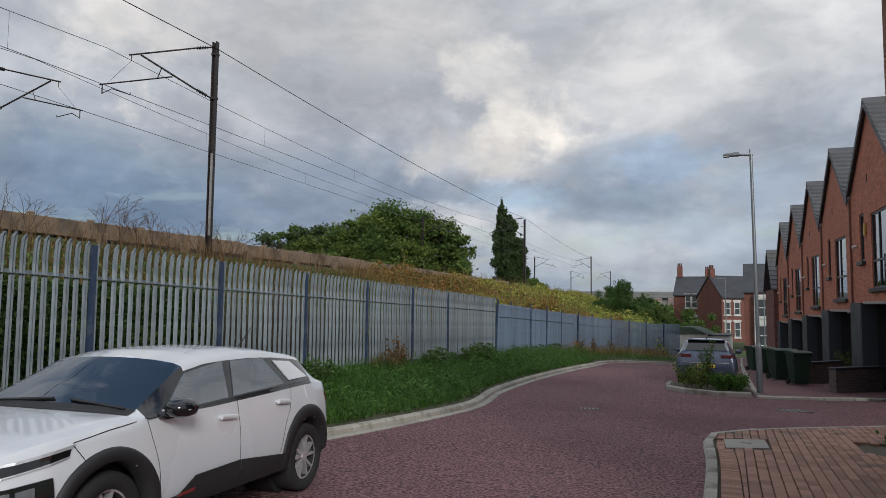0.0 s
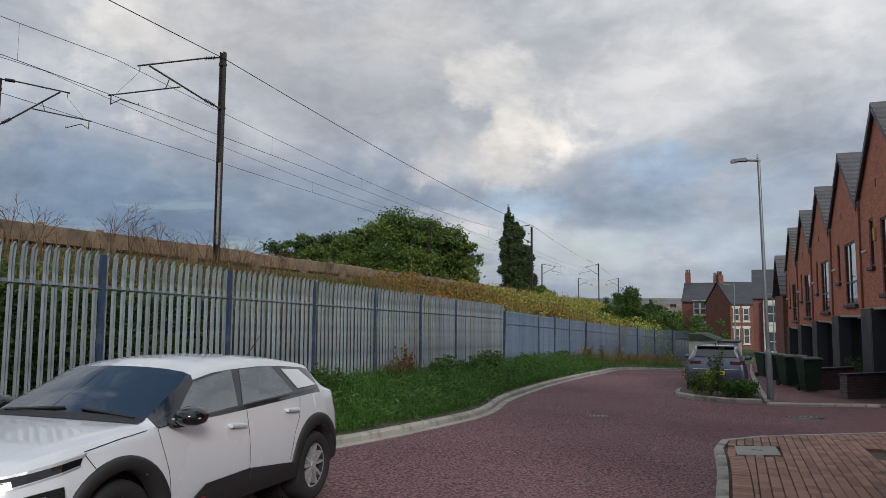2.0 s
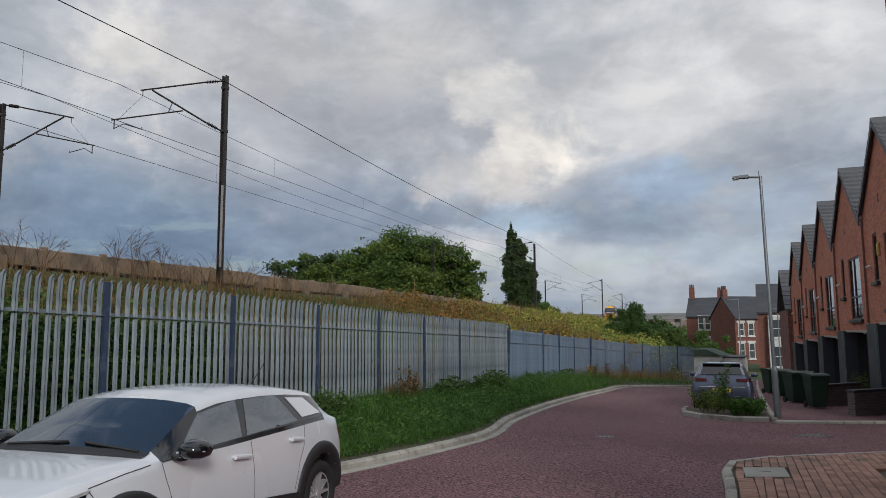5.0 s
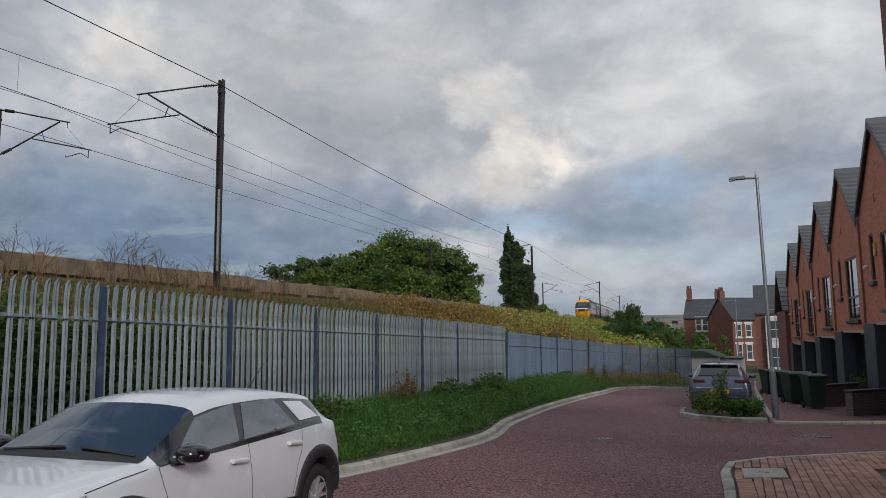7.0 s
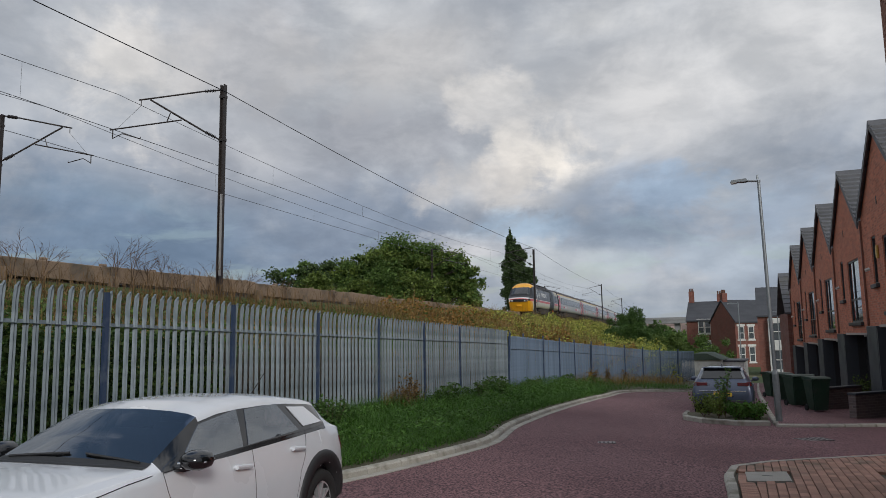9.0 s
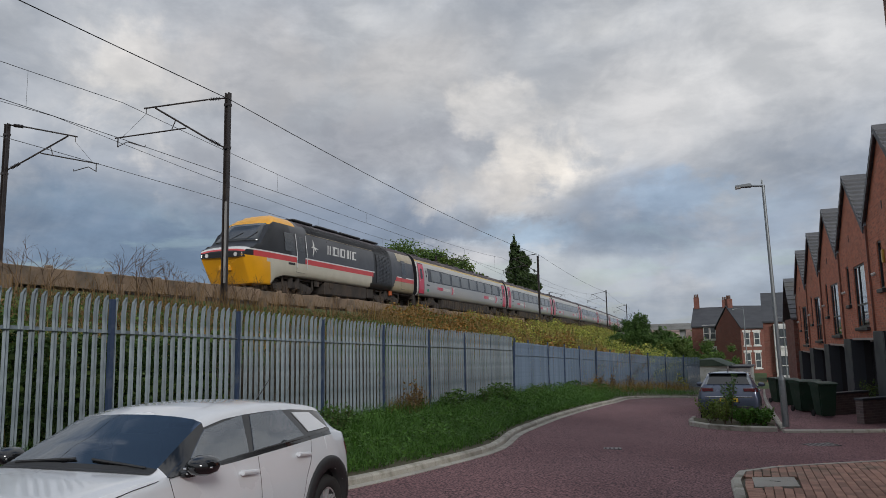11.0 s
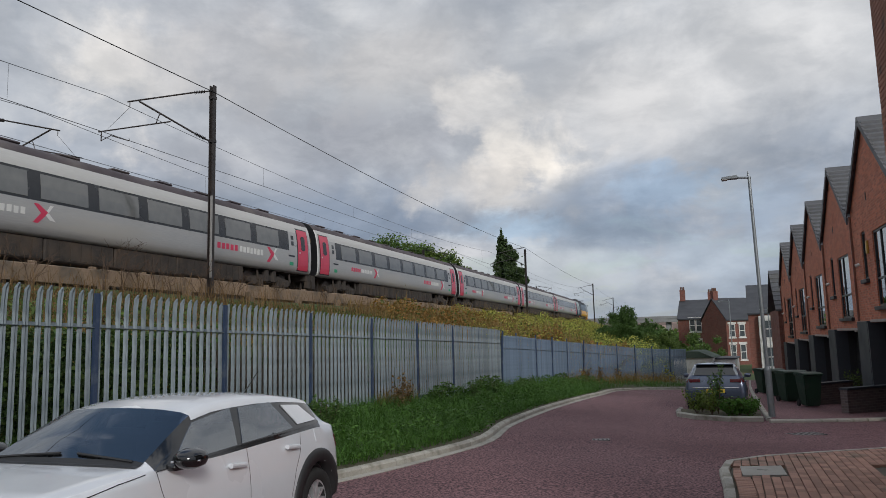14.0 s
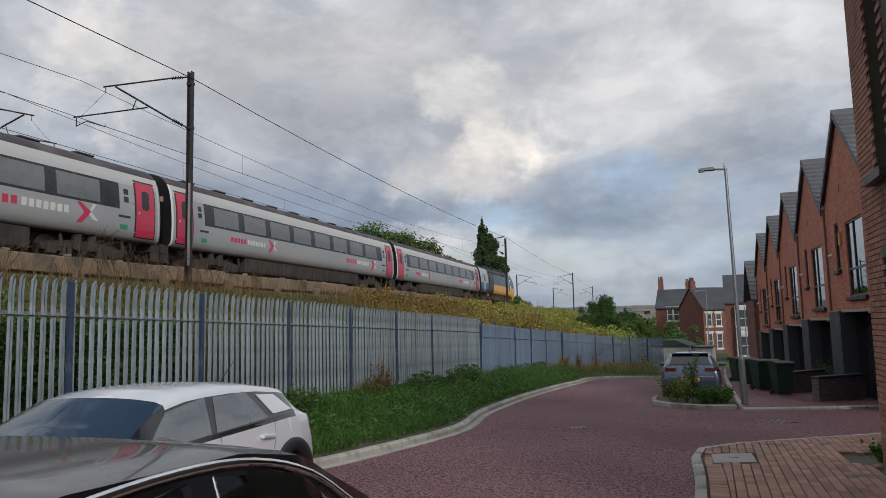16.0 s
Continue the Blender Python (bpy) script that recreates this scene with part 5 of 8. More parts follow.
def low_house():
    th = thing("brick_cottage", "low brick house with dark tiled roof", "house", pose(2.55, 51.6, -2.0, 0, 0, 2))
    part("wall", boxm(0, 8, 0, 6, -0.5, 5.0), H["old"], th)
    for s in (-1, 1):
        for k in range(9):
            f0, f1 = k / 9, (k + 1) / 9
            ya, yb = 3 + s * 3.2 * (1 - f0), 3 + s * 3.2 * (1 - f1)
            bm = bmesh.new()
            prism(bm, [(ya, 4.9 + 2.8 * f0), (yb, 4.9 + 2.8 * f1), (yb, 4.98 + 2.8 * f1), (ya, 5.03 + 2.8 * f0)], "x", -0.15, 8.1)
            part("tile_course", bm, H["tile"], th)
    return th


low_house()


def near_house():
    """The end house beside the camera: brick pier, tall flat eave."""
    W, EV = 7.0, 7.45
    th = thing("end_house", "orange red brick end house with dark car port", "house", pose(1.88, 11.65, -0.45, 0, 0, 180 + 1.0))
    # local x points away from the street after the half turn is undone by negative depth
    o = W
    holes = [(0.92, 5.2, -0.6, 2.95), (0.95, 1.6, 4.0, 6.6), (3.0, 5.2, 3.6, 6.3)]
    bm = bmesh.new()
    wall_with_holes(bm, "x", -0.33, 0.3, 0.004, W, -0.6, EV, holes)
    part("front_wall", bm, M["joint"], th)
    part("end_wall", boxm(-9.0, -0.34, 0.0, 0.3, -0.6, EV), H["brick_x"], th)
    part("far_wall", boxm(-9.0, -0.34, W - 0.3, W, -0.6, EV), H["brick_x"], th)
    part("back_wall", boxm(-9.3, -9.0, 0.0, W, -0.6, EV), H["brick"], th)
    # back in plain black, the port's inner shade put into its colour
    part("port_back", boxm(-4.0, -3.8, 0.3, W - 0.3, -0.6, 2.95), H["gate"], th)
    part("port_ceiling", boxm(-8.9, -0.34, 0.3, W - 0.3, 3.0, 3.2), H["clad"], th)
    part("lintel", boxm(-0.3, 0.0, 0.925, 5.2, 2.96, 3.06), H["sill"], th)
    part("sill", boxm(-0.2, 0.12, 0.86, 1.7, 3.86, 3.99, 0.01), H["sill"], th)
    w = window(th, 0.95, 1.6, 4.0, 6.6, (), (5.0,), -0.24)
    window(th, 3.0, 5.2, 3.6, 6.3, (4.1,), (4.4,), -0.24)
    part("roof", boxm(-9.4, 0.18, -0.15, W + 0.1, EV, EV + 0.18, 0.02), H["sill"], th)
    # stretcher-bond bricks on the face by the corner
    me = {}
    for ln in (0.215, 0.1025):
        me[ln] = mesh_of(boxm(0, 0.02, 0, ln, 0, 0.065, 0.003), "brick", NB)
    wall_ = th
    near, rest = 0, bmesh.new()
    face = new("brick_face")
    face.parent = th
    for r in range(107):
        z = -0.58 + r * 0.075
        y = 0.004 if r % 2 else 0.004
        first_ = 0.1025 if r % 2 else 0.215
        ln = first_
        while y < 1.9:
            mid_ = (y + ln / 2, z + 0.03)
            if y + ln < 1.9 and not any(h[0] - 0.01 < mid_[0] < h[1] and h[2] - 0.03 < mid_[1] < h[3] + 0.0 for h in holes):
                if z > 0.6 and near < 300 and y < 0.9:
                    b = new("brick", me[ln])
                    b.parent = face
                    b.matrix_basis = pose(-0.028 + random.uniform(-0.0015, 0.0015), y, z)
                    near += 1
                else:
                    box(rest, -0.028, -0.008, y, y + ln, z, z + 0.065)
            y += ln + 0.01
            ln = 0.215
    tagged(part("brick_rest", rest, NB, th), kind="stuff")
    # window and port reveals in brick, end-grain of the opening
    return th


NB = mat("orange brown facing brick", (0.40, 0.19, 0.125), (0.28, 0.13, 0.09), rough=0.9, s1=2, s2=60, rnd=0.22, bump=0.3, dist=0.004, c3=(0.16, 0.09, 0.07), s3=3)
near_house()


def low_wall(name, a, b, h, material, label, th_=0.22):
    d = Vector((b[0] - a[0], b[1] - a[1], 0))
    ln = d.length
    t = thing(name, label, "wall", pose(a[0], a[1], gz(*a) + 0.05, 0, 0, math.degrees(math.atan2(d.y, d.x))))
    part("masonry", boxm(0, ln, 0, th_, -0.3, h - 0.07), material, t)
    part("coping", boxm(-0.02, ln + 0.02, -0.03, th_ + 0.03, h - 0.068, h, 0.012), H["clad"], t)
    return t


low_wall("garden_wall", (2.62, 23.6), (4.05, 25.1), 0.72, H["dark"], "low dark brick wall with flat coping")
low_wall("garden_wall", (2.2, 26.9), (3.4, 28.4), 0.72, H["dark"], "low dark brick wall behind green bins")


def old_house(x, y, z, w, d, eave, ridge, along_x, rz, bay=None, name="terraced_house", label="old dark red brick terraced house with slate roof"):
    th = thing(name, label, "house", pose(x, y, z, 0, 0, rz), "old terrace")
    bm = boxm(0, w, 0, d, -1, eave)
    if along_x:
        prism(bm, [(0.0, eave), (d, eave), (d / 2, ridge - 0.1)], "x", 0.0, w)
    else:
        prism(bm, [(0.0, eave), (w, eave), (w / 2, ridge - 0.1)], "y", 0.0, d)
    part("wall", bm, H["old_x"], th)
    for s in (-1, 1):
        bm = bmesh.new()
        if along_x:
            prism(bm, [(d / 2 + s * (d / 2 + 0.25), eave - 0.15), (d / 2, ridge), (d / 2, ridge + 0.14), (d / 2 + s * (d / 2 + 0.25), eave)], "x", -0.1, w + 0.1)
        else:
            prism(bm, [(w / 2 + s * (w / 2 + 0.25), eave - 0.15), (w / 2, ridge), (w / 2, ridge + 0.14), (w / 2 + s * (w / 2 + 0.25), eave)], "y", -0.15, d + 0.1)
        part("roof", bm, H["slate"], th)
    return th


def sash(parent, x0, x1, y, z0, z1, face="y", mid=True):
    """A white-framed sash on the face y = const (towards the street end) or x = const."""
    w = new("window")
    w.parent = parent
    def bx(a, b, c, d, o0, o1):
        return boxm(a, b, y - o1, y - o0, c, d) if face == "y" else boxm(y - o1, y - o0, a, b, c, d)
    f = 0.09
    bm = bx(x0, x1, z0, z0 + f, 0.0, 0.08)
    for q in ((x0, x1, z1 - f, z1), (x0, x0 + f, z0 + f, z1 - f), (x1 - f, x1, z0 + f, z1 - f), (x0 + f, x1 - f, (z0 + z1) / 2 - 0.04, (z0 + z1) / 2 + 0.04)):
        if face == "y":
            box(bm, q[0], q[1], y - 0.08, y, q[2], q[3])
        else:
            box(bm, y - 0.08, y, q[0], q[1], q[2], q[3])
    part("window_frame", bm, H["white"], w)
    part("pane", bx(x0 + f, x1 - f, z0 + f, z1 - f, 0.01, 0.03), H["pane"], w)
    part("lintel", bx(x0 - 0.15, x1 + 0.15, z1 + 0.02, z1 + 0.28, -0.02, 0.07), H["white"], w, "pale stone lintel")
    part("sill", bx(x0 - 0.12, x1 + 0.12, z0 - 0.16, z0 - 0.01, -0.02, 0.12), H["white"], w, "pale stone sill")


def chimney(parent, x, y, z0, z1, n=3):
    c = part("chimney", boxm(x - 0.35, x + 0.35, y - 0.3, y + 0.3, z0, z1), H["old_x"], parent)
    for k in range(n):
        bm = bmesh.new()
        tube(bm, (x - 0.22 + 0.22 * k, y, z1), (x - 0.22 + 0.22 * k, y, z1 + 0.45), 0.1, 0.085, 10)
        part("chimney_pot", bm, H["chim"], c)


# gable end that faces the street, its roof running back to the right
hb = old_house(-1.0, 97.0, -2.5, 8.0, 5.3, 5.6, 8.3, True, 35)
for x0 in (0.35, 1.75, 4.2):
    sash(hb, x0, x0 + 0.85, 0.0, 0.6, 2.5), sash(hb, x0, x0 + 0.85, 0.0, 3.4, 5.0)
chimney(hb, 0.4, 2.65, 7.7, 9.3)
ha = old_house(-7.3, 106.0, -2.5, 6.0, 8, 6.0, 8.6, True, -3)
sash(ha, 1.5, 2.3, 0.0, 4.2, 5.9), sash(ha, 2.35, 3.15, 0.0, 4.2, 5.9), sash(ha, 4.6, 5.3, 0.0, 4.2, 5.7), sash(ha, 1.5, 3.1, 0.0, 1.0, 3.0)
chimney(ha, 0.4, 4.0, 8.6, 10.2), chimney(ha, 4.2, 4.0, 8.6, 9.7)
# white-bayed house by the end of the row
hc = old_house(1.25, 78.0, -2.5, 5.5, 8.0, 5.9, 8.75, True, -2, label="brick house with white painted bay and red door")
bay = part("bay", boxm(0.9, 2.6, -0.55, 0.0, -0.3, 5.6, 0.05), H["white"], hc, "white painted two-storey bay")
for z0, z1 in ((0.6, 2.6), (3.4, 5.2)):
    sash(hc, 1.15, 2.35, -0.56, z0, z1)
part("front_door", boxm(2.75, 3.5, -0.06, 0.04, -0.2, 2.1), H["red"], hc, "glossy red front door")
part("door_case", boxm(2.68, 3.57, -0.12, -0.062, 2.12, 2.7), H["white"], hc)

# garage with pale sides at the end of the fence
sh = thing("lock_up_garage", "white panelled garage with green felt roof", "garage", pose(-4.75, 60.5, -2.6, 0, 0, -4))
part("wall", boxm(0, 2.9, 0, 5, -0.3, 2.35), H["white"], sh)
for k in range(7):
    part("panel", boxm(0.03 + k * 0.41, 0.40 + k * 0.41, -0.03, -0.004, 0.0, 2.3), H["white"], sh)
bm = bmesh.new()
prism(bm, [(-0.15, 2.3), (3.05, 2.3), (1.9, 2.8), (1.0, 2.8)], "y", -0.2, 5.2)
part("roof", bm, mat("dull green felt", (0.06, 0.085, 0.06), (0.04, 0.055, 0.045), rough=0.9), sh)
sh2 = thing("lock_up_garage", "white panelled garage beside the lane", "garage", pose(-1.80, 62.0, -2.6, 0, 0, -4))
part("wall", boxm(0, 1.6, 0, 4, -0.3, 2.1, 0.02), H["white"], sh2)
part("roof", boxm(-0.1, 1.7, -0.1, 4.1, 2.1, 2.22, 0.02), H["slate"], sh2)
part("garage_door", boxm(0.2, 1.4, -0.04, -0.003, 0.0, 1.9), H["white"], sh2)

# ---- street furniture ----
F = {
    "binGreen": mat("dark green bin plastic", (0.016, 0.048, 0.028), (0.011, 0.034, 0.020), rough=0.5, s1=2, s2=40, bump=0.05, c3=(0.03, 0.05, 0.035), s3=3),
    "lampSteel": mat("grey lamp column", (0.26, 0.28, 0.29), (0.19, 0.21, 0.22), rough=0.45, metal=0.5, s1=2, s2=20),
    "iron": mat("cast iron", (0.10, 0.095, 0.09), (0.06, 0.058, 0.055), rough=0.7, s2=60),
    "grate": mat("worn pale iron", (0.28, 0.255, 0.25), (0.18, 0.16, 0.155), rough=0.7, s2=60),
    "cover": mat("pale concrete cover", (0.36, 0.34, 0.30), (0.26, 0.25, 0.22), rough=0.9, s2=50),
}


def wheelie_bin(m, label="dark green wheeled bin standing on the pavement"):
    th = thing("wheelie_bin", label, "bin", m, "bins")
    bm = bmesh.new()
    lo = [(-0.21, -0.24), (0.21, -0.24), (0.21, 0.22), (-0.21, 0.22)]
    hi = [(-0.28, -0.33), (0.28, -0.33), (0.28, 0.33), (-0.28, 0.33)]
    a = [bm.verts.new((x, y, 0.04)) for x, y in lo]
    b = [bm.verts.new((x, y, 0.98)) for x, y in hi]
    bm.faces.new(a[::-1]), bm.faces.new(b)
    for i in range(4):
        bm.faces.new((a[i], a[(i + 1) % 4], b[(i + 1) % 4], b[i]))
    bmesh.ops.bevel(bm, geom=bm.edges[:], offset=0.03, segments=2, affect="EDGES")
    part("body", bm, F["binGreen"], th, smooth=False)
    part("rim", boxm(-0.295, 0.295, -0.345, 0.345, 0.95, 0.985, 0.01), F["binGreen"], th)
    bm = bmesh.new()
    prism(bm, [(-0.36, 0.99), (0.36, 0.99), (0.36, 1.03), (0.2, 1.07), (-0.25, 1.06), (-0.36, 1.02)], "x", -0.3, 0.3)
    part("lid", bm, F["binGreen"], th)
    bm = bmesh.new()
    tube(bm, (-0.2, 0.40, 1.0), (0.2, 0.40, 1.0), 0.016)
    tube(bm, (-0.2, 0.34, 0.98), (-0.2, 0.40, 1.0), 0.016), tube(bm, (0.2, 0.34, 0.98), (0.2, 0.40, 1.0), 0.016)
    part("handle", bm, F["binGreen"], th)
    for x in (-0.27, 0.22):
        bm = bmesh.new()
        tube(bm, (x, 0.24, 0.10), (x + 0.05, 0.24, 0.10), 0.10, n=16)
        part("wheel", bm, C_TYRE, th)
    return th


C_TYRE = mat("black rubber", (0.016, 0.016, 0.016), rough=0.8)
bin1 = wheelie_bin(pose(1.86, 25.95, gz(1.8, 25.9) + 0.078, 0, 0, 20))
for x, y, r in ((1.40, 28.2, 28), (1.72, 28.5, -8), (1.16, 31.8, 15), (0.86, 34.6, 30)):
    copy_thing(bin1, pose(x, y, gz(x, y) + 0.078, 0, 0, r))


def lamp_post(x, y, h, m_extra=0.0, arm=0.72, lean=0.0):
    th = thing("street_lamp", "grey steel street lamp with flat lantern", "street lamp", pose(x, y, gz(x, y) + 0.05, 0, lean, 0), "street lamps")
    bm = bmesh.new()
    tube(bm, (0, 0, -0.3), (0, 0, 1.25), 0.085, n=14)
    tube(bm, (0, 0, 1.25), (0, 0, 1.36), 0.085, 0.055, n=14)
    part("base_section", bm, F["lampSteel"], th)
    bm = bmesh.new()
    tube(bm, (0, 0, 1.34), (0, 0, h), 0.052, 0.040, n=12)
    part("column", bm, F["lampSteel"], th)
    part("access_door", boxm(-0.05, 0.05, -0.092, -0.08, 0.35, 0.85, 0.004), F["lampSteel"], th)
    bm = bmesh.new()
    tube(bm, (0.05, 0, h - 0.03), (-arm + 0.3, 0, h + 0.02), 0.032)
    part("arm", bm, F["lampSteel"], th)
    bm = bmesh.new()
    prism(bm, [(-arm, h + 0.0), (-arm + 0.02, h + 0.05), (-arm + 0.40, h + 0.07), (-arm + 0.45, h + 0.0), (-arm + 0.40, h - 0.02)], "y", -0.11, 0.11)
    hd = part("lantern", bm, F["lampSteel"], th)
    part("lens", boxm(-arm + 0.01, -arm + 0.16, -0.09, 0.09, h - 0.035, h - 0.003, 0.006), F["lens"], hd, "pale lantern lens")
    bm = bmesh.new()
    tube(bm, (-0.02, 0, h + 0.03), (-0.02, 0, h + 0.16), 0.03, 0.015)
    part("photocell", bm, F["lampSteel"], th)
    return th


F["lens"] = mat("milky lens", (0.75, 0.75, 0.72), rough=0.3, bump=0)
lamp_post(0.58, 21.75, 6.55, lean=-0.9)
lamp_post(-0.4, 68.0, 6.5, arm=0.9)
lamp_post(2.9, 74.0, 6.0)

# planted build-out before the blue car
isl = along([(0.35, 20.95), (-0.75, 20.55), (-1.75, 21.35), (-1.95, 22.2), (-1.9, 24.2)], 0.45)
kerb_line("kerb_island", isl, "pale kerb round the planted build-out", flip=-1, channel=False, top=0.13)
pave("island_bed", [(0.30, 21.1), (-0.72, 20.72), (-1.62, 21.45), (-1.82, 22.2), (-1.78, 23.2), (0.36, 23.2)], 0.11, M["soil"], "dark soil of the planted build-out")

# small iron and concrete covers
def flush(name, x, y, w, d, yaw, h, material, label, ribs=0):
    th = thing(name, label, "cover", pose(x, y, gz(x, y) + h, 0, -1.0, yaw))
    part("plate", boxm(-w / 2, w / 2, -d / 2, d / 2, -0.02, 0.0, 0.004), material, th)
    part("edge", boxm(-w / 2 - 0.02, w / 2 + 0.02, -d / 2 - 0.02, d / 2 + 0.02, -0.03, -0.006), F["iron"], th)
    for k in range(ribs):
        part("rib", boxm(-w / 2 + w * (k + 0.3) / ribs, -w / 2 + w * (k + 0.7) / ribs, -d / 2 + 0.03, d / 2 - 0.03, 0.0, 0.008), F["iron"], th)
    return th


COVER = [(-0.27, 12.15), (0.30, 12.45), (0.33, 11.60), (-0.235, 11.30)]


def access_cover():
    th = thing("access_cover", "pale concrete access cover set in the paving", "cover")
    top = [(x, y, gz(x, y) + 0.107) for x, y in COVER]
    low = [(x, y, z - 0.03) for x, y, z in top]
    part("plate", raw_bm(top + low, [(3, 2, 1, 0), (4, 5, 6, 7)] + [(i, (i + 1) % 4, 4 + (i + 1) % 4, 4 + i) for i in range(4)]), F["cover"], th)
    part("lift_slot", boxm(-0.04, 0.10, 11.89, 11.92, gz(0, 11.9) + 0.10, gz(0, 11.9) + 0.110), F["iron"], th)


def raw_bm(verts, faces):
    bm = bmesh.new()
    vs = [bm.verts.new(v) for v in verts]
    for f in faces:
        bm.faces.new([vs[i] for i in f])
    bmesh.ops.recalc_face_normals(bm, faces=bm.faces[:])
    return bm


access_cover()
flush("drain_grate", 1.08, 18.2, 0.70, 0.40, 28, 0.012, F["grate"], "worn pale iron drain grate in the road", 6)
flush("valve_cover", -2.9, 15.6, 0.34, 0.22, 10, 0.010, F["grate"], "small worn iron cover in the road", 4)

# block pavers, the nearest as single stones
def pavers():
    root = thing("block_paving", "red brown rectangular block pavers", "paving", kind="structure")
    L_, W_, J = 0.215, 0.120, 0.011
    me = mesh_of(boxm(0, W_ - J, 0, L_ - J, -0.05, 0.0, 0.006), "paver", M["paver"])
    sold = mesh_of(boxm(0, 0.205, 0, 0.066, -0.05, 0.0, 0.005), "edge_paver", M["paver"])
    verts, faces = [], []
    kx = lambda y: float(np.interp(y, [p.y for p in KC], [p.x for p in KC]))
    face_x = lambda y: 1.80 + 0.0175 * (11.65 - y) if y < 11.7 else 9
    u, v = Vector(COVER[1]) - Vector(COVER[0]), Vector(COVER[3]) - Vector(COVER[0])
    den = u.x * v.y - u.y * v.x

    def in_cover(cx, cy):
        wx, wy = cx - COVER[0][0], cy - COVER[0][1]
        p, q = (wx * v.y - wy * v.x) / den, (u.x * wy - u.y * wx) / den
        return -0.06 < p < 1.06 and -0.08 < q < 1.08

    def stone(x, y, w, l, single, data, yaw=0.0):
        h = gz(x + w / 2, y + l / 2) + 0.104 + random.uniform(-0.003, 0.003)
        if single:
            o = new("paver", data)
            o.parent = root
            o.matrix_basis = pose(x, y, h, random.uniform(-0.5, 0.5), random.uniform(-0.5, 0.5), yaw)
            return
        k = len(verts)
        for zz, e in ((-0.05, 0.0), (-0.006, 0.0), (0.0, 0.006)):
            for a, b in ((e, e), (w - e, e), (w - e, l - e), (e, l - e)):
                verts.append((x + a, y + b, h + zz))
        faces.append((k + 8, k + 9, k + 10, k + 11))
        for t in (0, 4):
            for i in range(4):
                faces.append((k + t + i, k + t + (i + 1) % 4, k + t + 4 + (i + 1) % 4, k + t + 4 + i))

    n = 0
    # a row of stones on edge along the kerb
    for r in range(130):
        y = 2.1 + r * 0.072
        if y > 11.2:
            break
        x = kx(y) + 0.165
        single = y > 7.4 and n < 60
        n += single
        stone(x, y, 0.205, 0.064, single, sold)
    # the field, in staggered columns
    n = 0
    for q in range(-10, 60):
        for r in range(-2, 78):
            x, y = -1.2 + q * W_, 2.0 + r * L_ + (L_ / 2 if q % 2 else 0)
            cx, cy = x + W_ / 2, y + L_ / 2
            if not (2.0 < cy < 17.0) or cx > face_x(cy) - 0.06 or cx > 3.6:
                continue
            w, left = W_ - J, kx(cy) + (0.382 if cy < 11.2 else 0.17)
            if cy < 12.4:
                if x + w < left + 0.03:
                    continue
                w, x = x + w - max(x, left), max(x, left)
            if cy >= 12.3:
                d = min((cx - p.x) ** 2 + (cy - p.y) ** 2 for p in KC)
                if d < 0.17 ** 2 or cx < float(np.interp(cy, [12.3, 13.0, 13.75, 14.6, 15.75, 17.6], [-0.6, -0.42, 0.25, 1.2, 2.5, 4.5])):
                    continue
            if in_cover(cx, cy) or (0.8 < cy - 11.1 < 2.0 and cx > face_x(11.0) - 0.22):
                continue
            single = n < 238 and w > W_ - J - 1e-6 and 8.0 < cy < 12.2 and cx < 1.2
            n += single
            stone(x, y, w, L_ - J, single, me)
    me2 = M["paver"].copy()
    N2 = me2.node_tree.nodes
    inf = [q for q in N2 if q.bl_idname == "ShaderNodeObjectInfo"][0]
    geo = N2.new("ShaderNodeNewGeometry")
    for l in list(inf.outputs["Random"].links):
        me2.node_tree.links.new(geo.outputs["Random Per Island"], l.to_socket)
    tagged(raw("paver_rest", verts, faces, me2, root), kind="stuff")


pavers()

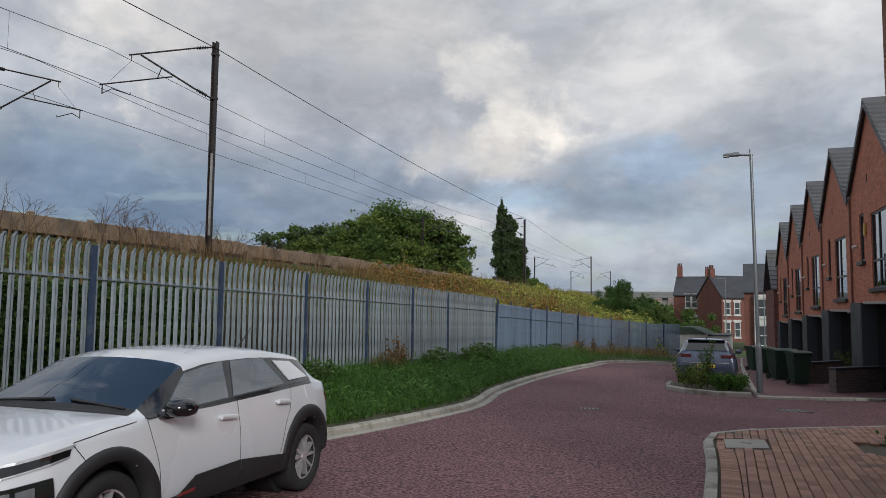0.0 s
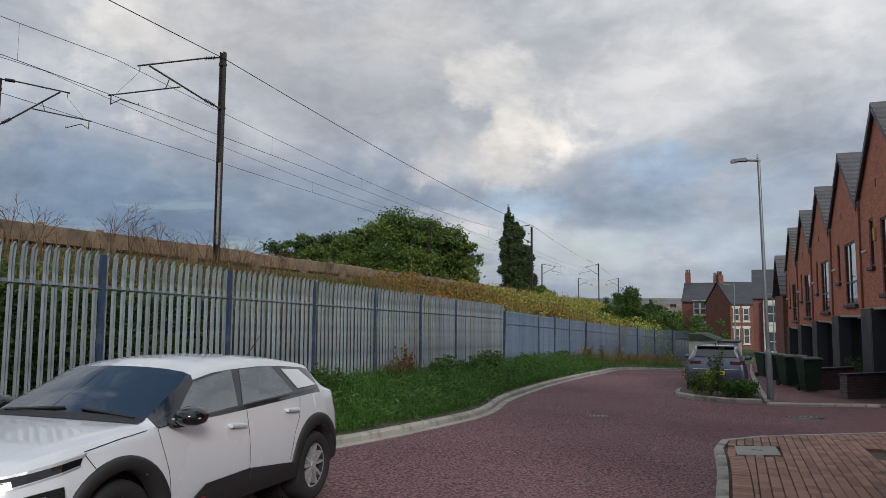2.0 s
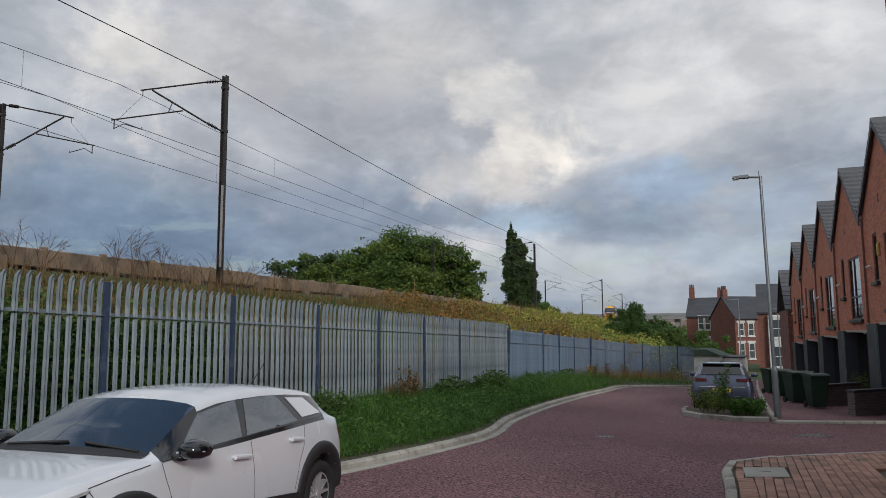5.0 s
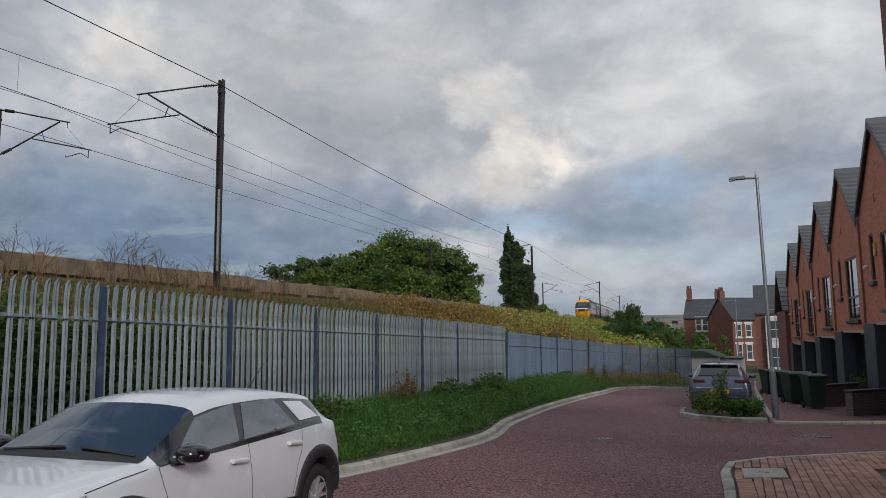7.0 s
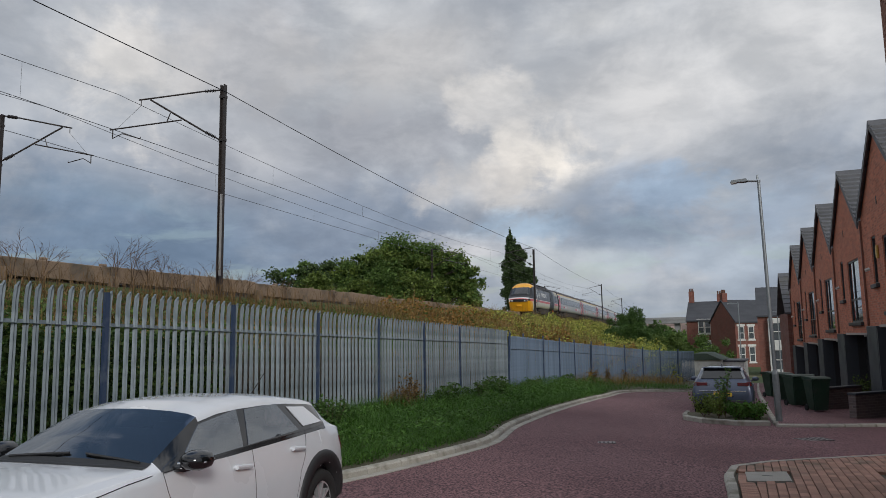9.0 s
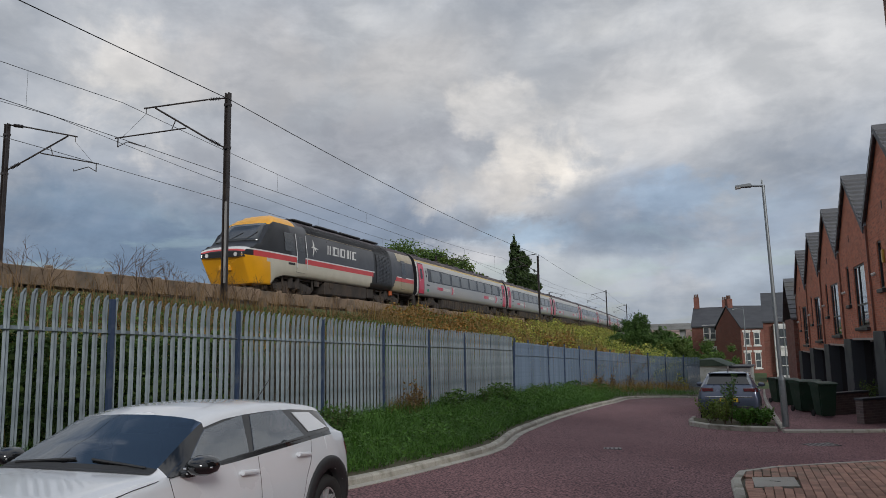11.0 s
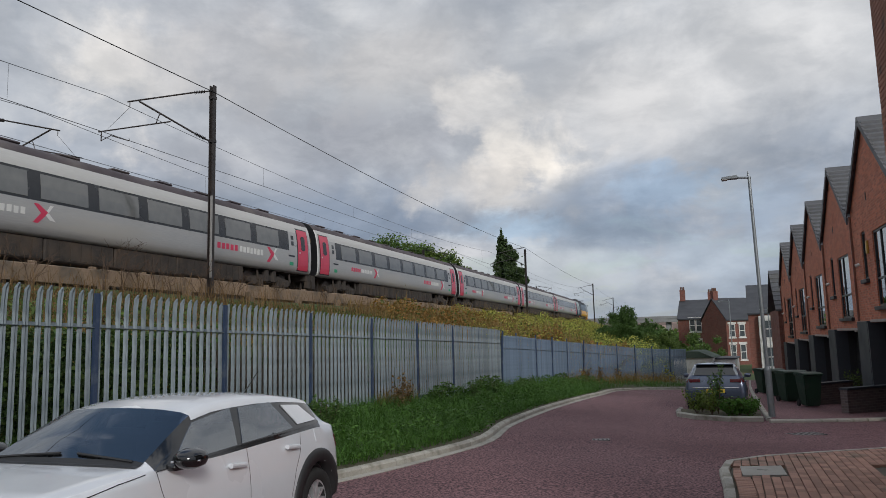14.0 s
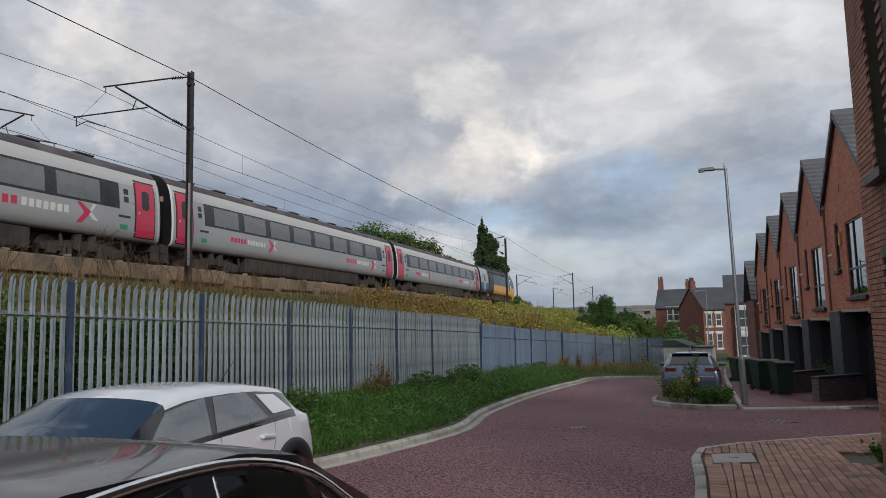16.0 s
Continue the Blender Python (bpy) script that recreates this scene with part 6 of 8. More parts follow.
# ---- cars ----
C = {
    "white": mat("white car paint", (0.66, 0.675, 0.70), (0.63, 0.645, 0.67), rough=0.25, s1=0.8, s2=8, bump=0, coat=0.8),
    "blue": mat("slate blue car paint", (0.085, 0.105, 0.16), (0.07, 0.09, 0.14), rough=0.3, metal=0.4, s1=0.8, s2=60, bump=0, coat=0.8),
    "darkgrey": mat("dark grey metallic car paint", (0.050, 0.050, 0.052), (0.040, 0.040, 0.043), rough=0.3, metal=0.5, s1=1, s2=80, bump=0, coat=0.6),
    "plastic": mat("black textured plastic", (0.016, 0.016, 0.017), (0.024, 0.024, 0.025), rough=0.6, s2=90, bump=0.1, dist=0.002),
    "gloss": mat("gloss black trim", (0.008, 0.008, 0.009), rough=0.12, bump=0, coat=0.6),
    "tyre": mat("tyre rubber", (0.014, 0.014, 0.014), (0.024, 0.023, 0.022), rough=0.85, s2=60),
    "alloy": mat("silver alloy", (0.68, 0.68, 0.69), (0.55, 0.55, 0.56), rough=0.3, metal=0.6, bump=0),
    "chrome": mat("chrome strip", (0.75, 0.75, 0.76), rough=0.12, metal=1.0, bump=0),
    "lamp": mat("clear lamp glass", (0.10, 0.105, 0.115), (0.20, 0.21, 0.225), rough=0.1, s1=6, s2=20, bump=0, coat=1.0),
    "tail": mat("red tail lamp", (0.10, 0.008, 0.012), (0.06, 0.005, 0.008), rough=0.15, bump=0, coat=1.0),
    "plate": mat("yellow plate", (0.62, 0.42, 0.04), rough=0.5, bump=0),
    "seat": mat("grey seat cloth", (0.10, 0.105, 0.115), (0.07, 0.072, 0.08), rough=0.9),
    "dash": mat("dark dashboard", (0.030, 0.032, 0.036), rough=0.7),
    "redtrim": mat("red trim insert", (0.25, 0.03, 0.03), rough=0.4, bump=0),
}
C["pale"] = glass("pale side glass", (0.55, 0.64, 0.63), 0.14)
C["clear"] = glass("clear side glass", (0.20, 0.25, 0.25), 0.20)
C["glass"] = glass("tinted car glass", (0.14, 0.18, 0.20), 0.16)


def curve(pts, x):
    return float(np.interp(x, [p[0] for p in pts], [p[1] for p in pts]))


def wheel(parent, x, y, r, s, spokes=5):
    w = new("wheel")
    w.parent = parent
    w.location = (x, y, r)
    bm = bmesh.new()
    prof = [(0.0, r * 0.64), (0.03, r * 0.67), (0.03, r * 0.90), (0.015, r * 0.97), (-0.02, r), (-0.17, r), (-0.20, r * 0.95), (-0.20, r * 0.6)]
    n = 32
    rings = [[bm.verts.new((math.cos(2 * math.pi * i / n) * q, s * o, math.sin(2 * math.pi * i / n) * q)) for i in range(n)] for o, q in prof]
    for a, b in zip(rings, rings[1:]):
        for i in range(n):
            bm.faces.new((a[i], a[(i + 1) % n], b[(i + 1) % n], b[i]))
    bmesh.ops.recalc_face_normals(bm, faces=bm.faces[:])
    part("tyre", bm, C["tyre"], w, smooth=True)
    bm = bmesh.new()
    for k in range(spokes):
        a = 2 * math.pi * k / spokes + 0.3
        for da, w0, w1 in ((-0.16, 0.016, 0.013), (0.16, 0.016, 0.013)):
            u, v = Vector((math.cos(a + da * 0.5), 0, math.sin(a + da * 0.5))), Vector((math.cos(a + da * 1.7), 0, math.sin(a + da * 1.7)))
            p, q = u * (r * 0.10), v * (r * 0.62)
            t = (q - p).normalized()
            nn = Vector((-t.z, 0, t.x))
            vs = []
            for c_, ww in ((p, w0), (q, w1)):
                for dy in (0.0, -0.05):
                    vs += [bm.verts.new(c_ + nn * ww + Vector((0, s * (dy + 0.005), 0))), bm.verts.new(c_ - nn * ww + Vector((0, s * (dy + 0.005), 0)))]
            for f in ((0, 1, 5, 4), (0, 4, 6, 2), (1, 3, 7, 5), (2, 6, 7, 3), (0, 2, 3, 1), (4, 5, 7, 6)):
                bm.faces.new([vs[i] for i in f])
    tube(bm, (0, s * 0.012, 0), (0, -s * 0.06, 0), r * 0.13, n=16)
    m = len(bm.verts)
    rr = []
    for o, q in ((0.006, r * 0.66), (0.004, r * 0.60), (-0.06, r * 0.58), (-0.16, r * 0.6)):
        rr.append([bm.verts.new((math.cos(2 * math.pi * i / n) * q, s * o, math.sin(2 * math.pi * i / n) * q)) for i in range(n)])
    for a, b in zip(rr, rr[1:]):
        for i in range(n):
            # barrel faces take the black slot, painting the shade between the spokes
            bm.faces.new((a[i], a[(i + 1) % n], b[(i + 1) % n], b[i])).material_index = 0 if a is rr[0] else 1
    bmesh.ops.recalc_face_normals(bm, faces=bm.faces[:])
    part("rim", bm, [C["alloy"], C["plastic"]], w, "silver five-spoke alloy rim, barrel blackened for shade")
    bm = bmesh.new()
    tube(bm, (0, -s * 0.10, 0), (0, -s * 0.12, 0), r * 0.6, n=24)
    part("brake_disc", bm, C["plastic"], w)
    return w


class CarForm:
    """Sections of a car body along x; halves are mirrored."""

    def __init__(self, top, belt, wide, beltw, railw, sill, ends, railf=0.86):
        self.railf = railf
        self.top, self.belt, self.wide, self.beltw, self.railw, self.sill, self.ends = top, belt, wide, beltw, railw, sill, ends

    def section(self, x):
        zt, zb, w, wb, wr = curve(self.top, x), curve(self.belt, x), curve(self.wide, x), curve(self.beltw, x), curve(self.railw, x)
        zs = curve(self.sill, x)
        zb = min(zb, zt - 0.02)
        h = zb - zs
        out = [(w * 0.86, zs), (w * 0.965, zs + 0.05 * h), (w * 0.995, zs + 0.22 * h), (w, zs + 0.42 * h), (w * 0.995, zs + 0.58 * h), (w * 0.98, zs + 0.74 * h), ((w + wb) / 2 * 0.985, zs + 0.9 * h), (wb, zb)]
        f = (zt - zb)
        rail = zb + f * self.railf
        crown = 0.25 if f > 0.25 else 0.0
        for k in [j / 9 for j in range(1, 10)]:
            out.append((wb + (wr - wb) * k ** 1.1, zb + (rail - zb) * k))
        out += [(wr * 0.88, rail + (zt - rail) * 0.45), (wr * 0.6, rail + (zt - rail) * 0.8), (wr * 0.3, rail + (zt - rail) * 0.96), (0.0, zt)]
        return out


def car_body(form, th, paint, arches, r_arch, glass_x, ws, rear_ws, windows=(), band="gloss", white_rail=False):
    """Skin in parts: body, roof, side glass band, windscreen, rear window. ws, rear_ws: x spans of the two screens."""
    x0, x1 = form.ends
    xs = list(np.linspace(x0, x1, 90))
    secs = [form.section(x) for x in xs]
    K = len(secs[0])
    keys = ("body", "roof", "band", "far_band", "windscreen", "rear_window")
    bms = {k: bmesh.new() for k in keys}
    cache = {k: {} for k in keys}

    def vert(key, j, i, s):
        c = cache[key]
        y, z = secs[j][i]
        k = (j, i, s if y > 1e-6 else 1)
        if k not in c:
            c[k] = bms[key].verts.new((xs[j], s * y, z))
        return c[k]
    for s in (1, -1):
        for j in range(len(xs) - 1):
            xm = (xs[j] + xs[j + 1]) / 2
            for i in range(K - 1):
                y = (secs[j][i][0] + secs[j][i + 1][0]) / 2
                z = (secs[j][i][1] + secs[j][i + 1][1]) / 2
                if i < 7:
                    if any(math.hypot(xm - ax, z - r_arch[1]) < r_arch[0] for ax in arches) and i < 6:
                        continue
                    key = "body"
                elif i < 16:
                    key = "band" if glass_x[0] < xm < glass_x[1] else "body"
                    if white_rail and i == 15 and rear_ws[1] <= xm <= ws[0]:
                        key = "roof"
                    tall = curve(form.top, xm) - curve(form.belt, xm)
                    if tall < 0.05:
                        key = "body"
                    cs = [(xs[j + a], secs[j + a][i + b][1]) for a in (0, 1) for b in (0, 1)]
                    if key == "band" and any(all(inside(w_, c_) for c_ in cs) for w_ in windows):
                        continue
                else:
                    key = "windscreen" if ws[0] < xm < ws[1] else "rear_window" if rear_ws[0] < xm < rear_ws[1] else "roof" if rear_ws[1] <= xm <= ws[0] else "body"
                if key == "band" and s < 0:
                    key = "far_band"
                q = [vert(key, j, i, s), vert(key, j + 1, i, s), vert(key, j + 1, i + 1, s), vert(key, j, i + 1, s)]
                q = list(dict.fromkeys(q))
                if len(q) > 2:
                    try:
                        bms[key].faces.new(q)
                    except ValueError:
                        pass
    # close the ends
    for j in (0, len(xs) - 1):
        vs = [vert("body", j, i, 1) for i in range(K)] + [vert("body", j, i, -1) for i in range(K - 2, -1, -1)]
        bms["body"].faces.new(list(dict.fromkeys(vs)))
    for k in keys:
        bmesh.ops.recalc_face_normals(bms[k], faces=bms[k].faces[:])
    part("body", bms["body"], paint, th, smooth=True)
    part("roof", bms["roof"], paint, th, smooth=True)
    for k in ("band", "far_band"):
        part("pillar_band", bms[k], C[band], th, "gloss black window pillars", smooth=True)
    part("windscreen", bms["windscreen"], C["glass"], th, smooth=True)
    part("rear_window", bms["rear_window"], C["glass"], th, smooth=True)


def inside(quad, p):
    """Whether (x, z) lies in a four-cornered outline."""
    s = [(b[0] - a[0]) * (p[1] - a[1]) - (b[1] - a[1]) * (p[0] - a[0]) for a, b in zip(quad, quad[1:] + quad[:1])]
    return all(v > 0 for v in s) or all(v < 0 for v in s)


def side_at(form, x, z):
    """Half width of the body at height z."""
    sec = form.section(x)
    best = sec[:17]
    return float(np.interp(z, [p[1] for p in best], [p[0] for p in best]))


def side_patch(form, pts, s, out=0.006, n=5, thick=0.01):
    """A panel on the body side with corners pts (x, z), bilinear over four corners."""
    bm = bmesh.new()
    (a, b, c, d) = pts
    g = []
    for i in range(n + 1):
        row = []
        for j in range(n + 1):
            u, v = i / n, j / n
            x = (a[0] * (1 - u) + b[0] * u) * (1 - v) + (d[0] * (1 - u) + c[0] * u) * v
            z = (a[1] * (1 - u) + b[1] * u) * (1 - v) + (d[1] * (1 - u) + c[1] * u) * v
            row.append(bm.verts.new((x, s * (side_at(form, x, z) + out), z)))
        g.append(row)
    for i in range(n):
        for j in range(n):
            bm.faces.new((g[i][j], g[i + 1][j], g[i + 1][j + 1], g[i][j + 1]))
    edge = [g[i][0] for i in range(n + 1)] + [g[n][j] for j in range(1, n + 1)] + [g[i][n] for i in range(n - 1, -1, -1)] + [g[0][j] for j in range(n - 1, 0, -1)]
    inner = [bm.verts.new((v.co.x, v.co.y - s * thick, v.co.z)) for v in edge]
    for i in range(len(edge)):
        k = (i + 1) % len(edge)
        bm.faces.new((edge[i], edge[k], inner[k], inner[i]))
    bmesh.ops.recalc_face_normals(bm, faces=bm.faces[:])
    return bm


def arch_trim(form, th, ax, cz, r0, r1, s, material, a0=-8, a1=188):
    bm = bmesh.new()
    rows = []
    for k in range(25):
        a = radians(a0 + (a1 - a0) * k / 24)
        row = []
        for rr, o in ((r0 - 0.02, -0.10), (r0, 0.018), (r1 - 0.02, 0.022), (r1, 0.0), (r1, -0.03)):
            x, z = ax + rr * math.cos(a), max(0.2, cz + rr * math.sin(a))
            row.append(bm.verts.new((x, s * (side_at(form, x, min(z, 0.9)) + o), z)))
        rows.append(row)
    for p, q in zip(rows, rows[1:]):
        for i in range(4):
            bm.faces.new((p[i], p[i + 1], q[i + 1], q[i]))
    bmesh.ops.recalc_face_normals(bm, faces=bm.faces[:])
    part("arch_trim", bm, material, th, "black plastic wheel-arch trim", smooth=True)
    bm = bmesh.new()
    tube(bm, (ax, s * 0.30, cz), (ax, s * 0.62, cz), r0 * 1.0, n=24)
    part("wheel_well", bm, C["plastic"], th)


def seams(form, th, lines, s):
    """Shut lines between panels: fine dark strips."""
    for pts in lines:
        bm = bmesh.new()
        prev = None
        fine = [(a[0] + (b[0] - a[0]) * k / 8, a[1] + (b[1] - a[1]) * k / 8) for a, b in zip(pts, pts[1:]) for k in range(8)] + [pts[-1]]
        for k, (x, z) in enumerate(fine):
            a, b = fine[max(0, k - 1)], fine[min(len(fine) - 1, k + 1)]
            t = Vector((b[0] - a[0], 0, b[1] - a[1])).normalized() * 0.0026
            row = [bm.verts.new((x + dx, s * (side_at(form, x + dx, z + dz) + 0.005), z + dz)) for dx, dz in ((-t.z, t.x), (t.z, -t.x))]
            if prev:
                bm.faces.new((prev[0], prev[1], row[1], row[0]))
            prev = row
        part("shut_line", bm, C["gloss"], th)


def mirror_and_handles(form, th, s, mx, mz, handles, shell, hmat):
    bm = bmesh.new()
    w = side_at(form, mx, mz)
    rings = []
    for k, (dx, sc) in enumerate(((0.10, 0.35), (0.07, 0.75), (0.0, 1.0), (-0.07, 0.98), (-0.09, 0.9))):
        ring_ = []
        for i in range(10):
            a = 2 * math.pi * i / 10
            ring_.append(bm.verts.new((mx + dx, s * (w + 0.17 + 0.115 * sc * math.cos(a)), mz + 0.035 + 0.075 * sc * math.sin(a))))
        rings.append(ring_)
    for a, b in zip(rings, rings[1:]):
        for i in range(10):
            bm.faces.new((a[i], a[(i + 1) % 10], b[(i + 1) % 10], b[i]))
    bm.faces.new(rings[0]), bm.faces.new(rings[-1][::-1])
    box(bm, mx - 0.05, mx + 0.04, min(s * (w - 0.02), s * (w + 0.1)), max(s * (w - 0.02), s * (w + 0.1)), mz - 0.045, mz - 0.005)
    bmesh.ops.recalc_face_normals(bm, faces=bm.faces[:])
    m = part("door_mirror", bm, shell, th, "black door mirror", smooth=True)
    bm = bmesh.new()
    tube(bm, (mx + 0.075, s * (w + 0.08), mz + 0.02), (mx + 0.02, s * (w + 0.285), mz + 0.03), 0.008)
    part("indicator_strip", bm, C["chrome"], m)
    for hx, hz in handles:
        y = side_at(form, hx, hz)
        bm = bmesh.new()
        tube(bm, (hx - 0.10, s * (y + 0.028), hz - 0.012), (hx + 0.10, s * (y + 0.028), hz + 0.004), 0.021, n=10)
        tube(bm, (hx - 0.08, s * (y - 0.01), hz - 0.01), (hx - 0.08, s * (y + 0.028), hz - 0.01), 0.014)
        tube(bm, (hx + 0.09, s * (y - 0.01), hz), (hx + 0.09, s * (y + 0.028), hz), 0.014)
        part("door_handle", bm, hmat, th)


def interior(th, x_front, x_rear, z=0.55, w=0.62):
    part("cabin_floor", boxm(x_rear - 0.4, x_front + 0.5, -w, w, z - 0.18, z - 0.1), C["dash"], th)
    part("dashboard", boxm(x_front + 0.25, x_front + 0.75, -w, w, z + 0.1, z + 0.38, 0.05), C["dash"], th)
    for y in (-0.36, 0.36):
        for x in (x_front - 0.35, x_rear + 0.15):
            bm = boxm(x - 0.16, x - 0.02, y - 0.25, y + 0.25, z, z + 0.60, 0.05)
            box(bm, x - 0.17, x - 0.07, y - 0.13, y + 0.13, z + 0.63, z + 0.80, 0.03)
            box(bm, x - 0.1, x + 0.4, y - 0.25, y + 0.25, z - 0.05, z + 0.08, 0.03)
            part("seat", bm, C["seat"], th)
    bm = bmesh.new()
    for i in range(16):
        a, b = 2 * math.pi * i / 16, 2 * math.pi * (i + 1) / 16
        P = lambda t: (x_front + 0.2 - 0.06 * math.sin(t), -0.36 + 0.18 * math.cos(t), z + 0.36 + 0.16 * math.sin(t))
        tube(bm, P(a), P(b), 0.014, n=6, caps=False)
    part("steering_wheel", bm, C["dash"], th)


def top_at(form, x, y):
    """Height of the upper skin at half width y."""
    sec = form.section(x)[::-1]
    return float(np.interp(abs(y), [p[0] for p in sec[:6]], [p[1] for p in sec[:6]]))


WIN_W = [[(0.0, 0.997), (0.78, 0.962), (0.42, 1.235), (-0.09, 1.310)], [(-0.92, 1.060), (-0.07, 1.006), (-0.20, 1.305), (-0.71, 1.318)]]


def white_car(m):
    f = CarForm(
        top=[(-1.90, 0.62), (-1.89, 0.84), (-1.83, 0.97), (-1.67, 1.13), (-1.52, 1.265), (-1.43, 1.328), (-1.3, 1.352), (-0.9, 1.398), (-0.5, 1.418), (-0.1, 1.412), (0.16, 1.392), (0.42, 1.338), (0.75, 1.155), (1.03, 0.985), (1.30, 0.965), (1.70, 0.918), (1.95, 0.865), (2.06, 0.80), (2.12, 0.70), (2.14, 0.55)],
        belt=[(-1.90, 0.60), (-1.84, 0.94), (-1.8, 1.03), (-1.3, 1.03), (-0.6, 1.0), (0.2, 0.965), (0.9, 0.95), (1.05, 0.955), (1.4, 0.945), (1.8, 0.885), (2.05, 0.79), (2.14, 0.53)],
        wide=[(-1.90, 0.60), (-1.84, 0.70), (-1.78, 0.79), (-1.5, 0.845), (-1.0, 0.855), (0.9, 0.855), (1.4, 0.855), (1.75, 0.80), (1.98, 0.70), (2.08, 0.60), (2.14, 0.50)],
        beltw=[(-1.90, 0.55), (-1.84, 0.63), (-1.8, 0.72), (-1.4, 0.775), (-0.6, 0.80), (0.5, 0.80), (1.2, 0.79), (1.6, 0.76), (1.9, 0.66), (2.08, 0.52), (2.14, 0.45)],
        railw=[(-1.90, 0.50), (-1.82, 0.56), (-1.8, 0.57), (-1.2, 0.60), (-0.3, 0.615), (0.15, 0.61), (0.5, 0.635), (0.95, 0.70), (1.2, 0.71), (1.7, 0.62), (1.95, 0.54), (2.14, 0.38)],
        sill=[(-1.90, 0.42), (-1.8, 0.30), (-1.6, 0.24), (1.7, 0.24), (2.0, 0.24), (2.14, 0.30)],
        ends=(-1.90, 2.14))
    th = thing("hatchback_car", "white crossover hatchback with black cladding parked by the kerb", "car", m)
    car_body(f, th, C["white"], (-1.295, 1.30), (0.43, 0.34), (-1.46, 0.98), (0.42, 1.0), (-1.80, -1.44), WIN_W, band="gloss", white_rail=True)
    for s in (1, -1):
        for ax in (-1.295, 1.30):
            wheel(th, ax, s * 0.80, 0.327, s)
            arch_trim(f, th, ax, 0.34, 0.385, 0.472 if ax > 0 else 0.50, s, C["plastic"])
        part("sill_cladding", side_patch(f, [(-0.84, 0.25), (0.88, 0.25), (0.86, 0.36), (-0.82, 0.44)], s, 0.016), C["plastic"], th)
        part("door_bump", side_patch(f, [(-0.10, 0.33), (0.82, 0.29), (0.48, 0.485), (-0.10, 0.505)], s, 0.03), C["plastic"], th)
        part("door_bump", side_patch(f, [(-0.80, 0.33), (-0.125, 0.33), (-0.125, 0.500), (-0.74, 0.445)], s, 0.026), C["plastic"], th)
        part("door_insert", side_patch(f, [(0.50, 0.375), (0.68, 0.365), (0.66, 0.385), (0.50, 0.40)], s, 0.040, thick=0.01), C["redtrim"], th, "small red trim insert")
        part("side_window", side_patch(f, WIN_W[0], s, 0.006, 6), C["clear"], th)
        part("side_window", side_patch(f, WIN_W[1], s, 0.006, 6), C["clear"], th)
        part("quarter_panel", side_patch(f, [(-1.40, 1.105), (-1.02, 1.092), (-0.87, 1.282), (-1.20, 1.262)], s, 0.010, 5), C["white"], th, "white painted quarter panel")
        part("belt_strip", side_patch(f, [(-1.44, 1.075), (0.95, 0.948), (0.93, 0.966), (-1.44, 1.098)], s, 0.010, 8), C["gloss"], th)
        part("sail_panel", side_patch(f, [(0.79, 0.962), (0.97, 0.956), (0.72, 1.06), (0.66, 1.06)], s, 0.008, 4), C["gloss"], th, "gloss black corner panel behind the mirror")
        seams(f, th, [[(-0.115, 0.50), (-0.115, 0.7), (-0.112, 0.985)], [(0.84, 0.42), (0.87, 0.62), (0.93, 0.82), (0.955, 0.95)], [(-0.76, 0.46), (-0.84, 0.70), (-0.95, 0.86), (-1.02, 1.06)], [(1.06, 0.945), (1.3, 0.92), (1.58, 0.875)], [(1.58, 0.86), (1.50, 0.74), (1.46, 0.70)]], s)
        mirror_and_handles(f, th, s, 0.80, 0.985, ((0.06, 0.872), (-0.80, 0.915)), C["gloss"], C["white"])
        if s > 0:
            part("fuel_flap", side_patch(f, [(-1.42, 0.90), (-1.28, 0.90), (-1.28, 1.02), (-1.42, 1.02)], s, 0.005, 4), C["white"], th)
        part("lamp_surround", side_patch(f, [(1.62, 0.800), (2.10, 0.700), (2.10, 0.755), (1.60, 0.845)], s, 0.010, 8), C["gloss"], th)
        part("day_lamp", side_patch(f, [(1.60, 0.845), (2.10, 0.755), (2.10, 0.768), (1.57, 0.868)], s, 0.014, 8), C["alloy"], th, "slim chrome-edged daytime lamp")
        part("day_lamp", side_patch(f, [(1.63, 0.792), (2.10, 0.690), (2.10, 0.699), (1.62, 0.802)], s, 0.014, 8), C["alloy"], th, "slim chrome-edged daytime lamp")
        hl = part("headlamp", side_patch(f, [(1.73, 0.575), (2.12, 0.50), (2.12, 0.64), (1.74, 0.695)], s, 0.016, 5), C["gloss"], th, "dark headlamp unit")
        part("lamp_lens", side_patch(f, [(1.84, 0.56), (1.93, 0.55), (1.93, 0.64), (1.84, 0.655)], s, 0.024, 3), C["lamp"], hl)
        part("lamp_lens", side_patch(f, [(1.96, 0.545), (2.05, 0.535), (2.05, 0.63), (1.96, 0.64)], s, 0.024, 3), C["lamp"], hl)
        part("tail_lamp", side_patch(f, [(-1.88, 0.80), (-1.76, 0.80), (-1.74, 0.93), (-1.86, 0.93)], s, 0.008, 3), C["tail"], th)
        bm = bmesh.new()
        path = [(0.99 - 0.05 * k / 6, s * (0.62 - 0.09 * k)) for k in range(7)]
        path = [(x, y, top_at(f, x, y) + 0.012) for x, y in path]
        rows = [[bm.verts.new((x + 0.010 * dx, y, z + 0.010 * dz)) for dx, dz in ((-1, 0), (0, 1), (1, 0), (0, -1))] for x, y, z in path]
        for a, b in zip(rows, rows[1:]):
            for i in range(4):
                bm.faces.new((a[i], a[(i + 1) % 4], b[(i + 1) % 4], b[i]))
        bm.faces.new(rows[0]), bm.faces.new(rows[-1][::-1])
        bmesh.ops.recalc_face_normals(bm, faces=bm.faces[:])
        part("wiper", bm, C["plastic"], th)
        bm = bmesh.new()
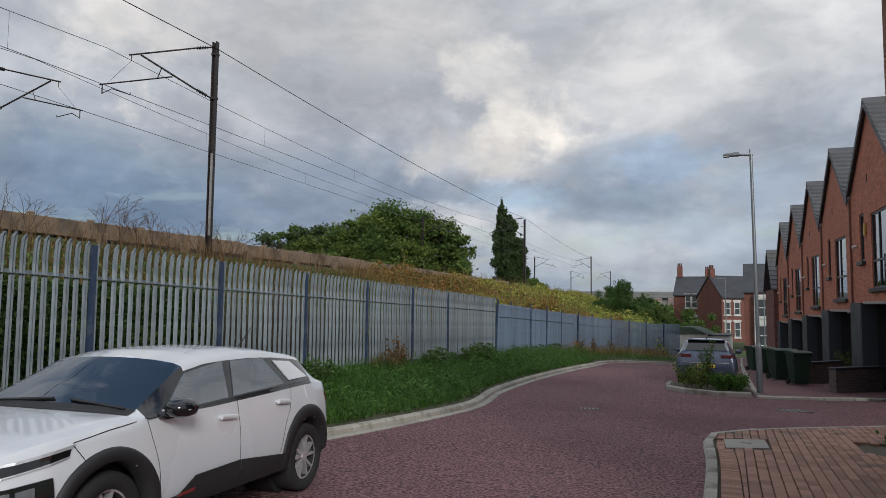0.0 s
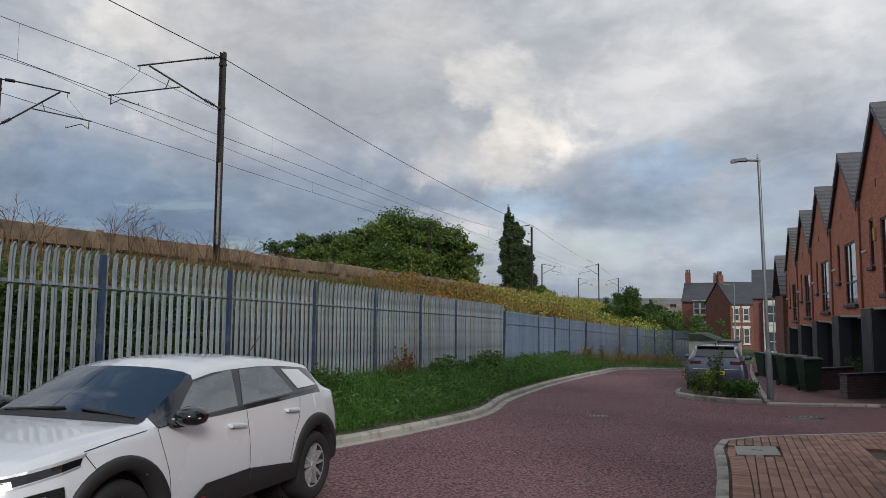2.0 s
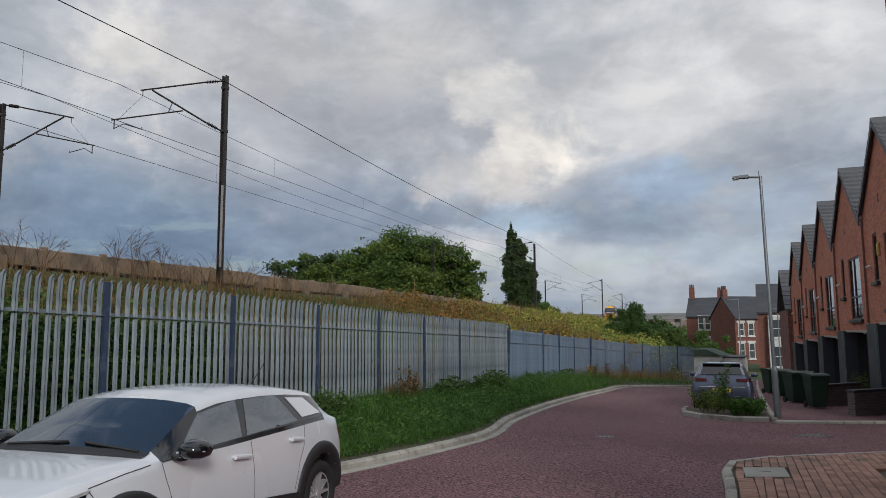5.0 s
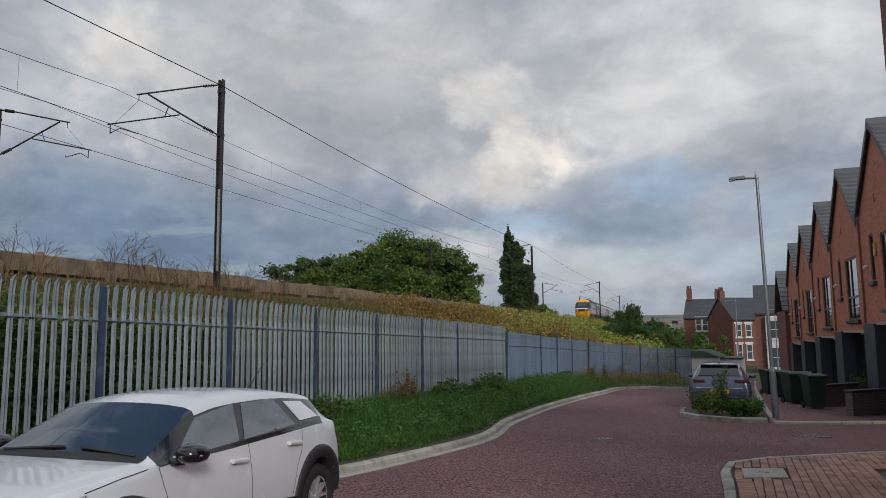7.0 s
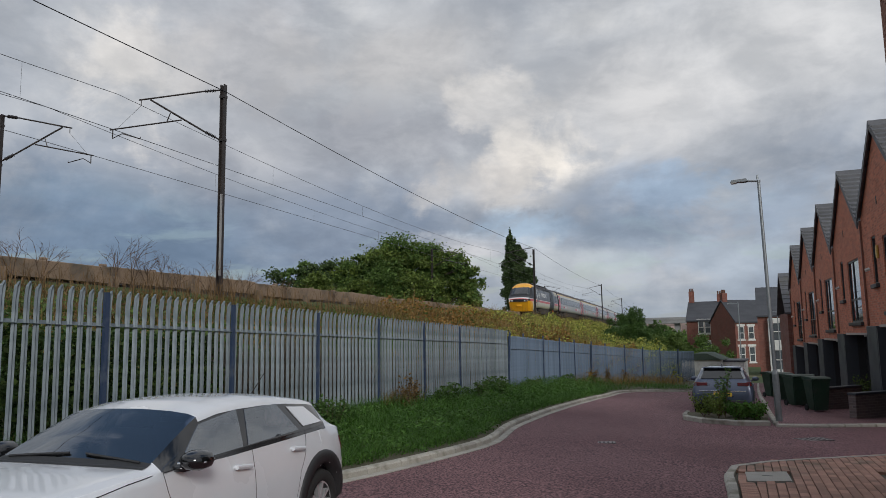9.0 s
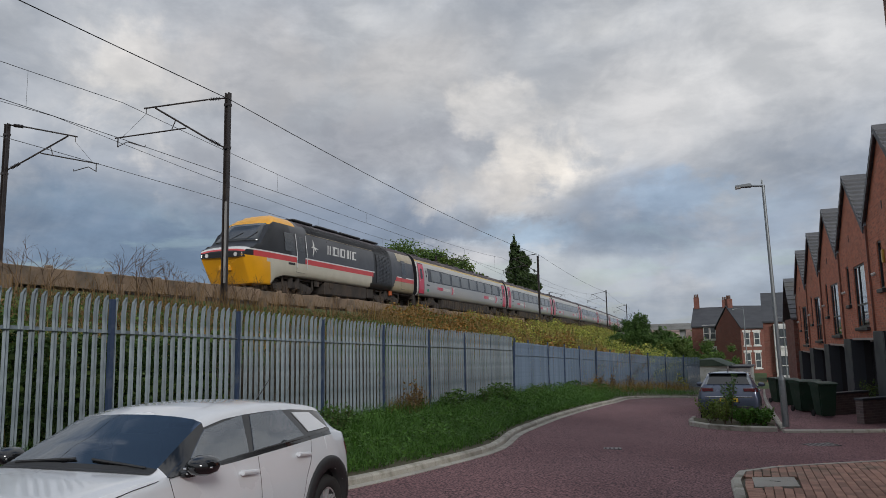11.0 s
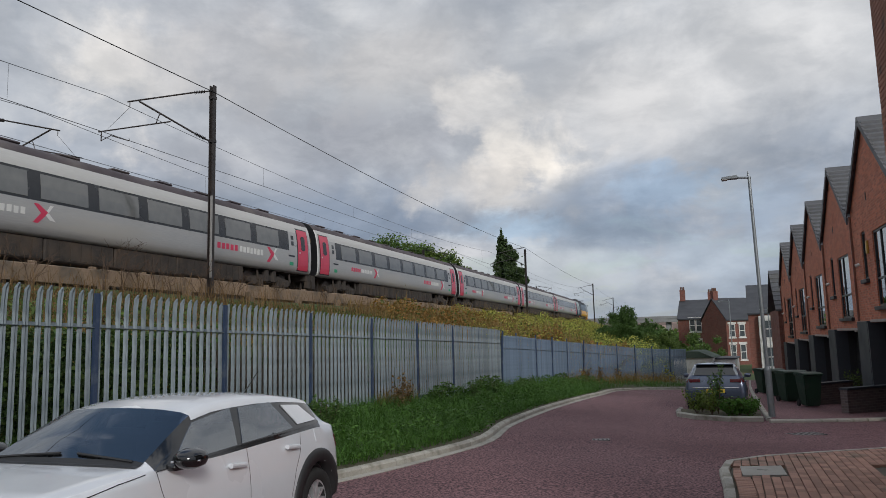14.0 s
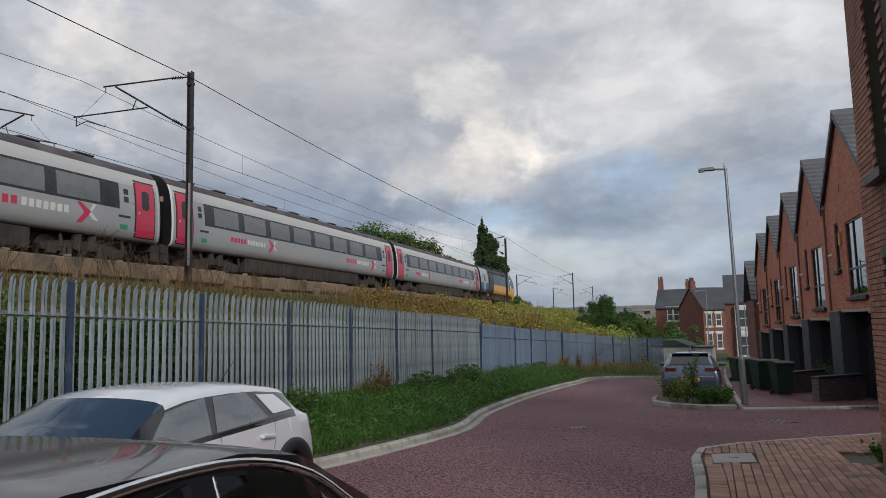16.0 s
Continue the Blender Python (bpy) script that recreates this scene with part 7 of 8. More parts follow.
        rows = [[bm.verts.new((x, s * 0.071 * i, top_at(f, x, 0.071 * i) + 0.006)) for x in (0.975, 1.02, 1.065)] for i in range(11)]
        for p, q in zip(rows, rows[1:]):
            for i in range(2):
                bm.faces.new((p[i], q[i], q[i + 1], p[i + 1]))
        bmesh.ops.recalc_face_normals(bm, faces=bm.faces[:])
        part("cowl", bm, C["plastic"], th, "black scuttle panel below the windscreen")
    bm = bmesh.new()
    tube(bm, (-1.22, 0, 1.35), (-1.48, 0, 1.58), 0.006, 0.003)
    part("aerial", bm, C["gloss"], th)
    part("front_grille", boxm(2.06, 2.16, -0.42, 0.42, 0.30, 0.44, 0.02), C["plastic"], th)
    interior(th, 0.45, -0.62, 0.54)
    return th


WX, WY = -4.842, 5.307
white_car(Matrix.Translation((WX, WY, gz(WX, WY))) @ pose(0, 0, 0, 0, -1.6, -86.9))


def blue_car(m):
    f = CarForm(
        top=[(-2.12, 0.72), (-2.10, 0.95), (-2.02, 1.10), (-1.72, 1.37), (-1.60, 1.41), (-1.0, 1.45), (-0.2, 1.456), (0.2, 1.42), (0.6, 1.26), (1.05, 1.02), (1.5, 0.96), (1.9, 0.85), (2.1, 0.68), (2.16, 0.5)],
        belt=[(-2.12, 0.70), (-2.05, 0.98), (-1.7, 1.02), (-0.6, 0.97), (0.6, 0.93), (1.2, 0.92), (1.8, 0.84), (2.1, 0.66), (2.16, 0.48)],
        wide=[(-2.12, 0.80), (-2.0, 0.86), (-1.5, 0.89), (1.4, 0.89), (1.9, 0.80), (2.16, 0.6)],
        beltw=[(-2.12, 0.72), (-2.0, 0.77), (-1.4, 0.81), (0.6, 0.81), (1.5, 0.78), (2.0, 0.62), (2.16, 0.5)],
        railw=[(-2.12, 0.66), (-2.0, 0.66), (-1.7, 0.60), (-0.3, 0.62), (0.3, 0.60), (1.0, 0.68), (1.7, 0.6), (2.16, 0.42)],
        sill=[(-2.12, 0.32), (-1.9, 0.26), (1.8, 0.24), (2.16, 0.28)], ends=(-2.12, 2.16))
    th = thing("hatchback_car", "slate blue hatchback parked behind a planted build-out", "car", m)
    car_body(f, th, C["blue"], (-1.33, 1.30), (0.385, 0.33), (-1.55, 0.8), (0.22, 1.02), (-2.04, -1.70))
    for s in (1, -1):
        for ax in (-1.33, 1.30):
            wheel(th, ax, s * 0.83, 0.32, s)
            arch_trim(f, th, ax, 0.33, 0.365, 0.395, s, C["plastic"])
        part("side_window", side_patch(f, [(-1.40, 1.03), (0.5, 0.97), (0.15, 1.33), (-1.1, 1.35)], s, 0.006, 6), C["glass"], th)
        mirror_and_handles(f, th, s, 0.62, 0.97, ((-0.2, 0.86), (-1.05, 0.88)), C["blue"], C["blue"])
        tl = part("tail_lamp", side_patch(f, [(-2.115, 0.86), (-1.80, 0.89), (-1.78, 1.0), (-2.09, 0.98)], s, 0.010, 4), C["tail"], th, "dark red wraparound tail lamp")
        part("lamp_lens", boxm(-2.125, -2.09, min(s * 0.42, s * 0.74), max(s * 0.42, s * 0.74), 0.87, 0.97, 0.01), C["tail"], tl)
    bm = bmesh.new()
    vs = [bm.verts.new(p) for p in ((-2.055, 0.60, 1.09), (-2.055, -0.60, 1.09), (-1.78, -0.50, 1.345), (-1.78, 0.50, 1.345))]
    vb = [bm.verts.new((v.co.x + 0.05, v.co.y, v.co.z - 0.03)) for v in vs]
    bm.faces.new(vs)
    for i in range(4):
        bm.faces.new((vs[i], vs[(i + 1) % 4], vb[(i + 1) % 4], vb[i]))
    bmesh.ops.recalc_face_normals(bm, faces=bm.faces[:])
    part("rear_screen", bm, C["gloss"], th, "dark tailgate window")
    part("plate", boxm(-2.15, -2.125, -0.26, 0.26, 0.56, 0.67, 0.005), C["plate"], th, "yellow plate with a plain dark bar")
    part("plate_bar", boxm(-2.155, -2.151, -0.2, 0.2, 0.59, 0.64), C["gloss"], th)
    part("bumper_insert", boxm(-2.15, -2.0, -0.62, 0.62, 0.33, 0.45, 0.02), C["plastic"], th)
    part("bumper_chrome", boxm(-2.145, -2.05, -0.66, 0.66, 0.70, 0.725, 0.005), C["chrome"], th)
    part("badge", boxm(-2.13, -2.10, -0.05, 0.05, 0.90, 0.98, 0.02), C["chrome"], th)
    part("spoiler", boxm(-1.82, -1.55, -0.55, 0.55, 1.385, 1.42, 0.012), C["blue"], th)
    bm = bmesh.new()
    tube(bm, (-1.35, 0, 1.43), (-1.5, 0, 1.52), 0.02, 0.006)
    part("aerial", bm, C["gloss"], th)
    interior(th, 0.3, -0.9, 0.55)
    return th


GXC, GYC = -0.84, 25.95
blue_car(Matrix.Translation((GXC, GYC, gz(GXC, GYC))) @ pose(0, 0, 0, 0, 1.6, 90))


WIN_D = [[(-0.18, 0.965), (0.74, 0.94), (0.27, 1.37), (-0.14, 1.425)], [(-1.30, 1.0), (-0.28, 0.97), (-0.24, 1.425), (-0.98, 1.355)]]


def dark_car():
    f = CarForm(
        top=[(-2.30, 0.70), (-2.25, 0.98), (-2.05, 1.05), (-1.70, 1.27), (-1.15, 1.435), (-0.6, 1.490), (0.0, 1.492), (0.32, 1.44), (0.70, 1.24), (1.04, 1.03), (1.5, 0.97), (2.0, 0.88), (2.25, 0.72), (2.32, 0.5)],
        belt=[(-2.30, 0.68), (-2.2, 0.94), (-1.5, 0.97), (0.2, 0.93), (1.2, 0.90), (1.9, 0.82), (2.25, 0.68), (2.32, 0.48)],
        wide=[(-2.30, 0.76), (-2.1, 0.86), (-1.5, 0.90), (1.5, 0.90), (2.0, 0.82), (2.32, 0.6)],
        beltw=[(-2.30, 0.68), (-2.1, 0.76), (-1.4, 0.82), (0.8, 0.82), (1.6, 0.78), (2.1, 0.62), (2.32, 0.48)],
        railw=[(-2.30, 0.6), (-2.0, 0.62), (-1.5, 0.56), (-0.8, 0.60), (0.1, 0.61), (0.5, 0.62), (1.1, 0.70), (1.8, 0.6), (2.32, 0.4)],
        sill=[(-2.30, 0.36), (-2.0, 0.24), (2.0, 0.22), (2.32, 0.28)], ends=(-2.30, 2.32), railf=0.95)
    th = thing("saloon_car", "dark grey saloon car with chrome window trim passing by", "car")
    car_body(f, th, C["darkgrey"], (-1.38, 1.40), (0.385, 0.33), (-1.35, 0.85), (0.36, 1.02), (-2.0, -1.15), WIN_D, band="gloss")
    for s in (1, -1):
        for ax in (-1.38, 1.40):
            wheel(th, ax, s * 0.84, 0.325, s)
            arch_trim(f, th, ax, 0.33, 0.365, 0.39, s, C["darkgrey"])
        part("side_window", side_patch(f, WIN_D[0], s, 0.006, 6), C["pale"], th)
        part("side_window", side_patch(f, WIN_D[1], s, 0.006, 6), C["pale"], th)
        bm = bmesh.new()
        line = [(-1.62, 1.03), (-1.45, 1.175), (-1.2, 1.315), (-0.95, 1.392), (-0.68, 1.432), (-0.32, 1.457), (0.0, 1.448), (0.28, 1.382), (0.53, 1.245), (0.84, 0.98)]
        for _ in range(2):
            line = [line[0]] + [(a[0] + (b[0] - a[0]) * f, a[1] + (b[1] - a[1]) * f) for a, b in zip(line, line[1:]) for f in (0.25, 0.75)] + [line[-1]]
        prev = None
        for a, b in zip(line, line[1:]):
            for k in range(2):
                x, z = a[0] + (b[0] - a[0]) * k / 2, a[1] + (b[1] - a[1]) * k / 2
                p = (x, s * (side_at(f, x, z) + 0.010), z)
                if prev and (Vector(p) - Vector(prev)).length > 1e-4:
                    tube(bm, prev, p, 0.015, n=6, caps=False)
                prev = p
        part("chrome_strip", bm, C["chrome"], th, "bright chrome strip over the side windows", smooth=True)
        mirror_and_handles(f, th, s, 0.74, 0.96, ((-0.1, 0.84), (-1.0, 0.86)), C["gloss"], C["darkgrey"])
        seams(f, th, [[(-0.24, 0.3), (-0.24, 0.6), (-0.23, 0.93)], [(0.95, 0.3), (0.98, 0.6), (0.92, 0.9)]], s)
        part("tail_lamp", side_patch(f, [(-2.26, 0.78), (-1.98, 0.80), (-1.96, 0.90), (-2.22, 0.90)], s, 0.008, 4), C["tail"], th)
        part("headlamp", side_patch(f, [(1.95, 0.62), (2.28, 0.58), (2.24, 0.68), (1.92, 0.76)], s, 0.010, 4), C["lamp"], th)
    part("plate", boxm(-2.33, -2.305, -0.26, 0.26, 0.56, 0.67, 0.005), C["plate"], th)
    interior(th, 0.35, -0.85, 0.52)
    return th


passer = dark_car()
DRIVE_V, DRIVE_X, DRIVE_Y16 = 4.6, -2.05, 2.13


def passer_rows():
    rows = []
    for k in range(17):
        y = DRIVE_Y16 + DRIVE_V * (k - 16)
        rows.append((float(k), Matrix.Translation((DRIVE_X, y, gz(DRIVE_X, y))) @ pose(0, 0, 0, 0, 1.6, 90)))
    return rows

# ---- plants ----
G = {
    "grass": leafy("fresh verge grass", (0.085, 0.19, 0.028), (0.045, 0.11, 0.018)),
    "herb": leafy("fresh broad herb leaf", (0.088, 0.180, 0.032), (0.042, 0.100, 0.019), 0.45),
    "drygrass": leafy("dry straw grass", (0.30, 0.20, 0.07), (0.18, 0.12, 0.04)),
    "ivy": leafy("dark ivy leaf", (0.105, 0.180, 0.050), (0.036, 0.075, 0.022), 0.55),
    "bramble": leafy("mid green bramble leaf", (0.13, 0.19, 0.045), (0.065, 0.105, 0.028), 0.45),
    "yellow": leafy("yellow green knotweed leaf", (0.47, 0.46, 0.095), (0.24, 0.28, 0.055), 0.5),
    "rust": leafy("rusty autumn leaf", (0.20, 0.125, 0.05), (0.12, 0.08, 0.035), 0.4),
    "tree": leafy("broad tree leaf", (0.125, 0.20, 0.046), (0.060, 0.112, 0.028), 0.5),
    "treelight": leafy("yellowish tree leaf", (0.165, 0.215, 0.045), (0.085, 0.135, 0.03), 0.5),
    "orange": leafy("orange brown autumn leaf", (0.36, 0.20, 0.05), (0.22, 0.12, 0.04), 0.4),
    "poplar": leafy("dark poplar leaf", (0.085, 0.130, 0.045), (0.045, 0.075, 0.028), 0.45),
    "shrub": leafy("garden shrub leaf", (0.095, 0.17, 0.04), (0.035, 0.075, 0.02), 0.4),
    "greystem": leafy("grey dead stem", (0.24, 0.205, 0.16), (0.13, 0.11, 0.085), 0.4),
    "deadstem": leafy("dead brown stem", (0.24, 0.145, 0.065), (0.14, 0.085, 0.04), 0.4),
    "twig": mat("bare brown twig", (0.12, 0.075, 0.05), (0.075, 0.05, 0.035), rough=0.9, bump=0),
    "bark": mat("grey brown bark", (0.09, 0.075, 0.06), (0.05, 0.042, 0.035), rough=0.95, s1=2, s2=20),
}
RNG = np.random.default_rng(5)


def fast_mesh(name, v, quads, material):
    me = bpy.data.meshes.new(name)
    me.vertices.add(len(v))
    me.vertices.foreach_set("co", np.asarray(v, np.float32).ravel())
    q = np.asarray(quads, np.int32)
    n = len(q)
    me.loops.add(n * 4)
    me.loops.foreach_set("vertex_index", q.ravel())
    me.polygons.add(n)
    me.polygons.foreach_set("loop_start", np.arange(n, dtype=np.int32) * 4)
    me.polygons.foreach_set("loop_total", np.full(n, 4, np.int32))
    me.materials.append(material)
    me.update(calc_edges=True)
    me.validate()
    return me


def leaf_mesh(name, c, size, material, up=0.3, ratio=0.6):
    """Small leaf-shaped quads at the points c, turned at random."""
    c = np.asarray(c, float)
    n = len(c)
    a = RNG.normal(size=(n, 3))
    a[:, 2] *= 1 - up
    a /= np.linalg.norm(a, axis=1)[:, None]
    b = np.cross(a, RNG.normal(size=(n, 3)))
    b /= np.linalg.norm(b, axis=1)[:, None]
    s = size * RNG.uniform(0.6, 1.4, (n, 1))
    v = np.stack([c - a * s, c - b * s * ratio + a * s * 0.1, c + a * s, c + b * s * ratio + a * s * 0.1], 1).reshape(-1, 3)
    return fast_mesh(name, v, np.arange(4 * n).reshape(n, 4), material)


def blade_mesh(name, base, h, w, material, lean=0.35):
    """Grass blades: two stacked quads narrowing to a tip."""
    base = np.asarray(base, float)
    n = len(base)
    ang = RNG.uniform(0, 2 * np.pi, n)
    d = np.stack([np.cos(ang), np.sin(ang), np.zeros(n)], 1)
    side = np.stack([-np.sin(ang), np.cos(ang), np.zeros(n)], 1)
    hh = (h * RNG.uniform(0.5, 1.3, n))[:, None]
    ww = w * RNG.uniform(0.6, 1.3, (n, 1))
    l1, l2 = d * hh * lean * RNG.uniform(0.1, 0.5, (n, 1)), d * hh * lean * RNG.uniform(0.8, 1.8, (n, 1))
    up = np.array([0, 0, 1.0])
    v = np.stack([base - side * ww, base + side * ww, base + l1 + up * hh * 0.6 + side * ww * 0.7, base + l1 + up * hh * 0.6 - side * ww * 0.7,
                  base + l2 + up * hh + side * ww * 0.1, base + l2 + up * hh - side * ww * 0.1], 1).reshape(-1, 3)
    k = np.arange(n)[:, None] * 6
    q = np.concatenate([k + np.array([0, 1, 2, 3]), k + np.array([3, 2, 4, 5])])
    return fast_mesh(name, v, q, material)


def stuff(name, me, label, category):
    return tagged(new(name, me), label, category, kind="stuff")


def verge_h(x, y):
    a, b = kerb_x(y) - 0.1, fence_x(y) - 0.6
    f = (x - a) / (b - a) if b != a else 0
    return gz(x, y) + 0.10 + 0.2 * smooth01(f * 1.2)


def scatter_verge(n, y0, y1, f0=0.04, f1=0.98, clump=None):
    out = []
    while len(out) < n:
        y = y0 + (y1 - y0) * random.random()
        f = f0 + (f1 - f0) * random.random()
        a, b = kerb_x(y) - 0.14, fence_x(y) - 0.5
        x = a + (b - a) * f
        if clump and noise.noise((x * clump, y * clump, 3.3)) < 0.0:
            continue
        out.append((x, y, verge_h(x, y) - 0.02))
    return np.array(out)


stuff("verge_grass", blade_mesh("verge_grass", np.concatenate([scatter_verge(26000, 2.0, 16), scatter_verge(22000, 16, 32), scatter_verge(6000, 32, 46)]), 0.26, 0.006, G["grass"], 0.8), "long fresh green grass on the verge", "grass")
stuff("tall_grass", blade_mesh("tall_grass", np.concatenate([scatter_verge(7000, 2, 30, 0.3, 1.0, 0.5), scatter_verge(4000, 4, 30, 0.75, 1.0)]), 0.45, 0.007, G["grass"], 0.7), "taller tufts of green grass by the fence", "grass")
stuff("dry_grass", blade_mesh("dry_grass", np.concatenate([scatter_verge(2200, 36, 52, 0.4, 1.0), scatter_verge(900, 16.2, 18.6, 0.80, 1.0), scatter_verge(900, 3, 34, 0.8, 1.0, 0.8), scatter_verge(500, 2, 5.6, 0.6, 1.0)]), 0.55, 0.008, G["drygrass"], 0.5), "straw coloured dry grass along the fence", "grass")


def herb_pts(n, y0, y1, f0, f1, h, sc, thr):
    out = []
    while len(out) < n:
        y, f = random.uniform(y0, y1), random.uniform(f0, f1)
        x = kerb_x(y) - 0.16 + (fence_x(y) - 0.35 - kerb_x(y)) * f
        c = noise.noise((x * sc, y * sc, 8.1)) - thr
        if c > 0:
            out.append((x, y, verge_h(x, y) + h * min(1.0, 0.45 + 1.6 * c) * random.random() ** 0.6))
    return np.array(out)


stuff("verge_herbs", leaf_mesh("verge_herbs", np.concatenate([herb_pts(15000, 4, 20, 0.10, 1.0, 0.42, 1.1, -0.05), herb_pts(13000, 20, 38, 0.1, 1.0, 0.5, 0.9, -0.1), herb_pts(5000, 4, 34, 0.0, 0.16, 0.16, 2.2, -0.2)]), 0.036, G["herb"], 0.5, 0.45), "low broad-leaved weeds in the verge grass", "weeds")
stuff("dark_herbs", leaf_mesh("dark_herbs", np.concatenate([herb_pts(3200, 8.5, 13.5, 0.62, 1.0, 0.55, 1.4, 0.05), herb_pts(5000, 19, 36, 0.6, 1.0, 0.7, 0.6, 0.12)]), 0.045, G["shrub"], 0.4), "darker nettles and docks against the fence", "weeds")


def weeds(name, pts, h, n, leaf, label, spread=0.25):
    """One leafy weed or small shrub: stems and leaves."""
    for x, y, z in pts:
        th = thing(name, label, "plant", pose(x, y, z), "weeds")
        bm = bmesh.new()
        c = []
        for k in range(7):
            a = random.uniform(0, 6.28)
            t = Vector((math.cos(a) * spread * random.uniform(0.3, 1), math.sin(a) * spread * random.uniform(0.3, 1), h * random.uniform(0.6, 1.0)))
            tube(bm, (0, 0, 0), t * 0.55 + Vector((0, 0, 0.06 * h)), 0.008, 0.006, 5)
            tube(bm, t * 0.55 + Vector((0, 0, 0.06 * h)), t, 0.006, 0.003, 5)
            for i in range(n // 7):
                f = random.uniform(0.2, 1.0)
                c.append(t * f + Vector((random.gauss(0, 0.05), random.gauss(0, 0.05), random.gauss(0, 0.04) + 0.06 * h)))
        part("stem", bm, G["twig"], th)
        o = new("leaves", leaf_mesh("leaves", c, 0.035, leaf))
        o.parent = th
        o["kind"] = "stuff"


def vh(x, y):
    return (x, y, verge_h(x, y) - 0.02)


weeds("weed", [vh(-7.3, 12.1), vh(-7.5, 12.6), vh(-7.7, 12.3), vh(-7.7, 21.5), vh(-7.9, 22.3), vh(-7.6, 23.4), vh(-7.8, 5.0), vh(-7.8, 8.2)], 0.7, 420, G["shrub"], "leafy green weed growing in the verge")
weeds("dry_weed", [vh(-7.9, 16.6), vh(-8.0, 17.2), vh(-7.4, 38), vh(-7.2, 41), vh(-6.6, 43.5), vh(-7.9, 3.9)], 0.9, 300, G["rust"], "rusty brown dead weed by the fence")


# embankment cover behind the fence
def bank_pts(n, y0, y1, f0, f1, lift=0.25, thr=None, sc=0.6):
    out = []
    tries = 0
    while len(out) < n and tries < n * 8:
        tries += 1
        y = y0 + (y1 - y0) * random.random()
        f = f0 + (f1 - f0) * random.random()
        a, b = (fence_x(y) - 0.35) if y < 56 else -7.0, track_x(y) + 2.95
        x = a + (b - a) * f
        if thr is not None and noise.noise((x * sc, y * sc, 7.7)) < thr:
            continue
        bump = 0.35 * (noise.noise((x * 0.9, y * 0.9, 1.1)) + 0.4)
        cap = 1.95 + gz(-9, y) + (RAIL_Z - 0.66 - 1.95 - gz(-9, y)) * f if y < 60 else RAIL_Z - 0.2
        out.append((x, y, min(land(x, y) + abs(random.gauss(0, lift)) + max(0, bump), cap + random.uniform(-0.15, 0.05))))
    return np.array(out)


def fence_wall(n, y0, y1, z0, z1, depth=0.3):
    """Points in the tangle that leans on the back of the fence, ragged along its top."""
    y = RNG.uniform(y0, y1, n)
    out = []
    for q in y:
        top = z1 + 0.55 * noise.noise((q * 0.7, 2.0, 5.0)) + 0.25 * noise.noise((q * 2.3, 4.0, 1.0))
        f = random.random() ** 0.8
        out.append((fence_x(q) - 0.16 - abs(random.gauss(0, depth)) - 0.35 * f * f, q, gz(-9, q) + z0 + (top - z0) * f))
    return np.array(out)


stuff("ivy_cover", leaf_mesh("ivy_cover", np.concatenate([bank_pts(30000, -2, 16, 0.0, 0.45, 0.3), bank_pts(20000, -2, 30, 0.3, 1.0, 0.25), bank_pts(20000, 16, 40, 0.0, 0.6, 0.3), fence_wall(34000, -1, 10.9, 0.2, 2.15), fence_wall(4000, 10.9, 24, 0.2, 1.2)]), 0.042, G["ivy"]), "dense dark ivy over the embankment behind the fence", "ivy")
stuff("ivy_shoots", leaf_mesh("ivy_shoots", np.concatenate([fence_wall(5000, -1, 11.0, 0.4, 2.25, 0.15), bank_pts(5000, 7.5, 11.5, 0.5, 0.95, 0.35), bank_pts(4500, 13.5, 24, 0.55, 0.95, 0.25)]), 0.048, G["bramble"]), "lighter green shoots over the dark ivy", "ivy")
stuff("grey_stems", blade_mesh("grey_stems", np.concatenate([fence_wall(3600, 10.6, 16.5, 0.1, 1.3, 0.25), fence_wall(2200, 16.5, 26, 0.1, 0.9, 0.3)]), 0.95, 0.008, G["greystem"], 0.35), "pale grey dead stems behind the fence", "dry grass")
stuff("bank_bramble", leaf_mesh("bank_bramble", np.concatenate([bank_pts(14000, -2, 40, 0.1, 1.0, 0.35, 0.05), bank_pts(9000, 24, 60, 0.5, 1.0, 0.3)]), 0.055, G["bramble"]), "mixed green brambles on the embankment", "bramble")
stuff("bank_straw", blade_mesh("bank_straw", np.concatenate([bank_pts(4000, -4, 42, 0.55, 0.9, 0.05), bank_pts(4500, 9.5, 30, 0.0, 0.6, 0.2, 0.1), bank_pts(2500, 30, 60, 0.7, 1.0, 0.05)]), 0.42, 0.009, G["drygrass"], 0.5), "straw and dead stems below the concrete beam", "dry grass")
stuff("dead_stems", blade_mesh("dead_stems", np.concatenate([bank_pts(3600, -2, 24, 0.55, 0.97, 0.04), bank_pts(900, 24, 44, 0.7, 0.97, 0.02)]), 0.85, 0.008, G["deadstem"], 0.45), "tall dead brown stems before the concrete beam", "dry grass")
stuff("bank_rust", leaf_mesh("bank_rust", np.concatenate([bank_pts(4000, -4, 30, 0.6, 1.0, 0.25, 0.1, 0.9), bank_pts(3500, 26, 58, 0.6, 1.0, 0.35, 0.0)]), 0.06, G["rust"]), "rusty autumn leaves along the top of the bank", "bramble")


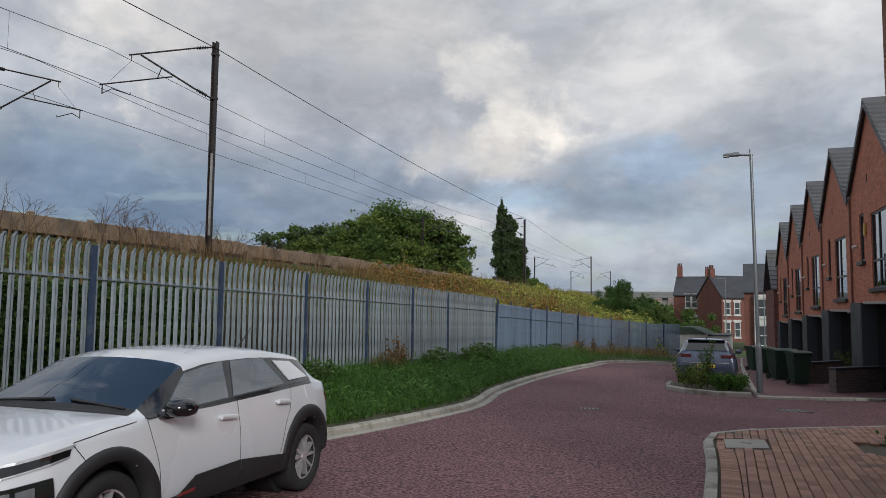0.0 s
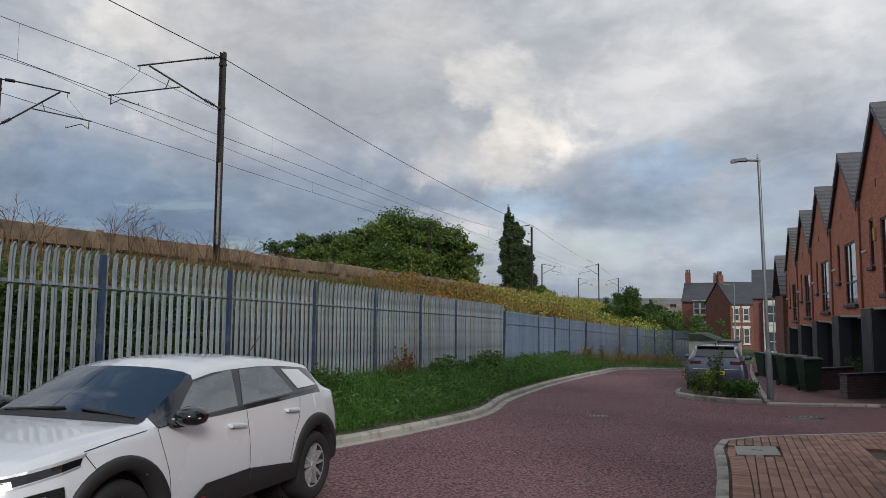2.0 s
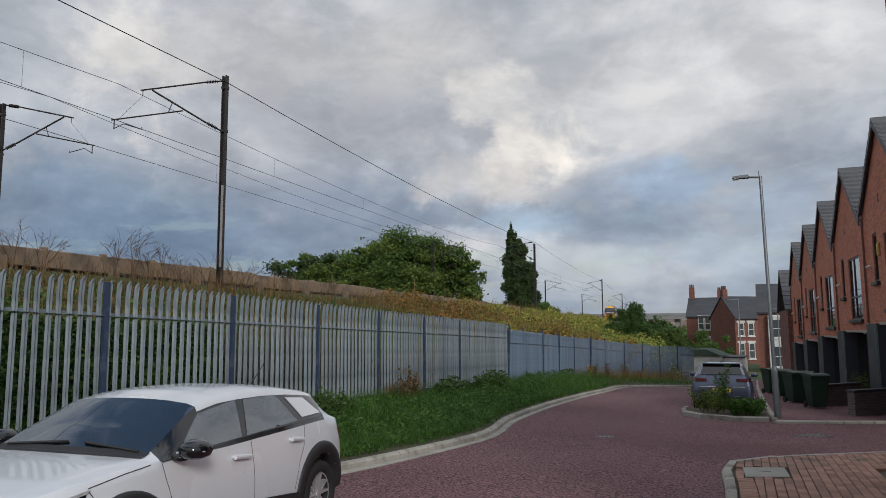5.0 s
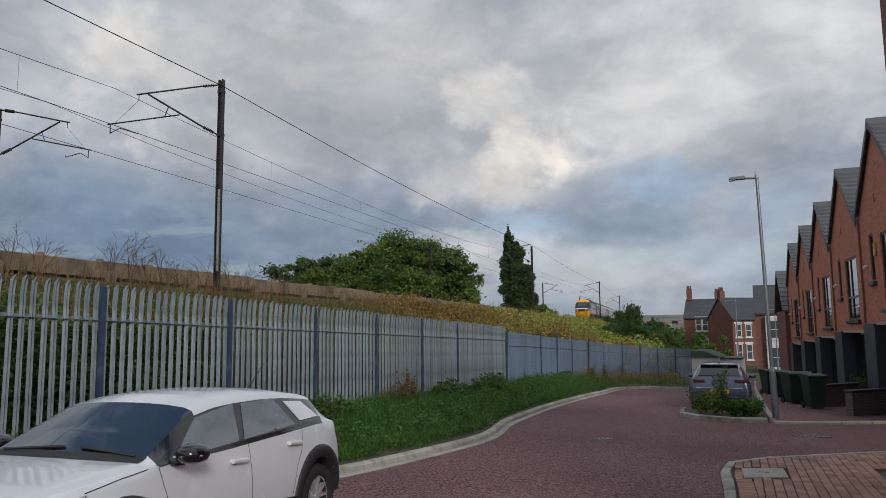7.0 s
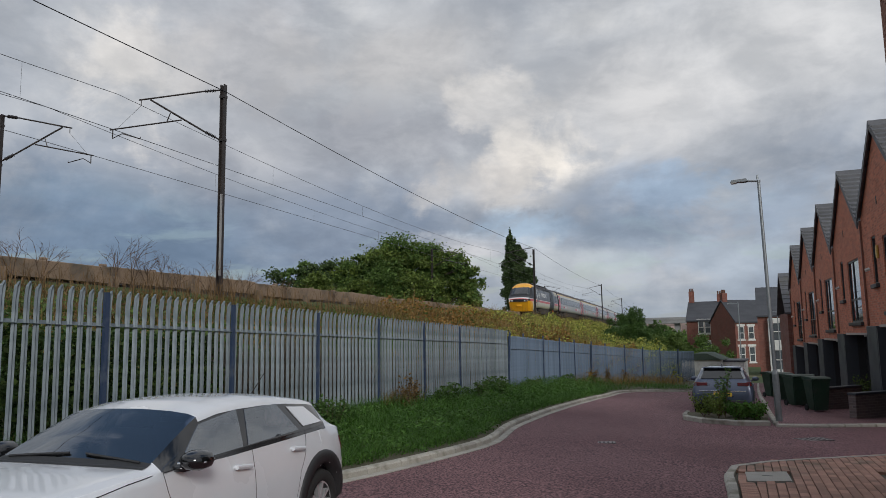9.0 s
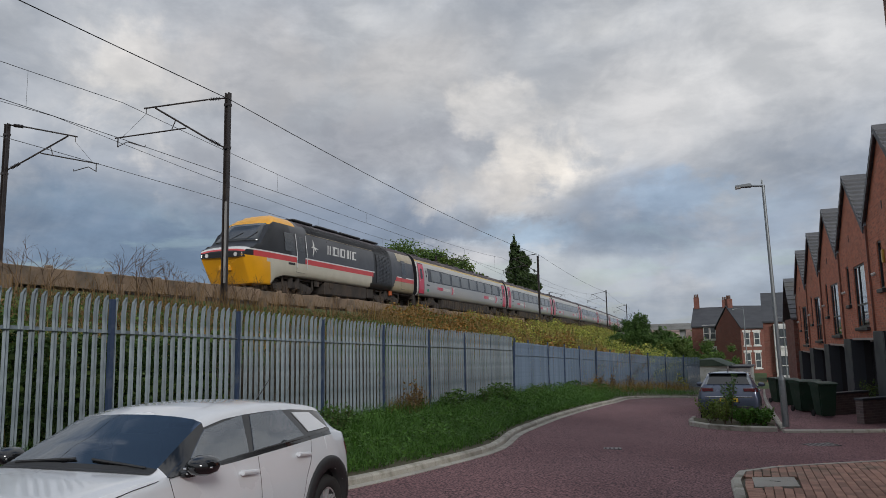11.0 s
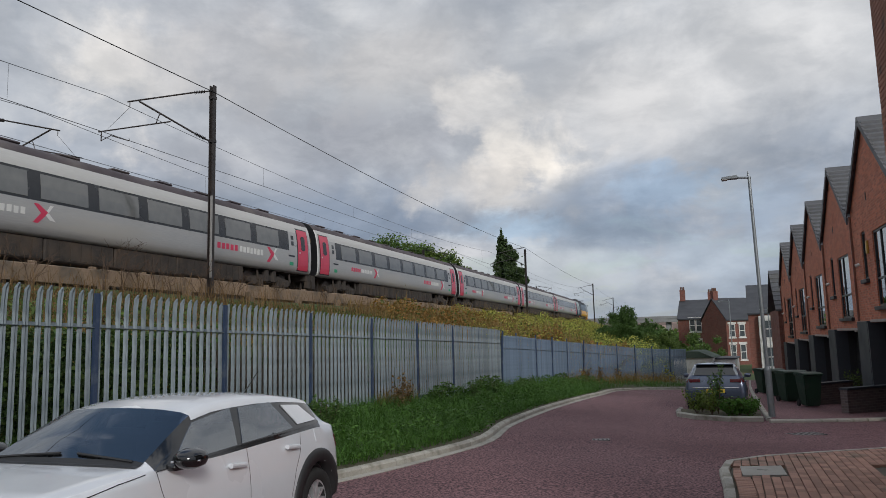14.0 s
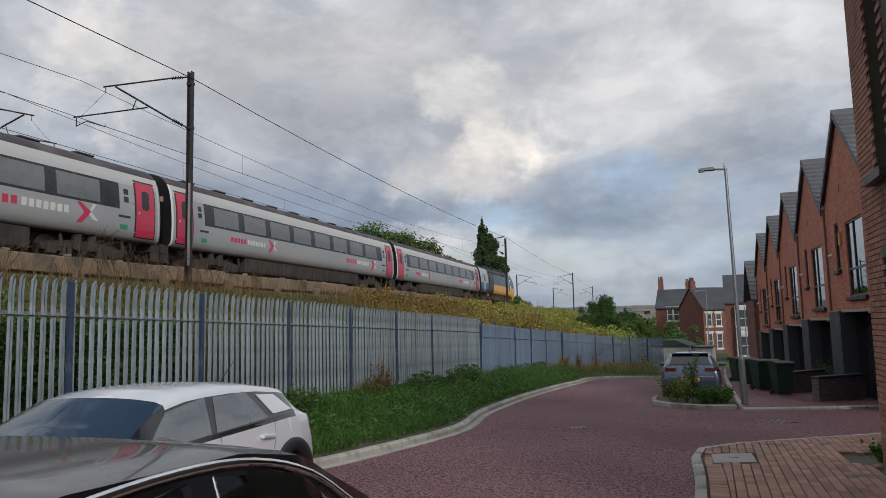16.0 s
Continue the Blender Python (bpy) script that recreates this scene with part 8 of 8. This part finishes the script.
def mounds(n, spots):
    """Points over heaped shrubs: spots = (x, y, radius, height)."""
    out = []
    tot = sum(s[2] ** 2 for s in spots)
    for x, y, r, h in spots:
        k = int(n * r * r / tot)
        a, q = RNG.uniform(0, 2 * np.pi, k), np.sqrt(RNG.uniform(0, 1, k)) * r
        px, py = x + q * np.cos(a), y + q * np.sin(a)
        for i in range(k):
            rough = 1 + 0.6 * noise.noise((px[i] * 0.9, py[i] * 0.9, 2.2)) + 0.25 * noise.noise((px[i] * 2.6, py[i] * 2.6, 4.4))
            top = h * math.sqrt(max(0.0, 1 - (q[i] / r) ** 2)) * rough
            out.append((px[i], py[i], land(px[i], py[i]) + top * random.uniform(0.55, 1.0) + random.uniform(0, 0.1)))
    return np.array(out)


YSPOTS, CREST = [], []
for k in range(32):
    y = 39 + k * 1.9
    w = fence_x(y) if y < 56 else -6.2
    YSPOTS.append((w - 1.2 - 2.2 * random.random(), y, random.uniform(1.3, 2.0), random.uniform(1.7, 2.5)))
    YSPOTS.append((w - 3.4 - 3.4 * random.random(), y + 1, random.uniform(1.4, 2.3), random.uniform(1.2, 1.9)))
for k in range(44):
    y = 34 + k * 1.75 + random.uniform(-0.6, 0.6)
    top = track_x(y) + 3.4
    CREST.append((top + 0.5 + 0.9 * random.random(), y, random.uniform(1.0, 1.5), random.uniform(0.55, 0.95)))
    CREST.append((top + 2.2 + 1.5 * random.random(), y + 0.8, random.uniform(1.2, 1.9), random.uniform(0.9, 1.5)))
stuff("knotweed", leaf_mesh("knotweed", np.concatenate([mounds(52000, YSPOTS), mounds(42000, CREST[14:])]), 0.105, G["yellow"], 0.55, 0.36), "heaped yellow green shrubs on the railway bank", "shrubs")
stuff("autumn_shrubs", leaf_mesh("autumn_shrubs", np.concatenate([mounds(15000, YSPOTS[0:16:2]), mounds(13000, CREST[:22])]), 0.075, G["orange"], 0.5), "rusty orange shrubs on the railway bank", "shrubs")
stuff("straw_stems", blade_mesh("straw_stems", np.concatenate([bank_pts(3500, 30, 62, 0.35, 1.0, 0.3), mounds(6000, YSPOTS[:16]), mounds(3000, CREST)]), 0.7, 0.012, G["drygrass"], 0.6), "straw coloured stems among the shrubs on the bank", "dry grass")
stuff("knotweed_shade", leaf_mesh("knotweed_shade", np.concatenate([mounds(30000, YSPOTS), mounds(16000, CREST)]), 0.075, G["bramble"], 0.5), "green shoots among the yellow shrubs", "shrubs")
FARWOOD = [(random.uniform(-46, -7), random.uniform(118, 235), random.uniform(3.0, 5.5), random.uniform(3.2, 5.2)) for _ in range(46)]
stuff("far_wood", leaf_mesh("far_wood", np.array([(x, y, z - land(x, y) - 2.6) for x, y, z in mounds(26000, FARWOOD)]), 0.34, G["tree"], 0.4), "distant green trees below the viaduct", "trees")


def twigs(pts):
    """Bare branching twigs standing by the beam."""
    for x, y, z, h in pts:
        bm = bmesh.new()

        def grow(p, d, ln, r, lev):
            q = p + d * ln
            tube(bm, p, q, r, r * 0.65, 5, False)
            if lev:
                for k in range(3 if lev > 1 else 2):
                    f = random.uniform(0.45, 1.0)
                    nd = (d + Vector((random.gauss(0, 0.55), random.gauss(0, 0.55), random.gauss(0.05, 0.3)))).normalized()
                    grow(p.lerp(q, f), nd, ln * random.uniform(0.5, 0.8), r * 0.6, lev - 1)
        for k in range(3):
            grow(Vector((0, 0, 0)), Vector((random.gauss(0, 0.35), random.gauss(0, 0.35), 1)).normalized(), h * 0.5, 0.012, 3)
        ob = new("bare_shrub", mesh_of(bm, "bare_shrub", G["twig"]))
        ob.location = (x, y, z)
        tagged(ob, "leafless brown twigs rising beside the concrete beam", "shrub", "bare shrubs")


def beam_side(y, o=3.05):
    return (track_x(y) + o, y, RAIL_Z - 0.55)


random.seed(11)
twigs([(*beam_side(y), h * 0.85) for y, h in ((12.6, 1.5), (13.4, 1.3), (15.8, 1.7), (16.5, 1.9), (17.2, 1.6), (17.9, 1.5), (18.6, 1.2), (20.0, 1.5), (21.4, 1.6), (22.1, 1.4), (24.8, 1.1), (29.0, 1.0), (10.5, 1.3))])


def leafy_tree(name, base, lobes, n, size, leaf, label, trunk_h, trunk_r, gap=-0.15, shell=0.55, leaf2=None, sprays=26):
    th = thing(name, label, "tree", pose(*base))
    bm = bmesh.new()
    tube(bm, (0, 0, -0.4), (0, 0, trunk_h), trunk_r, trunk_r * 0.6, 9)
    for cx, cy, cz, rx, ry, rz in lobes:
        tube(bm, (0, 0, trunk_h * random.uniform(0.5, 0.95)), (cx * 0.8, cy * 0.8, cz), trunk_r * 0.4, trunk_r * 0.12, 6)
        for k in range(4):
            d = Vector((random.gauss(0, 1), random.gauss(0, 1), random.gauss(0.2, 0.8))).normalized()
            tube(bm, (cx * 0.7, cy * 0.7, cz * 0.95), (cx + d.x * rx * 0.8, cy + d.y * ry * 0.8, cz + d.z * rz * 0.8), trunk_r * 0.16, trunk_r * 0.04, 5)
    part("trunk", bm, G["bark"], th)
    tot = sum(l[3] * l[5] for l in lobes)
    inner, outer = [], []
    for cx, cy, cz, rx, ry, rz in lobes:
        k = int(n * rx * rz / tot * 1.5)
        c, r3 = np.array((cx, cy, cz)), np.array((rx, ry, rz))
        # a loose heart of leaves
        d = RNG.normal(size=(k // 4, 3))
        d /= np.linalg.norm(d, axis=1)[:, None]
        inner.append(c + d * r3 * RNG.uniform(0.2, 0.8, (k // 4, 1)))
        # sprays of leaves at the ends of the limbs, of many sizes, some reaching far out
        m = sprays
        d = RNG.normal(size=(m, 3))
        d /= np.linalg.norm(d, axis=1)[:, None]
        q = RNG.uniform(shell + 0.15, 1.12, m) + 0.10 * RNG.normal(size=m)
        w = RNG.uniform(0.10, 0.30, m)
        share = np.maximum((k * w ** 2 / np.sum(w ** 2)).astype(int), 6)
        for j in range(m):
            e = RNG.normal(size=(share[j], 3)) * np.array((1, 1, 0.75)) * w[j] * 0.62
            outer.append(c + (d[j] * q[j] + e) * r3)
    for nm, pts, mt in (("crown", np.concatenate(inner + outer[::2]), leaf), ("outer_crown", np.concatenate(outer[1::2]), leaf2 or leaf)):
        o = new(nm, leaf_mesh(nm, pts, size, mt, 0.2, 0.7))
        o.parent = th
    return th


random.seed(3)
# broad trees beyond the railway
leafy_tree("broad_tree", (-34.5, 70.0, 3.3), [(0, 0, 5.0, 4.6, 4.5, 3.6), (-4.5, -1, 4.2, 3.2, 3.2, 2.8), (4.4, 1, 4.6, 3.4, 3.2, 3.0), (7.2, 1.5, 3.4, 2.0, 2.0, 2.0), (1.0, -2, 2.8, 4.6, 3, 2.4), (-1.2, 1, 7.0, 2.6, 2.6, 1.6), (2.4, 1, 6.9, 2.4, 2.4, 1.5), (5.6, 0, 6.2, 1.6, 1.6, 1.3), (8.2, 0, 5.2, 1.2, 1.2, 1.1), (-4.0, 0, 6.2, 1.7, 1.7, 1.3), (8.4, 0, 2.2, 1.5, 1.5, 1.6)], 52000, 0.125, G["tree"], "broad leafy green tree standing beyond the railway", 3.5, 0.4, 0.0, 0.45, G["treelight"], 40)
leafy_tree("broad_tree", (-45.5, 67.0, 3.3), [(0, 0, 3.4, 2.8, 2.6, 2.4), (3.0, 1, 4.3, 2.6, 2.4, 2.4), (-3.2, 0, 2.0, 2.2, 2.0, 1.8), (5.2, 0, 3.2, 2.2, 2, 2.2), (1.4, 0, 5.6, 1.4, 1.3, 1.1)], 22000, 0.125, G["poplar"], "darker leafy tree standing beyond the railway", 2.2, 0.3, 0.0, 0.45, G["tree"], 34)
leafy_tree("broad_tree", (-38.8, 61.0, 3.3), [(0, 0, 2.7, 2.0, 2, 1.9), (1.8, 0, 2.0, 1.6, 1.6, 1.5), (-1.2, 0, 1.8, 1.5, 1.4, 1.4), (0.3, 0, 4.2, 1.0, 1, 0.9)], 12000, 0.10, G["treelight"], "small light green tree standing beyond the railway", 1.8, 0.2, 0.05)
for x, y, h, w in ((-31.0, 101.0, 13.6, 1.30), (-29.3, 100.0, 11.4, 1.35), (-28.0, 100.5, 8.2, 1.1)):
    lob = [(0, 0, h * (0.10 + 0.155 * k), w * f, w * f, h * 0.17) for k, f in enumerate((0.85, 1.0, 1.05, 0.98, 0.80, 0.46))]
    leafy_tree("poplar_tree", (x, y, 3.3), lob, 22000, 0.13, G["poplar"], "tall narrow dark poplar beyond the railway", h * 0.9, 0.25, -0.05, 0.35, None, 24)
leafy_tree("bush", (-28.6, 108.0, 3.3), [(0, 0, 1.5, 1.6, 1.6, 1.4), (1.5, 0, 0.8, 1.2, 1.2, 0.9)], 5000, 0.2, G["tree"], "dark round bush beyond the railway", 1.6, 0.2)
for x, y, s_ in ((-11.6, 84.0, 1.0), (-10.1, 88.0, 0.85), (-13.8, 92.0, 0.9), (-8.6, 80.0, 0.6), (-7.6, 86.0, 0.7), (-9.5, 96.0, 0.8), (-6.6, 92.0, 0.55)):
    leafy_tree("bush", (x, y, land(x, y) - 0.2), [(0, 0, 2.6 * s_, 1.9 * s_, 1.8 * s_, 2.2 * s_), (1.6 * s_, 0, 1.5 * s_, 1.7 * s_, 1.6 * s_, 1.5 * s_), (-1.6 * s_, 0, 1.6 * s_, 1.6 * s_, 1.6 * s_, 1.6 * s_), (0.3, 0, 4.0 * s_, 1.0 * s_, 1.0 * s_, 1.5 * s_)], 11000, 0.075, G["bramble"] if s_ < 0.8 else G["shrub"], "loose green bush growing on the railway bank", 2.0 * s_, 0.1, -0.05)
leafy_tree("bush", (-3.6, 76.0, -2.4), [(0, 0, 1.9, 1.7, 1.6, 1.9), (1.1, 0, 1.3, 1.1, 1.1, 1.2)], 8000, 0.085, G["tree"], "dark garden tree before the brick house", 1.2, 0.12)

# build-out planting
random.seed(21)
def isl_pt(x, y):
    return (x, y, gz(x, y) + 0.10)


weeds("garden_shrub", [isl_pt(-1.3, 21.7), isl_pt(-0.9, 21.3), isl_pt(-1.2, 22.3)], 0.62, 500, G["treelight"], "loose leafy shrub in the planted build-out", 0.38)
weeds("garden_shrub", [isl_pt(-0.4, 21.2), isl_pt(0.0, 21.3), isl_pt(-0.2, 21.7), isl_pt(-0.5, 22.0), isl_pt(0.1, 22.1)], 0.42, 560, G["grass"], "bright green shrub in the planted build-out", 0.36)
weeds("garden_shrub", [isl_pt(-0.75, 21.75)], 1.45, 560, G["ivy"], "taller dark shrub in the planted build-out", 0.30)
weeds("weed", [(2.25, 12.3, gz(2.2, 12.3) + 0.1), (2.0, 12.2, gz(2.0, 12.2) + 0.1)], 0.25, 240, G["grass"], "small green plant at the foot of the wall", 0.2)
weeds("garden_shrub", [(3.6, 29.6, gz(3.6, 29.6) + 0.1)], 1.0, 500, G["bramble"], "shrub in a front garden by the car port", 0.4)


# ---- far side of the valley ----
def far_town():
    bm = bmesh.new()
    random.seed(9)
    for k in range(70):
        az = radians(random.uniform(-11, -2))
        d = random.uniform(470, 640)
        x, y = math.sin(az) * d, math.cos(az) * d
        z = ground_h(x, y)
        w, e = random.uniform(7, 14), random.uniform(4.5, 6)
        box(bm, x, x + w, y, y + 8, z - 3, z + e)
        prism(bm, [(y - 0.3, z + e), (y + 8.3, z + e), (y + 4, z + e + 2.6)], "x", x - 0.2, x + w + 0.2)
    tagged(new("far_houses", mesh_of(bm, "far_houses", H_FAR)), "distant brick houses on the far hillside", "houses", kind="stuff")
    v = thing("viaduct", "distant grey concrete road viaduct", "viaduct")
    part("deck", boxm(-70, 20, 298, 306, 5.6, 7.0), H_CONC, v)
    part("railing", boxm(-70, 20, 297.8, 298.0, 7.0, 8.0), H_CONC, v)
    for k in range(7):
        part("pillar", boxm(-64 + 13 * k, -62 + 13 * k, 300, 304, -5, 5.6), H_CONC, v)


H_FAR = mat("far brick and render", (0.30, 0.22, 0.18), (0.18, 0.13, 0.12), rough=0.9, s1=0.05, s2=0.3, bump=0, isl=True, rnd=0.4)
H_CONC = mat("far concrete", (0.28, 0.28, 0.28), (0.2, 0.2, 0.2), rough=0.9, s1=0.3, s2=2, bump=0)
far_town()
# ---- what moves ----
def motions():
    walk(lead, train_rows(-17.95, 0.0))
    for k, c in enumerate(coaches):
        walk(c, train_rows(23.0 * k, 23.0 * k + 23.0))
    walk(tail, train_rows(161.0, 178.95, True))
    walk(passer, passer_rows())


motions()
